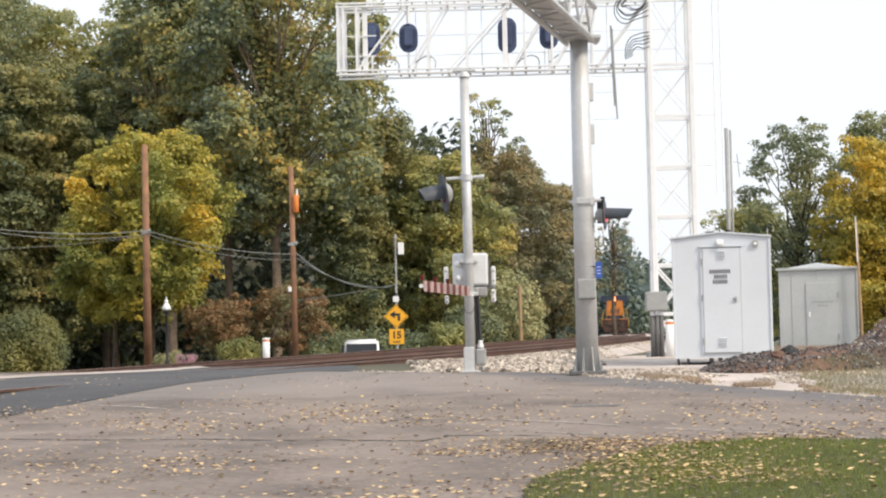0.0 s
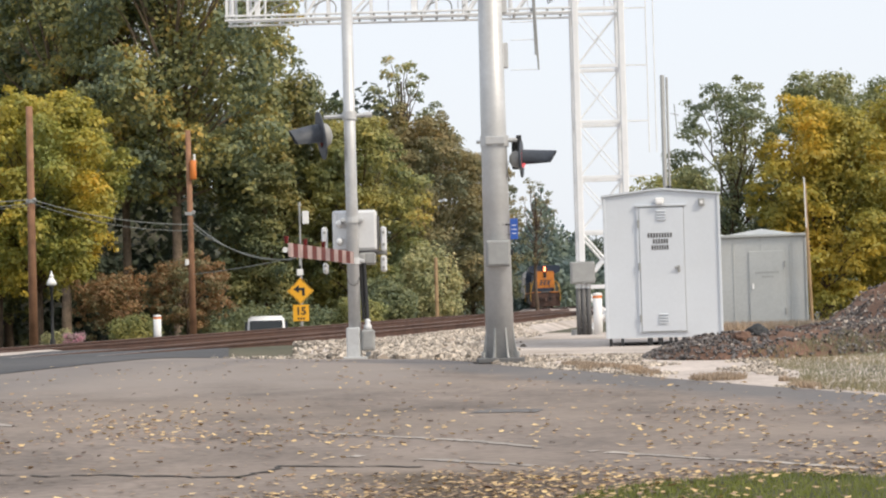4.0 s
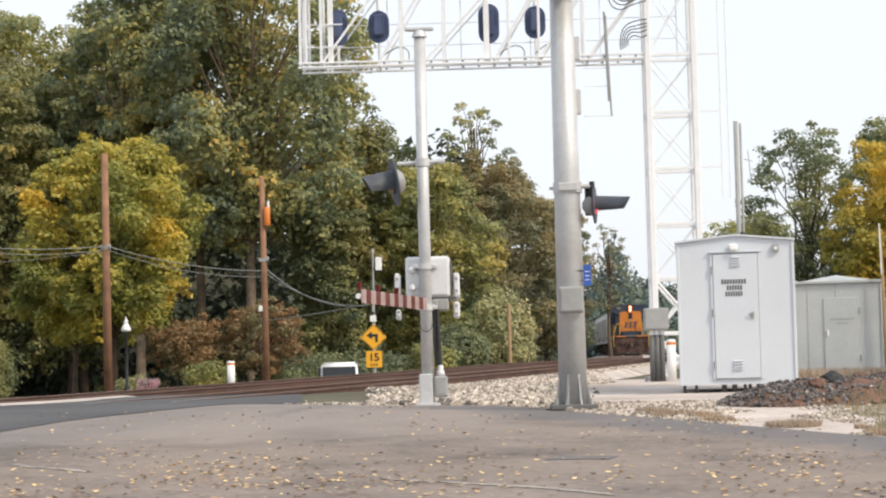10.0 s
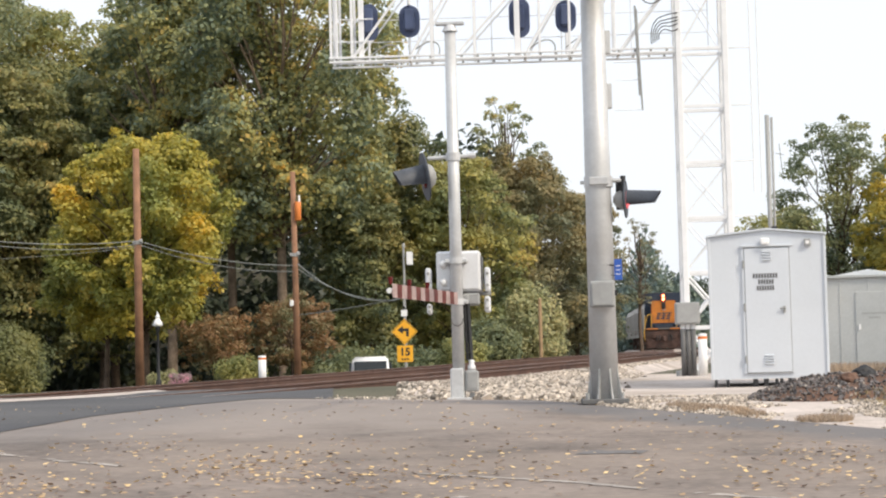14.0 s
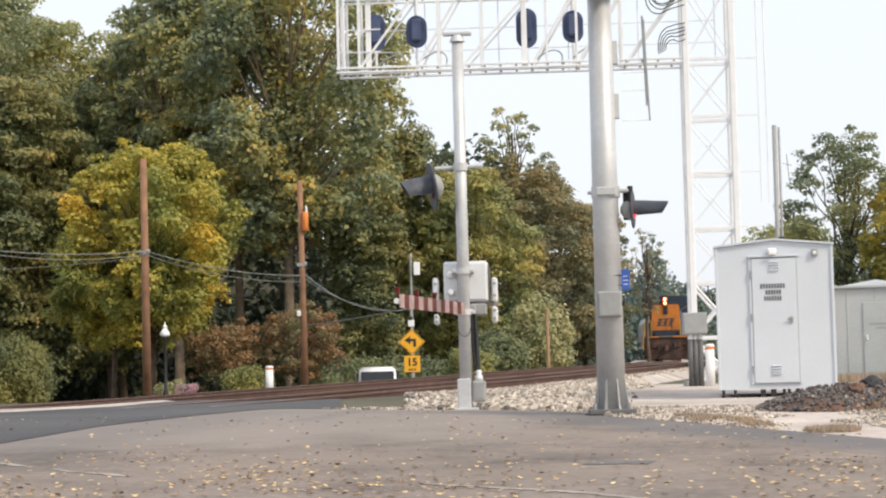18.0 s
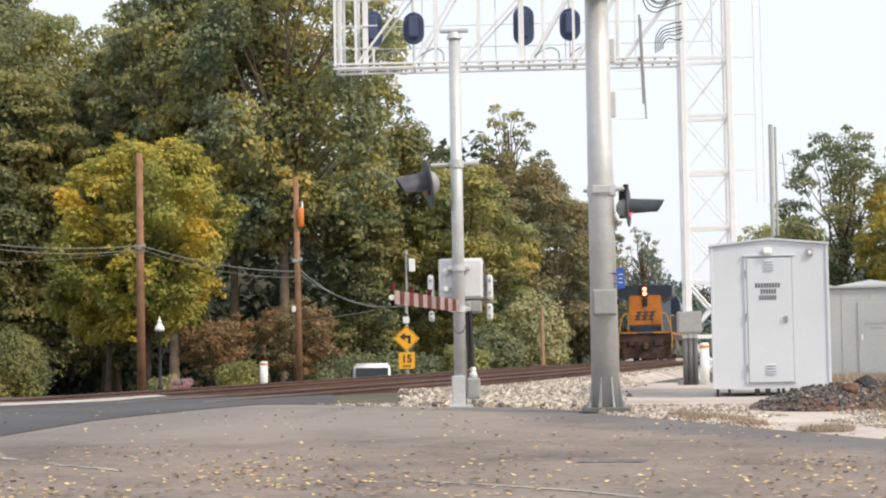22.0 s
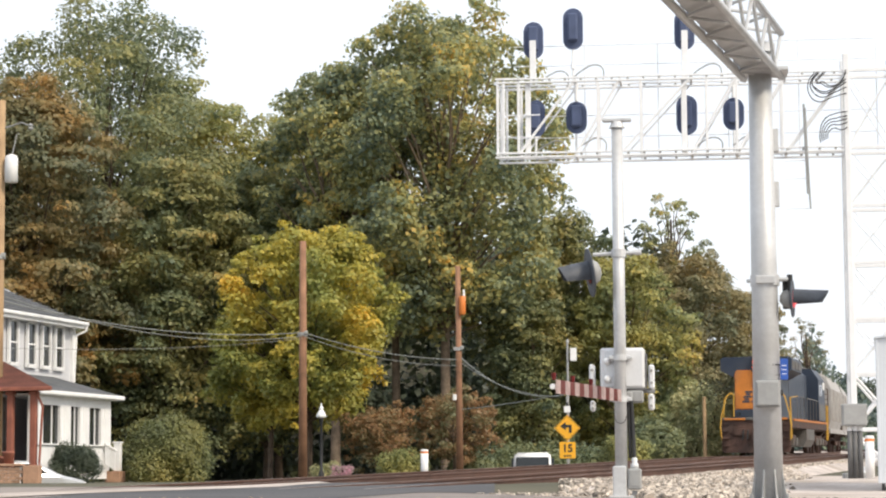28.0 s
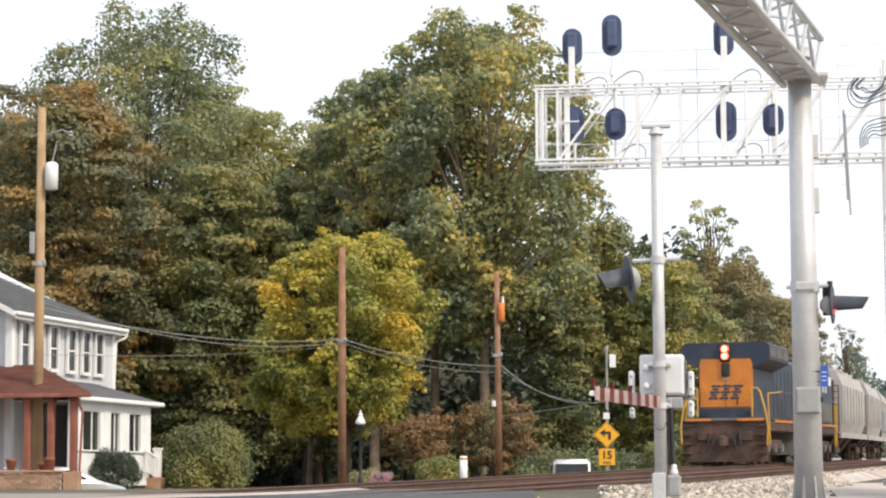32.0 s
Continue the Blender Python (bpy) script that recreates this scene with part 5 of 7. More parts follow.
van, a, b = car(-7.3, 101, 4, [(-2.3, 0.35), (2.3, 0.35), (2.3, 1.0), (2.1, 1.75), (1.5, 1.9), (-1.9, 1.9), (-2.2, 1.8), (-2.3, 1.0)], [(-1.7, 1.15), (1.9, 1.15), (1.7, 1.65), (-1.6, 1.65)], 1.85, M_CARWHITE, "white sport utility vehicle parked beyond the tracks", "parked_van")
part("windscreen", box(B(), 0, -2.27, 1.45, 1.42, 0.05, 0.5, 0.02, Matrix.Rotation(radians(-12), 4, 'X')), M_GLASS, van)
bm = B()
for sx in (-0.6, 0.6):
    tube(bm, (sx, -1.6, 1.96), (sx, 1.4, 1.96), 0.025, 0.025, 6)
part("roof_rail", bm, M_BLACK, van)
for sx in (-0.75, 0.75):
    part("head_lamp", box(B(), sx, -2.3, 0.95, 0.26, 0.06, 0.16, 0.02), M_GLASS, van)

sedan, a, b = car(-21.9, 71.0, -62, [(-2.2, 0.3), (2.2, 0.3), (2.25, 0.75), (1.4, 0.95), (0.6, 1.4), (-0.9, 1.42), (-1.8, 1.0), (-2.2, 0.9)], [(-1.4, 1.0), (1.05, 0.98), (0.5, 1.3), (-0.85, 1.32)], 1.75, M_CARSILVER, "silver saloon car parked beside the porch", "parked_car")
for sx in (-0.6, 0.6):
    part("head_lamp", box(B(), sx, 2.22, 0.66, 0.3, 0.06, 0.14, 0.02), M_WHITE, sedan)


# ---- house ----
def window(parent, x, y, z, w, h, rz=0.0):
    m = pose(x, y, z, 0, 0, rz)
    fr = B()
    for px, pz, sx, sz in ((-w / 2, 0, 0.1, h + 0.1), (w / 2, 0, 0.1, h + 0.1), (0, h / 2, w + 0.1, 0.1), (0, -h / 2, w + 0.16, 0.12)):
        box(fr, px, -0.03, pz, sx, 0.1, sz)
    bmesh.ops.transform(fr, matrix=m, verts=fr.verts[:])
    win = part("window", fr, M_WHITE, parent, "white framed sash window")
    bm = B()
    box(bm, 0, 0.015, 0, w - 0.1, 0.03, h - 0.1)
    bmesh.ops.transform(bm, matrix=m, verts=bm.verts[:])
    part("pane", bm, M_GLASS, win, "dark glass")
    bm = B()
    box(bm, 0, -0.02, 0, w - 0.1, 0.03, 0.05)
    bmesh.ops.transform(bm, matrix=m, verts=bm.verts[:])
    part("glazing_bar", bm, M_WHITE, win)
    return win


def house():
    # local x runs along the wall that faces the lot, y away from it
    t = thing("house", pose(-23.8, 72.3, 1.1, 0, 0, -7.5), "two-storey grey clapboard house with white trim", "house")
    w, d = 9.0, 8.4
    ze, over = 5.82, 0.42
    ridge = ze + (w / 2 + over) * 0.5
    bm = B()
    prism(bm, [(-w, 0), (0, 0), (0, ze), (-w / 2, ze + w / 4), (-w, ze)], d)
    part("wall", bm, M_SIDING, t, "grey clapboard walls")
    part("foundation", box(B(), -w / 2 + 1.0, d / 2 - 0.3, -0.45, w + 1.8, d - 0.8, 0.9), M_BRICK, t, "brick foundation")
    bm = B()
    for i in range(int(ze / 0.16)):
        z = 0.08 + i * 0.16
        box(bm, 0.006, d / 2, z, 0.012, d - 0.3, 0.012)
        box(bm, -w / 2, -0.006, z, w - 0.3, 0.012, 0.012)
    part("clapboard", bm, M_SIDING, t)
    for x, y in ((0.0, 0.0), (0.0, d), (-w, 0)):
        part("corner_board", box(B(), x, y, ze / 2, 0.24, 0.24, ze), M_WHITE, t, "white corner board")
    # roof: a gable towards the lot, a hip at the back
    a, b, c, e = -w - over, over, -0.55, d + over
    bm = B()
    f0, f1, k0, k1 = [bm.verts.new(p) for p in ((a, c, ze), (b, c, ze), (b, e, ze), (a, e, ze))]
    r0, r1 = bm.verts.new((-w / 2, c, ridge)), bm.verts.new((-w / 2, e - w / 2 - over, ridge))
    for f in ((f1, k0, r1, r0), (k1, f0, r0, r1), (k0, k1, r1)):
        bm.faces.new(f)
    bmesh.ops.recalc_face_normals(bm, faces=bm.faces[:])
    bmesh.ops.solidify(bm, geom=bm.faces[:], thickness=0.12)
    ro = part("roof", bm, M_ROOF, t, "slate-grey shingled roof")
    bm = B()
    for i in range(22):
        k = (i + 0.5) / 22
        x, z = b - (b + w / 2) * k, ze + (ridge - ze) * k
        end = e - (w / 2 + over) * k
        box(bm, x, (c + end) / 2, z + 0.06, 0.03, end - c - 0.05, 0.016, 0, Matrix.Rotation(radians(26.5), 4, 'Y'))
    part("shingle_course", bm, M_ROOF, ro)
    part("roof_vent", box(tube(B(), (-2.2, 2.2, ze + 1.2), (-2.2, 2.2, ze + 1.62), 0.09, 0.09, 10), -2.2, 2.2, ze + 1.2, 0.4, 0.4, 0.08), M_WHITE, ro, "white roof vent")
    part("gutter", box(box(B(), b + 0.05, (c + e) / 2, ze - 0.04, 0.13, e - c, 0.13, 0.03), b - 0.02, (c + e) / 2, ze - 0.13, 0.05, e - c - 0.1, 0.16, 0.008), M_WHITE, ro, "white gutter and fascia")
    part("gutter", box(B(), -w / 2, e + 0.03, ze - 0.05, w + 2 * over, 0.12, 0.14, 0.03), M_WHITE, ro, "white gutter")
    part("soffit", box(B(), over / 2 + 0.06, (c + e) / 2, ze - 0.2, over - 0.12, e - c - 0.2, 0.03), M_WHITE, ro)
    for sgn in (-1, 1):
        bm = B()
        prism(bm, [(sgn * (w / 2 + over), -0.16), (sgn * (w / 2 + over), 0.02), (0, ridge - ze + 0.02), (0, ridge - ze - 0.16)], 0.05, Matrix.Translation((-w / 2, c - 0.03, ze)))
        part("rake_board", bm, M_WHITE, ro, "white rake board")
    spout = B()
    for p, q in (((b + 0.05, e - 0.12, ze - 0.1), (b + 0.03, e - 0.14, ze - 0.3)), ((b + 0.03, e - 0.14, ze - 0.3), (0.14, e - 0.3, ze - 0.45)), ((0.14, e - 0.3, ze - 0.45), (0.14, e - 0.5, 3.4))):
        tube(spout, p, q, 0.045, 0.045, 8)
    part("downpipe", spout, M_WHITE, t, "white downpipe")
    for y in (0.95, 3.2, 4.7, 5.95, 7.1):
        window(t, 0.06, y, 4.83, 0.7, 1.52, 90)
    for x in (-1.6, -4.4, -7.2):
        window(t, x, -0.06, 4.6, 0.9, 1.5)
    # glazed porch along the side wall, under a low roof
    pw, y0, y1, zp = 1.9, 0.6, 7.4, 3.0
    bm = B()
    v = [bm.verts.new(p) for p in ((0, y0, 3.78), (0, y1 - 0.6, 3.78), (pw + 0.36, y1 + 0.45, zp + 0.08), (pw + 0.36, y0 - 0.3, zp + 0.08), (0, y1 + 0.45, zp + 0.08), (0, y0 - 0.3, zp + 0.08))]
    for f in ((0, 3, 2, 1), (1, 2, 4), (0, 5, 3)):
        bm.faces.new([v[i] for i in f])
    part("porch_roof", bm, M_ROOF, t, "low slate-grey porch roof")
    part("porch_fascia", box(box(B(), pw + 0.38, (y0 + y1) / 2 + 0.07, zp, 0.12, y1 - y0 + 0.8, 0.15, 0.03), pw / 2 + 0.18, y1 + 0.45, zp, pw + 0.3, 0.12, 0.15, 0.02), M_WHITE, t, "white porch gutter")
    part("porch_ceiling", box(B(), pw / 2 + 0.15, (y0 + y1) / 2 + 0.05, zp - 0.08, pw + 0.3, y1 - y0 + 0.6, 0.03), M_WHITE, t)
    part("porch_floor", box(B(), pw / 2, (y0 + y1) / 2, 0.35, pw - 0.1, y1 - y0, 0.14), M_WHITE, t)
    part("porch_apron", box(B(), pw - 0.02, (y0 + y1) / 2, 0.7, 0.12, y1 - y0, 1.15), M_WHITE, t, "white panelled porch parapet")
    part("porch_sill", box(B(), pw + 0.02, (y0 + y1) / 2, 1.29, 0.2, y1 - y0, 0.05, 0.01), M_WHITE, t)
    part("porch_beam", box(B(), pw, (y0 + y1) / 2, 2.76, 0.16, y1 - y0, 0.3), M_WHITE, t)
    for ya, yb in ((y0, 1.5), (2.92, 3.82), (4.62, 5.45), (6.5, y1)):
        part("porch_pier", box(B(), pw, (ya + yb) / 2, 1.95, 0.18, yb - ya, 1.34, 0.015), M_WHITE, t, "white porch pier")
        part("pilaster", box(B(), pw + 0.1, (ya + yb) / 2, 1.95, 0.05, (yb - ya) * 0.42, 1.34, 0.01), M_WHITE, t)
    for ya, yb in ((1.5, 2.92), (3.82, 4.62), (5.45, 6.5)):
        gl = part("porch_pane", box(B(), pw - 0.03, (ya + yb) / 2, 1.95, 0.03, yb - ya, 1.34), M_GLASS, t, "dark porch glazing")
        part("glazing_bar", box(B(), pw - 0.005, ya + (yb - ya) * 0.62, 1.95, 0.04, 0.06, 1.34), M_WHITE, gl)
        part("curtain", box(B(), pw - 0.08, ya + (yb - ya) * 0.3, 1.95, 0.02, (yb - ya) * 0.25, 1.3), M_SIDING, gl, "pale curtain behind the glass")
    part("porch_end_wall", box(B(), pw / 2, y1 - 0.04, 1.5, pw - 0.1, 0.1, 2.6), M_WHITE, t)
    # steps' white railing at the porch's far corner
    for i in range(5):
        part("baluster", box(B(), pw + 0.2 + 0.02 * i, 6.72 + 0.14 * i, 0.95 - 0.05 * i, 0.05, 0.05, 0.66), M_WHITE, t)
    part("hand_rail", tube(B(), (pw + 0.18, 6.6, 1.36), (pw + 0.3, 7.5, 1.1), 0.05, 0.05, 8), M_WHITE, t)
    part("newel", box(box(B(), pw + 0.32, 7.5, 0.9, 0.24, 0.24, 1.0, 0.02), pw + 0.32, 7.5, 1.42, 0.3, 0.3, 0.06, 0.01), M_WHITE, t, "white newel post")
    part("newel_plinth", box(B(), pw + 0.25, 7.45, 0.1, 0.55, 0.55, 0.6, 0.02), M_BRICK, t, "pale brick plinth")
    # red entrance porch before the front wall
    zf, xb = 2.98, 4.35
    bm = B()
    v = [bm.verts.new(p) for p in ((-7.5, -3.2, zf + 0.1), (xb, -3.2, zf), (xb - 3.4, 0.1, zf + 1.12), (-7.5, 0.1, zf + 1.12))]
    f = bm.faces.new(v)
    bmesh.ops.solidify(bm, geom=[f], thickness=0.1)
    part("entrance_roof", bm, M_REDROOF, t, "rust-red shingled porch roof")
    bm = B()
    v = [bm.verts.new(p) for p in ((xb, -3.2, zf), (2.35, 0.62, zf + 0.1), (0.95, 0.1, zf + 1.12))]
    bm.faces.new(v)
    part("entrance_roof_side", bm, M_ROOF, t, "slate-grey side slope")
    part("entrance_gutter", box(B(), (xb - 7.5) / 2, -3.24, zf - 0.05, xb + 7.5, 0.1, 0.13, 0.02), M_BRICKRED, t, "rust-red gutter")
    for x in (-3.4, -0.6, 2.05, 2.86, 3.64):
        po = part("red_post", box(B(), x, -2.95, 1.65, 0.2, 0.2, 2.5, 0.02), M_BRICKRED, t, "rust-red painted post")
        part("capital", box(B(), x, -2.95, 2.8, 0.28, 0.28, 0.1, 0.02), M_BRICKRED, po)
    part("pipe", tube(tube(B(), (3.8, -3.1, 2.8), (3.95, -3.0, 2.4), 0.04, 0.04, 8), (3.95, -3.0, 2.4), (3.85, -2.98, 0.5), 0.04, 0.04, 8), M_BRICKRED, t, "rust-red downpipe")
    part("entrance_floor", box(B(), -2.2, -1.5, 0.2, 10.2, 3.1, 0.4, 0.02), M_BRICK, t)
    door = part("front_door", box(B(), -2.6, -0.04, 1.45, 1.0, 0.08, 2.1, 0.01), M_WHITE, t)
    part("door_pane", box(B(), -2.6, -0.09, 1.9, 0.6, 0.02, 0.8), M_GLASS, door)
    window(t, -5.2, -0.06, 1.6, 1.4, 1.5)
    window(t, -0.9, -0.06, 1.75, 0.9, 1.5)
    return t


house()
gw = thing("garden_wall", pose(-21.3, 67.5, ground_z(-21.3, 67.5), 0, 0, 2), "low tan brick garden wall with a stone coping", "garden wall")
brick = part("brick", box(B(), 0, 0, 0, 0.222, 0.3, 0.088, 0.006), M_BRICKPIECE, gw)
for row in range(5):
    for i in range(12):
        o = brick if row + i == 0 else brick.copy()
        if row + i:
            scene.collection.objects.link(o)
        o.matrix_basis = pose(-1.95 + 0.235 * i + (0.117 if row % 2 else 0), 0, 0.05 + 0.1 * row, 0, 0, random.uniform(-1.5, 1.5))
part("mortar", box(B(), -0.6, 0, 0.25, 2.8, 0.26, 0.5), M_GRAVEL, gw)
part("pier", box(B(), 1.1, 0.02, 0.1, 0.5, 0.4, 0.9, 0.02), M_BRICK, gw, "tan brick end pier")
part("coping", box(B(), -0.68, 0, 0.56, 3.0, 0.4, 0.08, 0.015), M_BRICK, gw, "pale coping")
hy = thing("garden_urn", pose(-22.7, 66.0, ground_z(-22.7, 66)), "pale stone urn beside the garden wall", "urn")
part("bowl", lathe(B(), [(0.2, 0), (0.12, 0.15), (0.14, 0.4), (0.32, 0.6), (0.36, 0.85), (0.3, 0.9)], Matrix(), 14), M_WHITE, hy, "", True)


def garden_chair(x, y, rz):
    t = thing("garden_chair", pose(x, y, ground_z(x, y) + 0.42, 0, 0, rz), "white slatted garden chair on the porch", "chair")
    part("seat", box(B(), 0, 0, 0.42, 0.5, 0.5, 0.05, 0.01), M_WHITE, t)
    for i in range(5):
        part("back_slat", box(B(), -0.2 + 0.1 * i, 0.25, 0.72, 0.06, 0.03, 0.56, 0.008, Matrix.Rotation(radians(-8), 4, 'X')), M_WHITE, t)
    for sx in (-0.22, 0.22):
        for sy in (-0.22, 0.22):
            part("leg", box(B(), sx, sy, 0.2, 0.05, 0.05, 0.4), M_WHITE, t)
        part("armrest", box(B(), sx, 0, 0.64, 0.08, 0.5, 0.03, 0.006), M_WHITE, t)


garden_chair(-22.9, 69.9, 20)
garden_chair(-23.8, 69.7, -10)


def flower_pot(x, y, z, s):
    t = thing("flower_pot", pose(x, y, z), "terracotta flower pot with a small plant", "flower pot", "porch flower pots")
    part("pot", lathe(B(), [(0.12 * s, 0), (0.18 * s, 0.3 * s), (0.2 * s, 0.32 * s), (0.19 * s, 0.38 * s)], Matrix(), 12), M_BRICKRED, t, "", True)
    return t


for px_, py_, ps in ((-20.95, 67.55, 1.0), (-22.2, 67.7, 0.9), (-21.5, 68.9, 1.1)):
    flower_pot(px_, py_, (ground_z(-21.3, 67.5) + 0.6) if py_ < 68 else 1.52, ps)


# ---- trees and bushes ----
RNG = np.random.default_rng(11)


def crown_mesh(name, blobs, count, size, mat, parent, droop=0.0, shell=0.55, flutter=0.42, up=0.5):
    """Leaves as small pointed blades, gathered in clumps (centre, radii). up: the share of them on the upper side of a clump."""
    vol = np.array([b[1][0] * b[1][1] * b[1][2] for b in blobs]) ** 0.75
    pick = RNG.choice(len(blobs), count, p=vol / vol.sum())
    c = np.array([b[0] for b in blobs])[pick]
    r = np.array([b[1] for b in blobs])[pick]
    d = RNG.normal(size=(count, 3))
    d /= np.linalg.norm(d, axis=1)[:, None]
    d[:, 2] = np.abs(d[:, 2]) * np.where(RNG.random(count) < up, 1, -1)
    rad = shell + (1 - shell) * RNG.random(count) ** 0.6
    rad *= 1 + 0.09 * RNG.normal(size=count)
    p = c + d * r * rad[:, None]
    n = d * 0.9 + RNG.normal(size=(count, 3)) * flutter
    n[:, 2] += 0.5
    n /= np.linalg.norm(n, axis=1)[:, None]
    u = np.cross(n, RNG.normal(size=(count, 3)))
    u[:, 2] -= droop
    u /= np.linalg.norm(u, axis=1)[:, None]
    w = np.cross(n, u)
    w /= np.linalg.norm(w, axis=1)[:, None]
    s = size * RNG.uniform(0.6, 1.35, count)[:, None]
    quad = np.stack([p - u * s * 0.5, p + w * s * 0.36 - u * s * 0.05, p + u * s * 0.6, p - w * s * 0.36 - u * s * 0.05], 1)
    return quads_mesh(name, quad, mat, parent)


def limb(bm, a, b, r0, r1, bend, seg=7):
    a, b = Vector(a), Vector(b)
    last, lr = a, r0
    for i in range(1, 5):
        k = i / 4
        p = a.lerp(b, k) + Vector((random.uniform(-1, 1), random.uniform(-1, 1), 0.3)) * bend * math.sin(math.pi * k)
        r = r0 + (r1 - r0) * k
        tube(bm, last, p, lr, r, seg, False)
        last, lr = p, r
    return bm


def tree(x, y, height, width, clear, leaf, count, size, label, bark=None, lobes=30, seed=1, top=0.8, low=1.0, name="tree", lean=0.0, shell=0.45, clump=0.27, flat=(0.65, 0.95), core=0.62, flutter=0.42, up=0.72):
    """A trunk with limbs and a crown of leaf clumps, on the land at x, y. low: above 1 the crown is widest lower down."""
    random.seed(seed)
    g = ground_z(x, y) - 0.05
    t = thing(name, pose(x, y, g, 0, lean, random.uniform(0, 360)), label, "tree", "trees beyond the tracks")
    blobs, tips = [], []
    R, H = width / 2, height - clear
    for i in range(lobes):
        k = ((i + 0.5) / lobes) ** low
        prof = max(0.3, 1 - abs(2 * k - 1) ** 2.6) ** 0.5
        a = i * 2.4 + random.uniform(-0.5, 0.5)
        br = R * clump * random.uniform(0.75, 1.35)
        rr = max(0.0, R * prof - br * 0.8) * random.uniform(0.72, 1.08)
        z = clear + br * 0.7 + (H - br * 1.5) * k
        cx, cy = rr * math.cos(a), rr * math.sin(a)
        blobs.append(((cx, cy, z), (br * 1.1, br * 1.1, br * random.uniform(*flat))))
        tips.append((cx, cy, z))
        for k2 in range(4):
            d = Vector((random.gauss(0, 1), random.gauss(0, 1), random.gauss(0, 0.8))).normalized()
            b2 = br * random.uniform(0.28, 0.55)
            q = Vector((cx, cy, z)) + d * br * random.uniform(0.9, 1.35)
            blobs.append((tuple(q), (b2, b2, b2 * 0.75)))
    for k in range(6):
        blobs.append(((random.uniform(-.2, .2) * R, random.uniform(-.2, .2) * R, clear + H * (0.2 + 0.125 * k)), (R * core, R * core, H * 0.13)))
    bm = B()
    r0 = 0.0105 * height + 0.05
    limb(bm, (0, 0, -0.1), (0, 0, clear + H * top), r0, r0 * 0.25, 0.15, 9)
    for (cx, cy, z) in tips:
        base = clear * 0.8 + (z - clear * 0.8) * 0.55
        limb(bm, (0, 0, max(0.5, base)), (cx * 0.95, cy * 0.95, z), r0 * 0.3, r0 * 0.06, 0.25, 5)
    part("trunk", bm, bark or M_BARK, t, "", True)
    crown_mesh("crown", blobs, count, size, leaf, t, 0.25, shell, flutter, up)
    return t


G = "tall dark green broadleaf tree touched with autumn"
tree(-32.4, 122, 27.2, 16.5, 3.0, L_GREEN, 74000, 0.22, "tall dark green tree with an open airy top", seed=2, lobes=46, low=1.15, clump=0.21, shell=0.5, core=0.42)
tree(-39.5, 119, 22.0, 15.0, 2.0, L_RUST, 56000, 0.25, "tall tree with rust-brown and green leaves", seed=3, lobes=36, clump=0.27, shell=0.6, flat=(0.3, 0.5), core=0.45, up=0.85)
tree(-33.2, 109, 20.4, 12.5, 1.0, L_RUST, 80000, 0.22, "broad tree with rust-brown and olive boughs", seed=4, lobes=44, clump=0.26, shell=0.6, flat=(0.3, 0.5), core=0.45, up=0.85)
tree(-28.6, 127, 23.6, 12.0, 2.0, L_OLIVE, 46000, 0.23, "olive-green tree yellowing at the top", seed=5, lobes=38, clump=0.25, shell=0.6, flat=(0.35, 0.6), core=0.45, up=0.8)
tree(-24.0, 129, 21.9, 12.0, 2.0, L_OLIVE, 46000, 0.23, "olive-green tree yellowing at the top", seed=6, lobes=38, clump=0.25, shell=0.6, flat=(0.35, 0.6), core=0.45, up=0.8)
tree(-26.6, 113, 17.2, 10.5, 1.0, L_WOODS, 54000, 0.21, "broad olive-green tree behind the house", seed=7, lobes=36, clump=0.27, shell=0.6, flat=(0.3, 0.5), core=0.45, up=0.85)
tree(-22.4, 117, 17.0, 9.5, 1.0, L_WOODS, 40000, 0.22, G, seed=16, lobes=36, clump=0.27, shell=0.6, flat=(0.35, 0.55), core=0.45, up=0.85)
tree(-12.5, 113, 24.2, 14.2, 7.2, L_SYC, 66000, 0.25, "very tall sycamore with an open green-gold crown", bark=M_BARKPALE, seed=8, lobes=86, shell=0.35, clump=0.15, low=1.25, flat=(0.7, 1.2), core=0.42, flutter=0.65, up=0.72)
tree(-15.6, 117, 21.4, 8.0, 7.5, L_SYC, 24000, 0.25, "tall sycamore half hidden behind its neighbour", bark=M_BARKPALE, seed=62, lobes=44, clump=0.2, shell=0.35, flat=(0.7, 1.2), core=0.34, flutter=0.65, up=0.72)
tree(-18.3, 114, 21.7, 7.8, 7.5, L_SYC, 26000, 0.24, "tall sycamore with an open grey-green crown", bark=M_BARKPALE, seed=9, lobes=50, clump=0.18, shell=0.35, flat=(0.7, 1.2), core=0.32, flutter=0.65, up=0.72)
tree(-16.9, 98.0, 11.4, 8.4, 2.3, L_YELLOW, 52000, 0.17, "yellow-green maple behind a wooden pole", seed=10, lobes=66, low=1.05, clump=0.16, core=0.4, shell=0.4, up=0.78)
tree(-18.9, 99.5, 8.2, 5.8, 2.2, L_YELLOW, 24000, 0.17, "lower yellow-green maple beside a taller one", seed=41, lobes=34, clump=0.2, core=0.45, up=0.78)
tree(-7.4, 121, 14.6, 9.5, 1.0, L_WOODS, 42000, 0.2, "olive and gold tree beside the road", seed=12, lobes=44, clump=0.2, core=0.5, up=0.8)
tree(-8.2, 114, 9.6, 5.6, 0.4, L_WOODS, 22000, 0.18, "low olive tree between the sycamore and the road", seed=25, clump=0.22, up=0.8)
tree(-3.6, 117, 11.8, 7.6, 0.6, L_OLIVE, 34000, 0.19, "olive and gold tree beside the road", seed=13, lobes=42, clump=0.21, core=0.5, up=0.8)
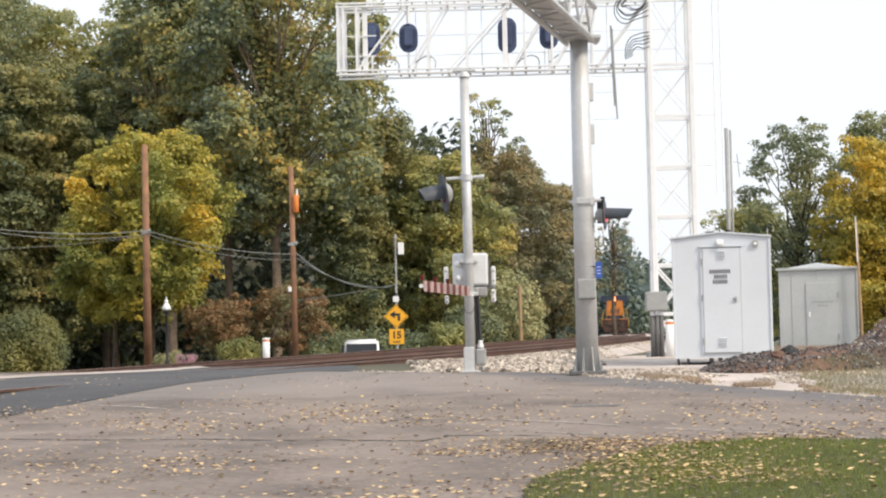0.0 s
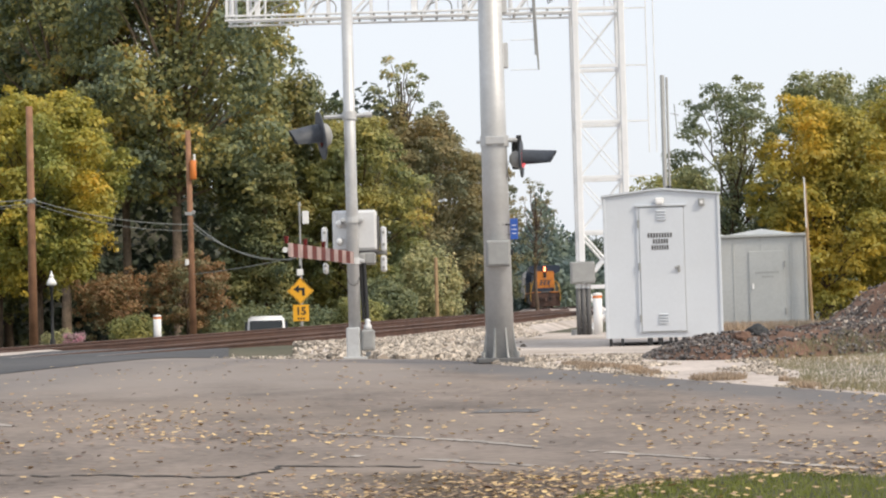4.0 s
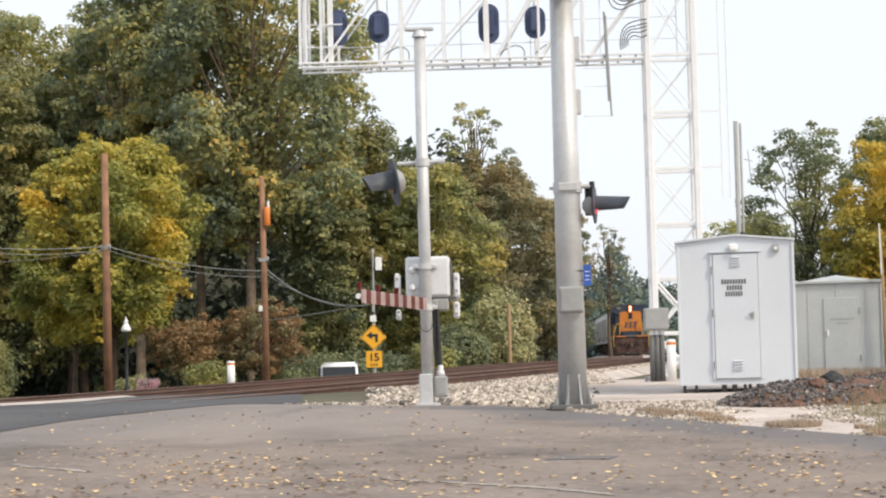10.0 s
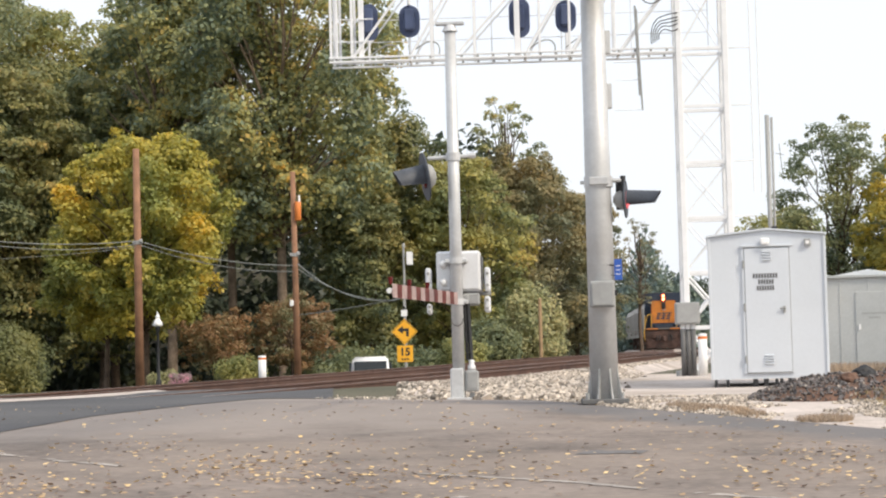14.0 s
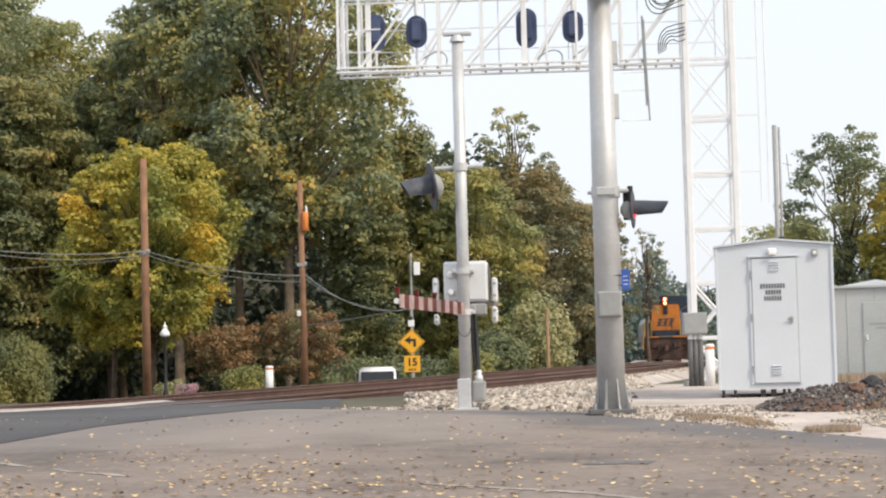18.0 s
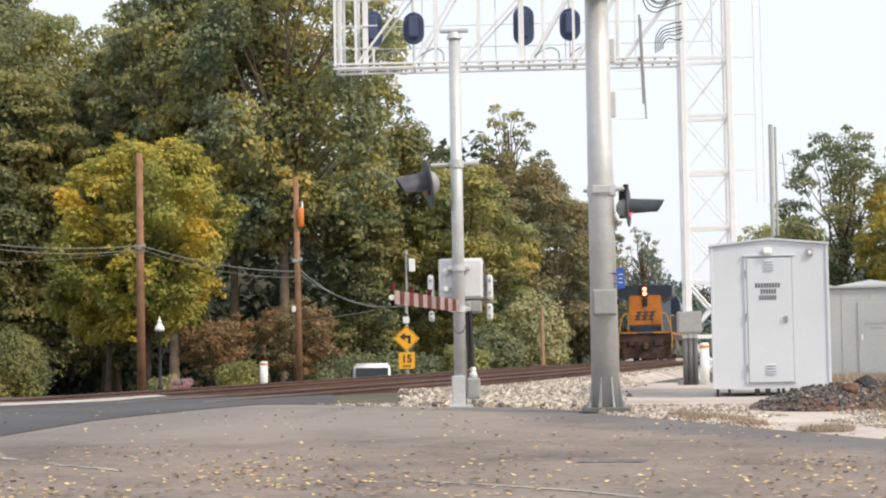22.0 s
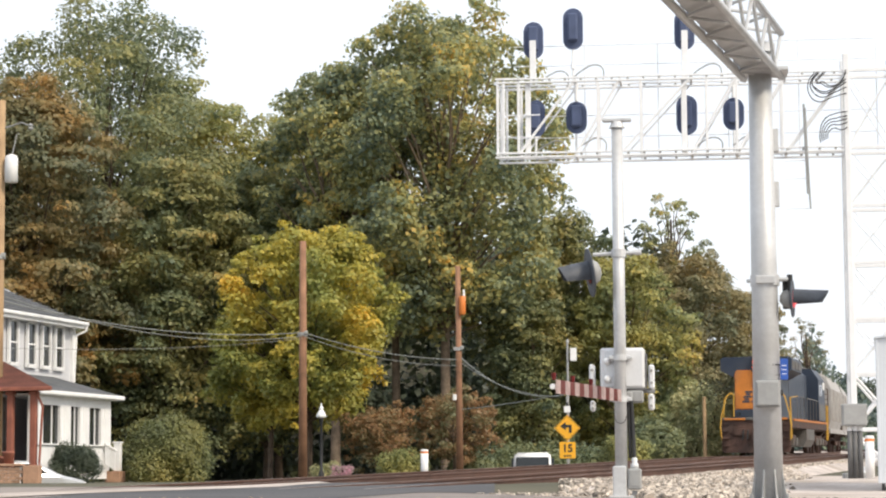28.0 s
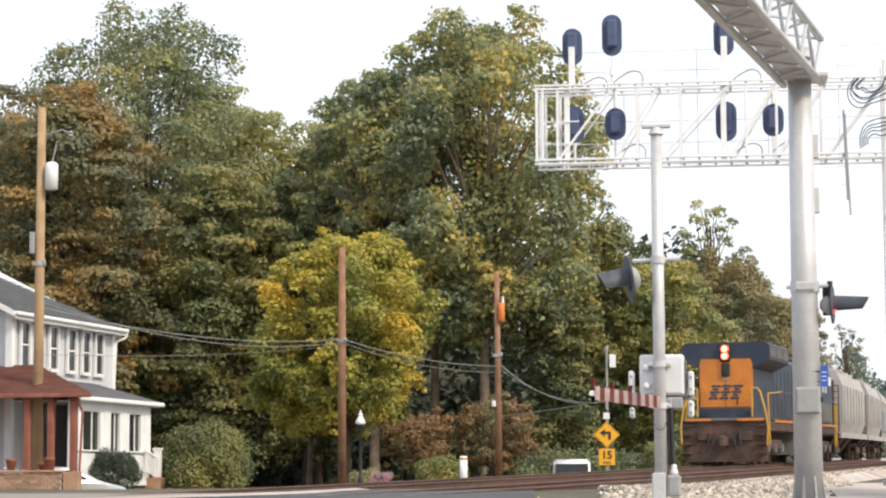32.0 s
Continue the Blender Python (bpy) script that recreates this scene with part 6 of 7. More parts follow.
tree(-0.4, 129, 12.8, 8.6, 0.6, L_BROWN, 42000, 0.2, "brown-green tree thinning at the top", seed=14, lobes=44, clump=0.2, core=0.5, up=0.8)
tree(-1.3, 131, 16.4, 4.4, 8.5, L_SYC, 6500, 0.14, "sparse tree with a nearly bare top", seed=15, lobes=34, shell=0.2, clump=0.16, core=0.1)
tree(7.2, 150, 9.4, 2.8, 3.4, L_BROWN, 1700, 0.13, "thin half-bare tree beside the railway", seed=27, lobes=24, shell=0.2, clump=0.2, core=0.15)
tree(3.0, 156, 12.5, 8.0, 0.5, L_BROWN, 32000, 0.21, "brown-green tree beside the railway", seed=17, clump=0.22, up=0.8)
tree(12.4, 91, 10.4, 5.8, 0.8, L_GREEN, 21000, 0.13, "dark green tree with a ragged open crown behind the huts", seed=18, clump=0.2, shell=0.3, lobes=40, flat=(0.35, 0.55), core=0.3)
tree(15.5, 88, 9.2, 6.4, 0.4, L_GOLD, 38000, 0.15, "golden-green tree behind the huts", seed=19, lobes=40, clump=0.2, core=0.5, up=0.78)
tree(19.4, 90, 9.6, 7.2, 0.4, L_GOLD, 38000, 0.16, "golden-green tree behind the huts", seed=20, lobes=40, clump=0.2, core=0.5, up=0.78)
tree(18.8, 108, 12.6, 6.5, 1.0, L_GREEN, 22000, 0.19, G, seed=21, lobes=40, clump=0.2)
tree(23.8, 122, 13.6, 7.0, 1.0, L_GREEN, 20000, 0.21, G, seed=22, lobes=40, clump=0.2)
tree(26.0, 95, 10.0, 8.0, 0.6, L_OLIVE, 32000, 0.19, "olive-green tree behind the dirt heap", seed=23)
tree(11.2, 100, 7.0, 5.6, 0.3, L_OLIVE, 22000, 0.16, "low olive tree behind the relay hut", seed=24)


def conifer(x, y, h, w):
    random.seed(31)
    t = thing("conifer", pose(x, y, ground_z(x, y)), "dark blue-green spruce beside the railway", "tree")
    part("trunk", tube(B(), (0, 0, 0), (0, 0, h), 0.3, 0.04, 8), M_BARK, t)
    blobs = []
    for i in range(30):
        k = i / 29
        z = 1.5 + (h - 1.8) * k
        r = w / 2 * (1 - k) + 0.25
        for j in range(5):
            a = j * 1.257 + i * 0.7
            blobs.append(((r * 0.6 * math.cos(a), r * 0.6 * math.sin(a), z - 0.2 * r), (r * 0.5 + 0.1, r * 0.5 + 0.1, 0.4)))
    crown_mesh("crown", blobs, 5000, 0.6, L_CONIFER, t, 0.6, 0.3)


conifer(14.3, 282, 15.5, 15.0)
conifer(19.5, 290, 11.0, 11.0)
conifer(25.5, 295, 8.0, 9.0)


def bush(x, y, w, d, h, leaf, count, size, label, name="bush", seed=1, round_=False, sink=0.03):
    random.seed(seed)
    t = thing(name, pose(x, y, ground_z(x, y) - sink), label, "bush", "bushes")
    blobs = [((0, 0, h * 0.45), (w * 0.42, d * 0.42, h * 0.45))]
    for i in range(16):
        a, k = random.uniform(0, 6.28), random.random()
        z = h * (0.15 + 0.65 * k)
        q = math.sqrt(max(0.1, 1 - (k * 0.95) ** 2)) if round_ else random.uniform(0.6, 1)
        br = 0.17 * w * random.uniform(0.7, 1.2)
        blobs.append(((w * 0.36 * q * math.cos(a), d * 0.36 * q * math.sin(a), z), (br, br, br * 0.9)))
    for i in range(7):
        a = random.uniform(0, 6.28)
        part("stem", limb(B(), (0.1 * math.cos(a), 0.1 * math.sin(a), 0), (w * 0.3 * math.cos(a), d * 0.3 * math.sin(a), h * 0.7), 0.04, 0.012, 0.1, 5), M_BARK, t)
    crown_mesh("foliage", blobs, count, size, leaf, t, 0.2, 0.5)
    return t


bush(-19.2, 80.5, 4.2, 2.8, 2.65, L_HEDGE, 24000, 0.1, "large rounded green bush beside the house", seed=1, round_=True, sink=0.28)
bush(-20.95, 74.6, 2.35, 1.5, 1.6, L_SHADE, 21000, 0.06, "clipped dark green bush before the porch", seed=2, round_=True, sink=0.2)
tree(-13.7, 97.5, 3.4, 4.2, 0.5, L_RED, 9000, 0.13, "orange-brown shrub tree under the sycamores", seed=53, lobes=20, clump=0.27, shell=0.15, core=0.25, flat=(0.4, 0.7), low=0.8, flutter=0.6)
tree(-10.5, 98, 4.2, 3.8, 0.6, L_RED, 9500, 0.13, "orange-brown shrub tree under the sycamores", seed=57, lobes=20, clump=0.27, shell=0.15, core=0.25, flat=(0.4, 0.7), low=0.8, flutter=0.6)
bush(-12.3, 94.5, 2.6, 1.6, 1.3, L_OLIVE, 5500, 0.11, "low green bush under the trees", seed=5)
bush(-10.0, 99.5, 2.5, 2.0, 1.9, L_GREEN, 5500, 0.14, "low green bush under the trees", seed=6)
bush(-3.0, 97, 2.6, 1.8, 1.6, L_OLIVE, 5500, 0.12, "low green bush beside the railway", seed=7)
bush(-1.6, 100, 2.4, 1.8, 2.2, L_GREEN, 5500, 0.14, "low green bush beside the railway", seed=8)
bush(0.1, 108, 3.4, 2.6, 4.6, L_PALE, 9900, 0.14, "pale flowering shrub beside the railway", seed=9)
bush(-2.2, 108, 3.0, 2.6, 3.0, L_GREEN, 6600, 0.15, "dark green shrub beside the railway", seed=10)
bush(-22.6, 64.5, 0.9, 0.9, 1.5, L_OLIVE, 3300, 0.06, "leafy shrub beside the garden wall", seed=11)
bush(-15.6, 94.5, 1.6, 1.2, 0.9, L_PALE, 2640, 0.08, "low garden flowers under the maple", seed=12)

# understorey and far woods close the view behind the trees; woods darkened for shade
blobs, low = [], []
random.seed(77)
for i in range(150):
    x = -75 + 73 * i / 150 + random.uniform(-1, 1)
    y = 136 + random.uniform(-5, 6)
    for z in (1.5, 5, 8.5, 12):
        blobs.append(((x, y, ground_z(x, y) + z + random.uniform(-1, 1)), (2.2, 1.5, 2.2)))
for i in range(60):
    x = -30 + 29 * i / 60 + random.uniform(-0.6, 0.6)
    y = 107 + random.uniform(-2, 2)
    if not -24 < x < -10:
        low.append(((x, y, ground_z(x, y) + random.uniform(0.2, 1.2)), (1.2, 1.0, 0.9)))
for i in range(90):
    x = 17 + 67 * i / 90
    y = 122 + random.uniform(-4, 4)
    for z in (1.5, 4.5):
        blobs.append(((x, y, ground_z(x, y) + z + random.uniform(-1, 1)), (2.2, 1.5, 2.0)))
for i in range(46):
    x, y = 4 + random.uniform(0, 34), 298 + random.uniform(0, 14)
    for z in (2, 5, 8):
        blobs.append(((x, y, ground_z(x, y) + z), (2.8, 2.8, 2.6)))
for i in range(30):
    y = 150 + 4.5 * i
    for z in (1, 3.5, 6):
        blobs.append(((track_x(y) - 8 - random.uniform(0, 3), y, ground_z(track_x(y) - 8, y) + z), (2.4, 2.4, 2.2)))
tagged(crown_mesh("far_woods", blobs, 120000, 0.5, L_SHADE, None, 0.2, 0.3), "green woods closing the view, coloured dark for shade", "woods", kind="stuff")
tagged(crown_mesh("undergrowth", low, 16000, 0.16, L_GREEN, None, 0.2, 0.3), "low green undergrowth beside the railway", "undergrowth", kind="stuff")
t = thing("old_post", pose(0.35, 104.5, ground_z(0.35, 104.5)), "weathered wooden post standing by a shrub", "post")
part("shaft", tube(B(), (0, 0, 0), (0, 0, 3.1), 0.09, 0.08, 8), M_WOODPALE, t)
bush(-14.15, 90.0, 1.0, 0.8, 0.75, L_PINK, 2640, 0.05, "small pink flowering garden shrub", seed=51)


# ---- grass, fallen leaves, markings ----
def blades(name, places, hmin, hmax, w, mat, label):
    k = len(places)
    p = np.array(places)
    a = RNG.random(k) * 6.283
    lean = RNG.normal(size=(k, 2)) * 0.35
    h = RNG.uniform(hmin, hmax, k)
    tipv = np.c_[lean * h[:, None], h]
    sidev = np.c_[np.cos(a), np.sin(a), np.zeros(k)] * w
    tri = np.stack([p - sidev, p + sidev, p + tipv], 1)
    return tagged(quads_mesh(name, tri, mat, None, 3), label, "grass", kind="stuff")


def in_grass(x, y):
    edge = [(-0.24, 9.2), (0.08, 10.1), (0.86, 12.0), (1.72, 12.6), (2.89, 12.1), (4.5, 11.0), (9, 8)]
    if x < -0.6 or x > 8.9 or x < -0.24 - (9.2 - max(y, -6)) * 0.02 - 0.12 * noise.noise(Vector((0.4, y * 1.4, 6))) - 0.1 * noise.noise(Vector((x * 7, y * 7, 6))):
        return False
    for (xa, ya), (xb, yb) in zip(edge, edge[1:]):
        if x <= xb:
            return y < ya + (yb - ya) * (x - xa) / (xb - xa) + 0.15 * noise.noise(Vector((x * 3, y * 3, 0)))
    return False


places = []
random.seed(3)
while len(places) < 90000:
    x, y = random.uniform(-0.6, 4.6), random.uniform(4.5, 13.6)
    if in_grass(x, y) and (x > 0.6 or random.random() < 0.6):
        places.append((x, y, ground_z(x, y) + 0.012))
tagged(sheet("lawn_soil", [-0.6 + 0.04 * i for i in range(170)], [5 + 0.05 * i for i in range(176)], 0.022, M_TURF, inside=in_grass), "dark soil under short turf", "lawn", kind="structure")
blades("lawn", places, 0.018, 0.05, 0.004, L_GRASS, "short green lawn with fallen leaves")
places = []
while len(places) < 52000:
    x, y = random.uniform(2.8, 7.5), random.uniform(16.0, 26.2)
    soft = 0.35 * noise.noise(Vector((x * 1.6, y * 0.8, 2)))
    if y > edge_y(x) + 0.35 + soft and x > 3.05 + 0.1 * (y - 19) + soft and random.random() < 0.55 + soft and mound_h(x, y) < 0.22 + 0.5 * soft:
        places.append((x, y, ground_z(x, y) + max(0, mound_h(x, y) - 0.01)))
blades("verge_grass", places, 0.025, 0.075, 0.006, L_VERGE, "low olive verge grass before the dirt heap")
places = []
while len(places) < 5000:
    x = random.uniform(1.4, 3.6)
    y = edge_y(x) + random.uniform(0.15, 1.3)
    if noise.noise(Vector((x * 2.2, y * 1.3, 5))) > 0.12:
        places.append((x, y, ground_z(x, y) + 0.012))
blades("edge_tufts", places, 0.02, 0.07, 0.006, L_DRYGRASS, "dry tufts growing through the apron's edge")
places = []
while len(places) < 9000:
    x, y = random.uniform(6.6, 10.5), random.uniform(54.5, 57.8)
    places.append((x, y, ground_z(x, y)))
blades("hut_grass", places, 0.06, 0.3, 0.012, L_DRYGRASS, "dry straw-coloured grass before the hut")


def fallen(count, area, size, density):
    out = []
    while len(out) < count:
        x, y = random.uniform(area[0], area[1]), random.uniform(area[2], area[3])
        if y > edge_y(x) + 0.3 or random.random() > density(x, y) * (1 - 0.85 * smooth01(17, 21, y)):
            continue
        s = size * random.uniform(0.5, 1.25)
        a = random.random() * 6.283
        z = ground_z(x, y) + (0.045 if in_grass(x, y) else 0.034 if x < -3.5 else 0.018)
        u, w = Vector((math.cos(a), math.sin(a), random.uniform(-0.1, 0.3))) * s, Vector((-math.sin(a), math.cos(a), random.uniform(-0.15, 0.35))) * s * 0.7
        c = Vector((x, y, z + 0.2 * s))
        out.append([c - u, c + w - u * 0.2, c + u, c - w - u * 0.2])
    return out


random.seed(21)
pts = fallen(9500, (-7, 7, 6, 27), 0.027, lambda x, y: 0.12 + 0.88 * max(0, noise.noise(Vector((x * 0.7, y * 0.4, 4))) + 0.15))
pts += fallen(1300, (-1.2, 2.6, 9.0, 14.0), 0.023, lambda x, y: math.exp(-((y - (12.45 + 0.15 * x - (0.4 if x < 0 else 0))) / 0.5) ** 2))
pts += fallen(1700, (-1.3, 2.0, 8.5, 13.3), 0.02, lambda x, y: max(0.0, 1 - abs(x - 0.1 + 0.35 * (y - 12.6)) / 1.3))
pts += fallen(300, (-0.6, 1.6, 8.5, 12.5), 0.02, lambda x, y: math.exp(-((x - 0.2 - (y - 10.5) * 0.4) / 0.5) ** 2))
tagged(quads_mesh("fallen_leaves", np.array([[tuple(v) for v in q] for q in pts]), M_LEAFYELLOW), "yellow and tan leaves fallen on the lot", "leaf litter", kind="stuff")


def mark(points, w, gaps, mat, name, label, wobble=0.0, lift=0.0165, category="road marking"):
    """A worn strip along points on the asphalt; gaps: how much of it is missing."""
    verts, faces, k, run = [], [], 0, False
    for (xa, ya), (xb, yb) in zip(points, points[1:]):
        a, d = Vector((xa, ya)), Vector((xb - xa, yb - ya))
        n = Vector((-d.y, d.x)).normalized()
        steps = max(2, int(d.length / 0.05))
        for i in range(steps):
            p = a + d * (i / steps)
            p = p + n * wobble * (noise.noise(Vector((p.x * 1.7, p.y * 1.7, 0))) + 0.6 * noise.noise(Vector((p.x * 6, p.y * 6, 7))) + 0.35 * noise.noise(Vector((p.x * 21, p.y * 21, 3))))
            ww = max(0.15, 1 + 0.7 * noise.noise(Vector((p.x * 5, p.y * 5, 5))) + 0.5 * noise.noise(Vector((p.x * 19, p.y * 19, 8)))) * w
            for s in (-0.5, 0.5):
                q = p + n * ww * s
                verts.append((q.x, q.y, ground_z(q.x, q.y) + lift))
            if k and noise.noise(Vector((p.x * 1.5, p.y * 1.5, 9))) + 0.5 * noise.noise(Vector((p.x * 9, p.y * 9, 4))) > gaps:
                faces.append((2 * k - 2, 2 * k - 1, 2 * k + 1, 2 * k))
            k += 1
    return tagged(soup(name, verts, faces, mat), label, category, kind="structure")


mark([(-0.9, 16.3), (0.0, 15.5), (0.33, 15.1), (0.9, 14.35), (1.5, 13.75), (2.46, 12.74), (4.6, 10.9)], 0.085, -0.42, M_LINE, "edge_line", "worn white line on the asphalt", 0.04)
mark([(-0.53, 14.4), (-0.04, 14.04), (0.75, 13.3)], 0.08, -0.05, M_LINE, "faded_line", "faint worn white line on the asphalt", 0.05)
mark([(-5.4, 20.1), (-4.74, 19.54), (-3.92, 18.44), (-3.2, 17.6)], 0.09, -0.1, M_LINE, "short_line", "faint worn white line on the asphalt", 0.04)
mark([(-6.0, 14.8), (-2.75, 13.86), (-1.66, 13.44), (-1.12, 13.2), (-1.0, 13.6), (-0.95, 13.9), (-0.04, 13.5)], 0.045, -0.5, M_CRACK, "long_crack", "tar-dark crack across the asphalt", 0.12, 0.0165, "crack")
mark([(0.35, 17.9), (0.9, 17.75)], 0.32, -0.6, M_LANE, "asphalt_patch", "small dark patch in the asphalt", 0.1, 0.0165, "patch")


# ---- power pylons far off ----
def pylon(x, y, h):
    t = thing("power_pole", pose(x, y, ground_z(x, y)), "distant grey power line pole with crossarms", "power pole", "far power poles")
    part("pole", tube(B(), (0, 0, 0), (0, 0, h), 0.4, 0.25, 8), M_GREYBOX, t)
    for z, w in ((h - 2, 5), (h - 3.6, 3)):
        part("crossarm", box(B(), 0, 0, z, w, 0.3, 0.3), M_GREYBOX, t)


pylon(65.5, 300, 38.5)
pylon(69.5, 318, 39.5)


# ---- the train ----
def locomotive():
    """Front faces local -y; the origin is on the rails at the middle."""
    t = thing("locomotive", pose(0, 0, 0), "grimy orange-nosed blue diesel locomotive on the tracks", "locomotive")
    L = 25.4
    f = -L / 2
    part("frame", box(B(), 0, 0, 1.42, 3.0, L - 1.6, 0.38, 0.03), M_GRIME, t, "dirty underframe")
    bm = B()
    prism(bm, [(-1.5, 0.12), (1.5, 0.12), (1.55, 0.3), (1.55, 1.6), (-1.55, 1.6), (-1.55, 0.3)], 0.18, Matrix.Translation((0, f + 0.5, 0)))
    pilot = part("pilot", bm, M_GRIME, t, "rust-brown snow plough pilot")
    for sx in (-1, 1):
        for i in range(4):
            part("step", box(B(), sx * 1.38, f + 0.42 + 0.05 * i, 0.45 + 0.33 * i, 0.34, 0.3, 0.05), M_GRIME, pilot)
        part("pocket", box(B(), sx * 0.75, f + 0.46, 1.05, 0.5, 0.1, 0.32, 0.02), M_GRIME, pilot)
    bm = B()
    box(bm, 0, f + 0.3, 0.85, 0.3, 0.7, 0.34, 0.05)
    box(bm, 0, f + 0.0, 0.86, 0.22, 0.3, 0.42, 0.06)
    part("coupler", bm, M_GRIME, pilot)
    for sx in (-0.55, -0.35, 0.35, 0.55):
        part("air_hose", tube(B(), (sx, f + 0.4, 1.15), (sx * 1.1, f + 0.34, 0.7), 0.04, 0.04, 6), M_BLACK, pilot)
    part("front_deck", box(B(), 0, f + 0.95, 1.66, 3.05, 1.1, 0.1, 0.01), M_LOCOGREY, t)
    for sx in (-1, 1):
        part("deck_edge", box(B(), sx * 0.95, f + 0.39, 1.64, 0.95, 0.03, 0.09, 0.01), M_LOCOYEL, t, "dirty orange deck edge")
    # narrow hood end with flared radiators behind it
    bm = B()
    prism(bm, [(-0.98, 2.08), (0.98, 2.08), (0.98, 3.7), (0.9, 3.88), (-0.9, 3.88), (-0.98, 3.7)], 0.2, Matrix.Translation((0, f + 0.9, 0)))
    bmesh.ops.bevel(bm, geom=[e for e in bm.edges if abs(e.verts[0].co.y - e.verts[1].co.y) < 0.01 and e.verts[0].co.y < f + 0.95], offset=0.05, segments=2, affect='EDGES')
    nose = part("hood_end", bm, M_LOCOYEL, t, "grimy orange-yellow hood end")
    part("end_skirt", box(B(), 0, f + 0.97, 1.9, 2.04, 0.2, 0.36, 0.02), M_LOCOBLUE, t, "dark blue band under the orange")
    for cx in (-0.4, 0.0, 0.4):
        bm = B()
        for z, w in ((2.44, 0.34), (2.55, 0.2), (2.66, 0.36), (2.77, 0.2), (2.88, 0.36)):
            box(bm, cx + (z - 2.66) * 0.3, f + 0.893, z, w, 0.014, 0.085, 0.004)
        part("emblem", bm, M_LOCOBLUE, nose, "plain dark marking")
    part("door_seam", box(B(), 0.0, f + 0.895, 2.98, 0.02, 0.012, 1.75), M_GRIME, nose)
    part("door_latch", box(B(), 0.42, f + 0.89, 2.3, 0.05, 0.03, 0.2, 0.005), M_GRIME, nose)
    part("white_plate", box(B(), 0.02, f + 0.885, 3.14, 0.26, 0.02, 0.08, 0.005), M_HOPPER, nose, "small pale plate")
    part("number_box", box(box(B(), 0.02, f + 0.86, 3.48, 0.3, 0.1, 0.5, 0.03), 0.02, f + 0.8, 3.4, 0.16, 0.04, 0.16, 0.02), M_BLACK, nose, "black panel under the headlight")
    bm = B()
    prism(bm, [(-0.96, 1.72), (0.96, 1.72), (0.96, 3.52), (1.62, 3.86), (1.62, 4.38), (1.48, 4.48), (-1.48, 4.48), (-1.62, 4.38), (-1.62, 3.86), (-0.96, 3.52)], 5.6, Matrix.Translation((0, f + 1.0, 0)))
    rad = part("radiator_hood", bm, M_LOCOBLUE, t, "dark blue hood with flared radiators")
    for i in range(3):
        for sx in (-1, 1):
            part("radiator_grille", box(B(), sx * 1.625, f + 1.95 + 1.75 * i, 4.12, 0.03, 1.5, 0.36, 0.01), M_LOCOGREY, rad)
    for i in range(2):
        part("roof_fan", tube(B(), (0, f + 2.4 + 2.2 * i, 4.46), (0, f + 2.4 + 2.2 * i, 4.54), 0.75, 0.75, 18), M_LOCOGREY, rad)
    for z in (3.98, 4.24):
        hl = part("headlight", tube(B(), (0, f + 0.72, z), (0, f + 0.8, z), 0.075, 0.075, 16), M_LAMPGLOW, t, "lit amber headlight")
        part("glow_ring", lathe(B(), [(0.14, 0), (0.14, 0.05), (0.09, 0.08)], pose(0, f + 0.82, z, 90), 16), M_GLOWRING, hl, "red ring imitating the headlight's glow")
    part("headlight_case", box(B(), 0, f + 0.92, 4.1, 0.4, 0.2, 0.66, 0.05), M_BLACK, t)
    for sx in (-1, 1):
        part("ditch_light", tube(B(), (sx * 0.8, f + 0.8, 1.88), (sx * 0.8, f + 0.87, 1.88), 0.09, 0.09, 12), M_GLASS, t)
    # long hood
    bm = B()
    prism(bm, [(-0.95, 1.72), (0.95, 1.72), (0.95, 4.05), (0.6, 4.3), (-0.6, 4.3), (-0.95, 4.05)], 11.5, Matrix.Translation((0, f + 6.6, 0)))
    hood = part("long_hood", bm, M_LOCOBLUE, t, "dark blue engine hood")
    for i in range(9):
        for sx in (-1, 1):
            part("hood_door", box(B(), sx * 0.955, f + 7.3 + 1.15 * i, 2.8, 0.03, 0.98, 1.9, 0.01), M_LOCOBLUE, hood)
    bm = B()
    prism(bm, [(-1.52, 1.72), (1.52, 1.72), (1.52, 3.9), (1.15, 4.45), (-1.15, 4.45), (-1.52, 3.9)], 4.4, Matrix.Translation((0, f + 18.1, 0)))
    cab = part("cab", bm, M_LOCOBLUE, t, "dark blue cab")
    for sx in (-1, 1):
        for i in range(2):
            part("cab_window", box(B(), sx * 1.525, f + 18.9 + 1.1 * i, 3.35, 0.03, 0.8, 0.6, 0.01), M_GLASS, cab)
        part("side_emblem", box(B(), sx * 1.525, f + 21.7, 3.62, 0.02, 1.2, 0.4, 0.02), M_WHITE, cab, "plain white marking")
        part("lower_panel", box(B(), sx * 1.53, f + 20.3, 2.2, 0.02, 4.2, 0.8, 0.01), M_LOCOGREY, cab, "dusty grey lower panel")
    bm = B()
    prism(bm, [(-1.2, 1.72), (1.2, 1.72), (1.2, 3.2), (0.9, 3.5), (-0.9, 3.5), (-1.2, 3.2)], 1.6, Matrix.Translation((0, f + 22.5, 0)))
    part("rear_nose", bm, M_LOCOBLUE, t, "dark blue short nose")
    part("exhaust", box(B(), 0, f + 11.5, 4.38, 0.6, 1.2, 0.2, 0.03), M_GRIME, t)
    for i in range(2):
        part("roof_fan", tube(B(), (0, f + 19 + 2 * i, 4.5), (0, f + 19 + 2 * i, 4.58), 0.75, 0.75, 18), M_LOCOGREY, rad)
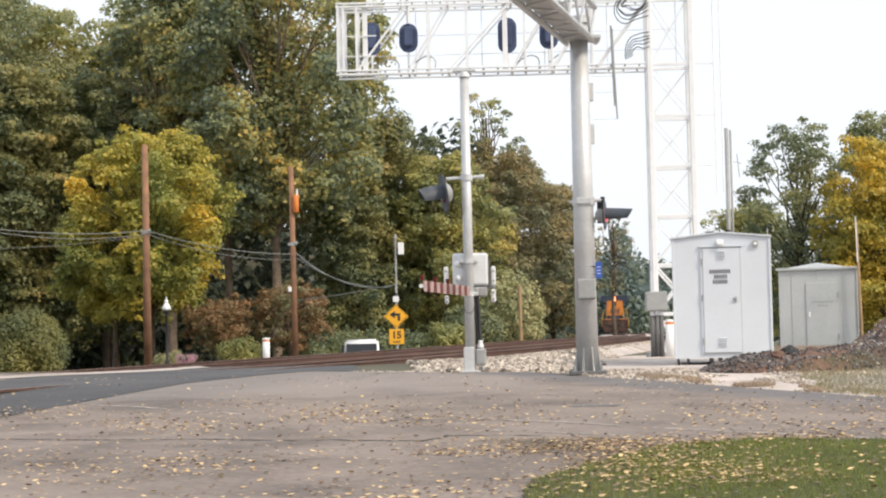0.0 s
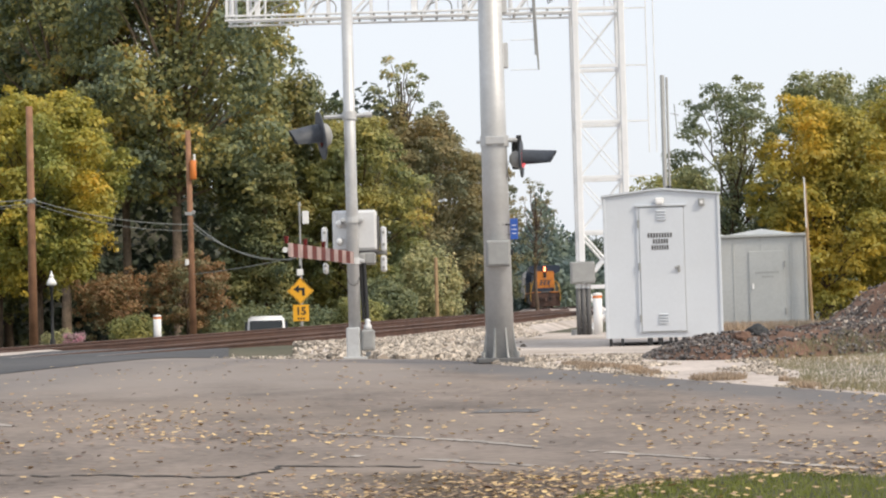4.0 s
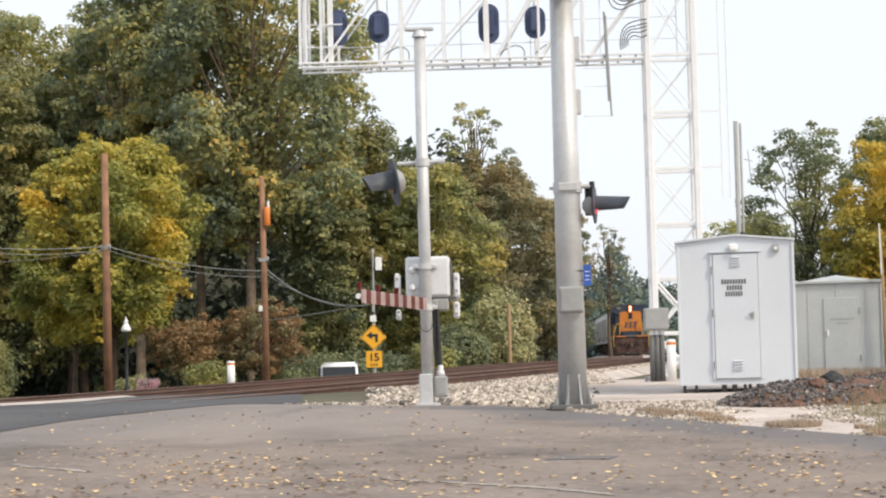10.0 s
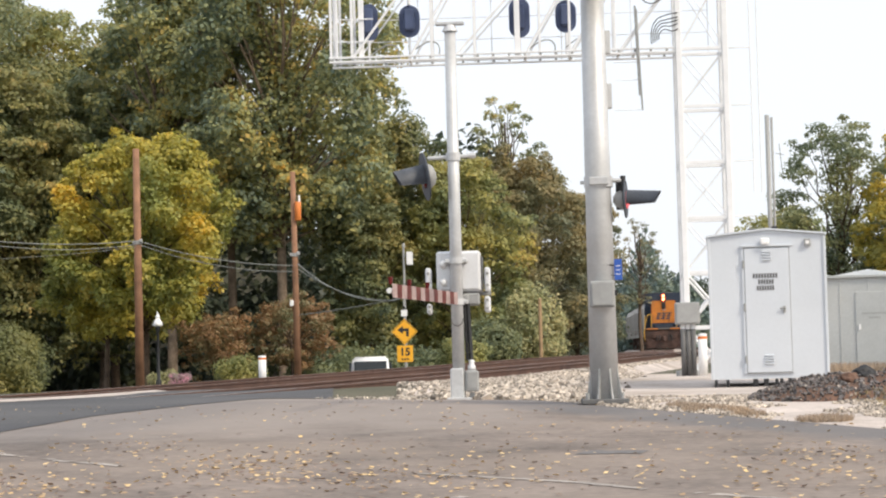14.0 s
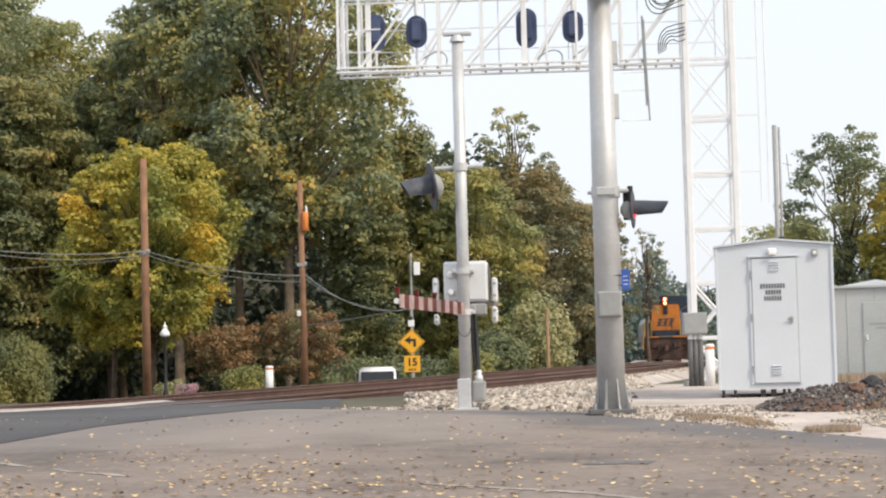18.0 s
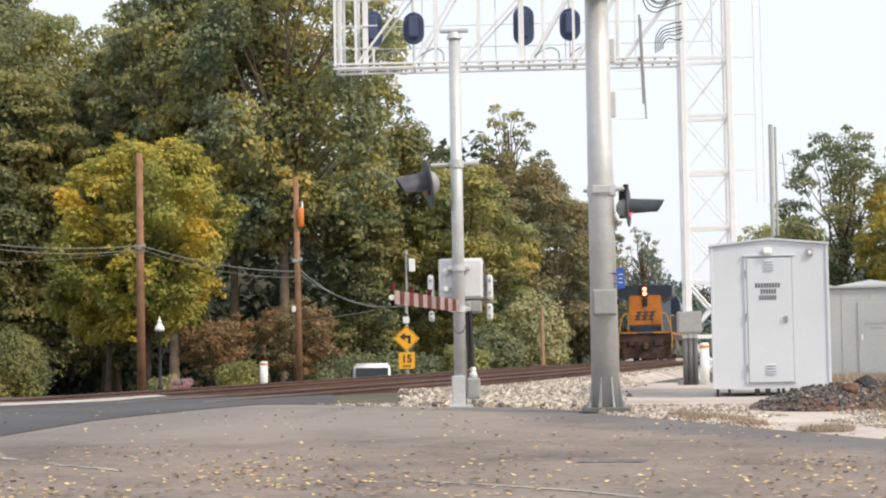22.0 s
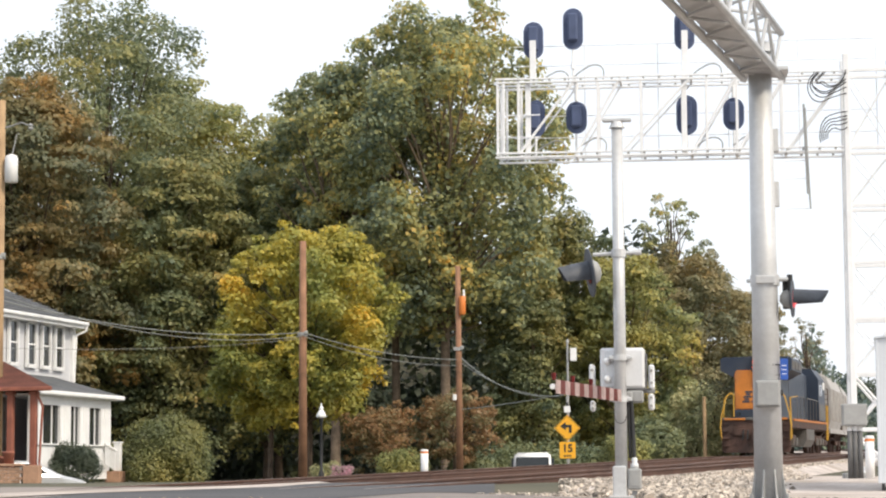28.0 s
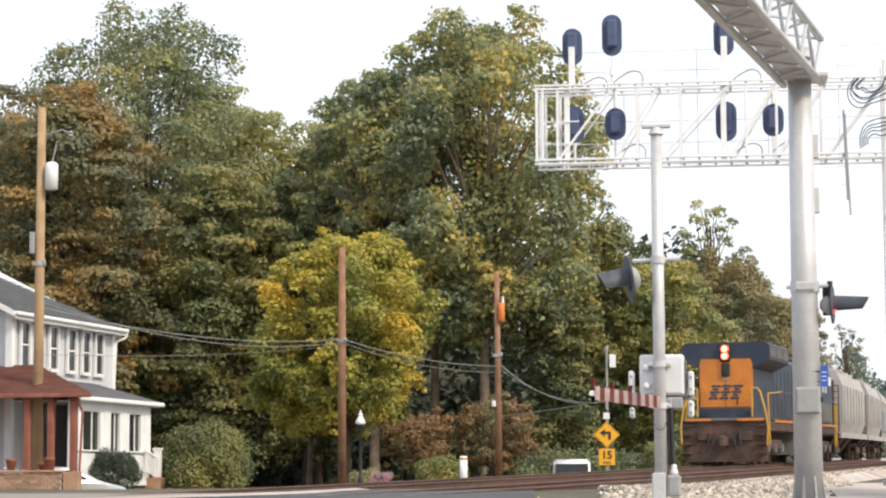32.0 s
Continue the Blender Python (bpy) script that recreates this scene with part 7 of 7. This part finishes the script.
    # fuel tank and trucks
    part("fuel_tank", prism(B(), [(-1.3, 0.35), (1.3, 0.35), (1.48, 0.7), (1.48, 1.3), (-1.48, 1.3), (-1.48, 0.7)], 5.0, Matrix.Translation((0, -2.4, 0))), M_LOCOGREY, t)
    for cy in (f + 4.3, -f - 4.3):
        tr = part("truck", box(box(box(B(), 1.2, cy, 0.75, 0.16, 4.6, 0.36, 0.04), -1.2, cy, 0.75, 0.16, 4.6, 0.36, 0.04), 0, cy, 0.85, 2.2, 0.6, 0.4, 0.04), M_GRIME, t)
        for k in (-1.95, 0, 1.95):
            part("wheelset", tube(tube(tube(B(), (-0.7, cy + k, 0.53), (0.7, cy + k, 0.53), 0.09, 0.09, 8), (-0.83, cy + k, 0.53), (-0.68, cy + k, 0.53), 0.53, 0.53, 20), (0.68, cy + k, 0.53), (0.83, cy + k, 0.53), 0.53, 0.53, 20), M_GRIME, tr)
            for sx in (-1, 1):
                part("axle_box", box(B(), sx * 1.3, cy + k, 0.6, 0.16, 0.36, 0.36, 0.04), M_LOCOGREY, tr)
    # handrails
    for sx in (-1, 1):
        bm = B()
        pts = [(sx * 1.55, f + 0.4, 0.7), (sx * 1.6, f + 0.38, 1.3), (sx * 1.52, f + 0.42, 1.9), (sx * 1.32, f + 0.5, 2.65), (sx * 1.2, f + 0.55, 2.8), (sx * 1.0, f + 0.6, 2.78), (sx * 1.0, f + 0.6, 1.75)]
        for a, b in zip(pts, pts[1:]):
            tube(bm, a, b, 0.035, 0.035, 6)
        tube(bm, (sx * 1.55, f + 1.2, 0.75), (sx * 1.5, f + 1.2, 2.6), 0.035, 0.035, 6)
        tube(bm, (sx * 1.5, f + 1.2, 2.6), (sx * 1.48, f + 5.2, 2.75), 0.028, 0.028, 6)
        part("grab_rail", bm, M_HANDRAIL, t, "bright yellow grab rail")
        bm = B()
        tube(bm, (sx * 1.48, f + 5.2, 2.75), (sx * 1.48, -f - 1.4, 2.75), 0.028, 0.028, 6)
        for i in range(9):
            tube(bm, (sx * 1.48, f + 5.2 + 1.95 * i, 1.6), (sx * 1.48, f + 5.2 + 1.95 * i, 2.75), 0.022, 0.022, 6)
        part("walkway_rail", bm, M_LOCOGREY, t)
        bm = B()
        tube(bm, (sx * 1.5, -f - 0.8, 0.7), (sx * 1.5, -f - 0.8, 2.6), 0.045, 0.045, 6)
        tube(bm, (sx * 1.5, -f - 1.5, 0.7), (sx * 1.5, -f - 1.5, 2.6), 0.045, 0.045, 6)
        part("rear_grab_rail", bm, M_HANDRAIL, t, "yellow grab rail")
        part("walkway_edge", box(B(), sx * 1.5, 1.0, 1.62, 0.06, L - 4, 0.1), M_LOCOYEL, t, "orange walkway edge")
    return t


def hopper_car():
    t = thing("hopper_car", pose(0, 0, 0), "weathered grey covered hopper car in the train", "hopper car", "hopper cars")
    L = 17.6
    f = -L / 2
    bm = B()
    prism(bm, [(-1.35, 1.3), (1.35, 1.3), (1.55, 1.9), (1.58, 3.6), (1.3, 4.25), (0.7, 4.5), (-0.7, 4.5), (-1.3, 4.25), (-1.58, 3.6), (-1.55, 1.9)], L - 3.2, Matrix.Translation((0, f + 1.6, 0)))
    body = part("body", bm, M_HOPPER, t)
    for i in range(8):
        for sx in (-1, 1):
            part("side_rib", box(B(), sx * 1.6, f + 2.2 + i * (L - 4.4) / 7, 2.75, 0.08, 0.12, 1.8, 0.01), M_HOPPER, body)
    part("sill", box(box(B(), 1.5, 0, 1.25, 0.16, L - 0.6, 0.26), -1.5, 0, 1.25, 0.16, L - 0.6, 0.26), M_HOPPER, t)
    for y in (f + 0.5, -f - 0.5):
        part("end_platform", box(B(), 0, y, 1.25, 3.0, 0.8, 0.12), M_GRIME, t)
        bm = B()
        for sx in (-1.2, 1.2):
            tube(bm, (sx, y, 1.3), (sx * 0.9, y + (1.2 if y < 0 else -1.2), 4.0), 0.06, 0.06, 6)
            tube(bm, (sx * 1.2, y, 1.0), (sx * 1.2, y, 3.6), 0.03, 0.03, 6)
        for i in range(8):
            tube(bm, (1.0, y, 1.5 + 0.3 * i), (1.44, y, 1.5 + 0.3 * i), 0.02, 0.02, 6)
        box(bm, 0, y, 1.35, 2.9, 0.08, 0.1)
        part("end_ladder", bm, M_GRIME, t)
    for i in range(3):
        part("hopper_chute", prism(B(), [(-1.1, 1.3), (1.1, 1.3), (0.4, 0.45), (-0.4, 0.45)], 2.2, Matrix.Translation((0, f + 3.0 + i * 4.6, 0))), M_GRIME, t)
    part("roof_walk", box(B(), 0, 0, 4.62, 0.7, L - 2.2, 0.06), M_GRIME, t)
    for i in range(5):
        part("hatch", tube(B(), (0.75, f + 3 + i * 2.9, 4.4), (0.75, f + 3 + i * 2.9, 4.56), 0.3, 0.3, 12), M_HOPPER, t)
    for cy in (f + 2.2, -f - 2.2):
        tr = part("truck", box(box(box(B(), 1.15, cy, 0.55, 0.14, 2.3, 0.3, 0.04), -1.15, cy, 0.55, 0.14, 2.3, 0.3, 0.04), 0, cy, 0.6, 2.3, 0.4, 0.24, 0.03), M_GRIME, t)
        for k in (-0.88, 0.88):
            part("wheelset", tube(tube(tube(B(), (-0.7, cy + k, 0.46), (0.7, cy + k, 0.46), 0.08, 0.08, 8), (-0.83, cy + k, 0.46), (-0.68, cy + k, 0.46), 0.46, 0.46, 18), (0.68, cy + k, 0.46), (0.83, cy + k, 0.46), 0.46, 0.46, 18), M_GRIME, tr)
    return t


loco = locomotive()
hopper = hopper_car()
train = [(loco, 0.0, 25.4, 15.4), (hopper, 26.1, 17.6, 13.2)]
for i in range(1, 4):
    train.append((copy_thing(hopper, pose(0, 0, 0)), 26.1 + 18.2 * i, 17.6, 13.2))


def front_y(t):
    """How far down the line the train's front is at t seconds."""
    return 265 - 5.7 * t - 6 * math.sin(math.pi * t / 32)


def motions():
    for ob, behind, length, base in train:
        rows = []
        for k in range(33):
            mid = front_y(k) + behind + length / 2
            a, b = mid - base / 2, mid + base / 2
            xa, xb, za, zb = track_x(a), track_x(b), rail_z(a), rail_z(b)
            turn = math.degrees(math.atan2(-(xb - xa), b - a))
            climb = math.degrees(math.atan2(zb - za, b - a))
            rows.append((float(k), Matrix.Translation(((xa + xb) / 2, mid, (za + zb) / 2)) @ pose(0, 0, 0, 0, 0, turn) @ pose(0, 0, 0, climb)))
        walk(ob, rows)


motions()
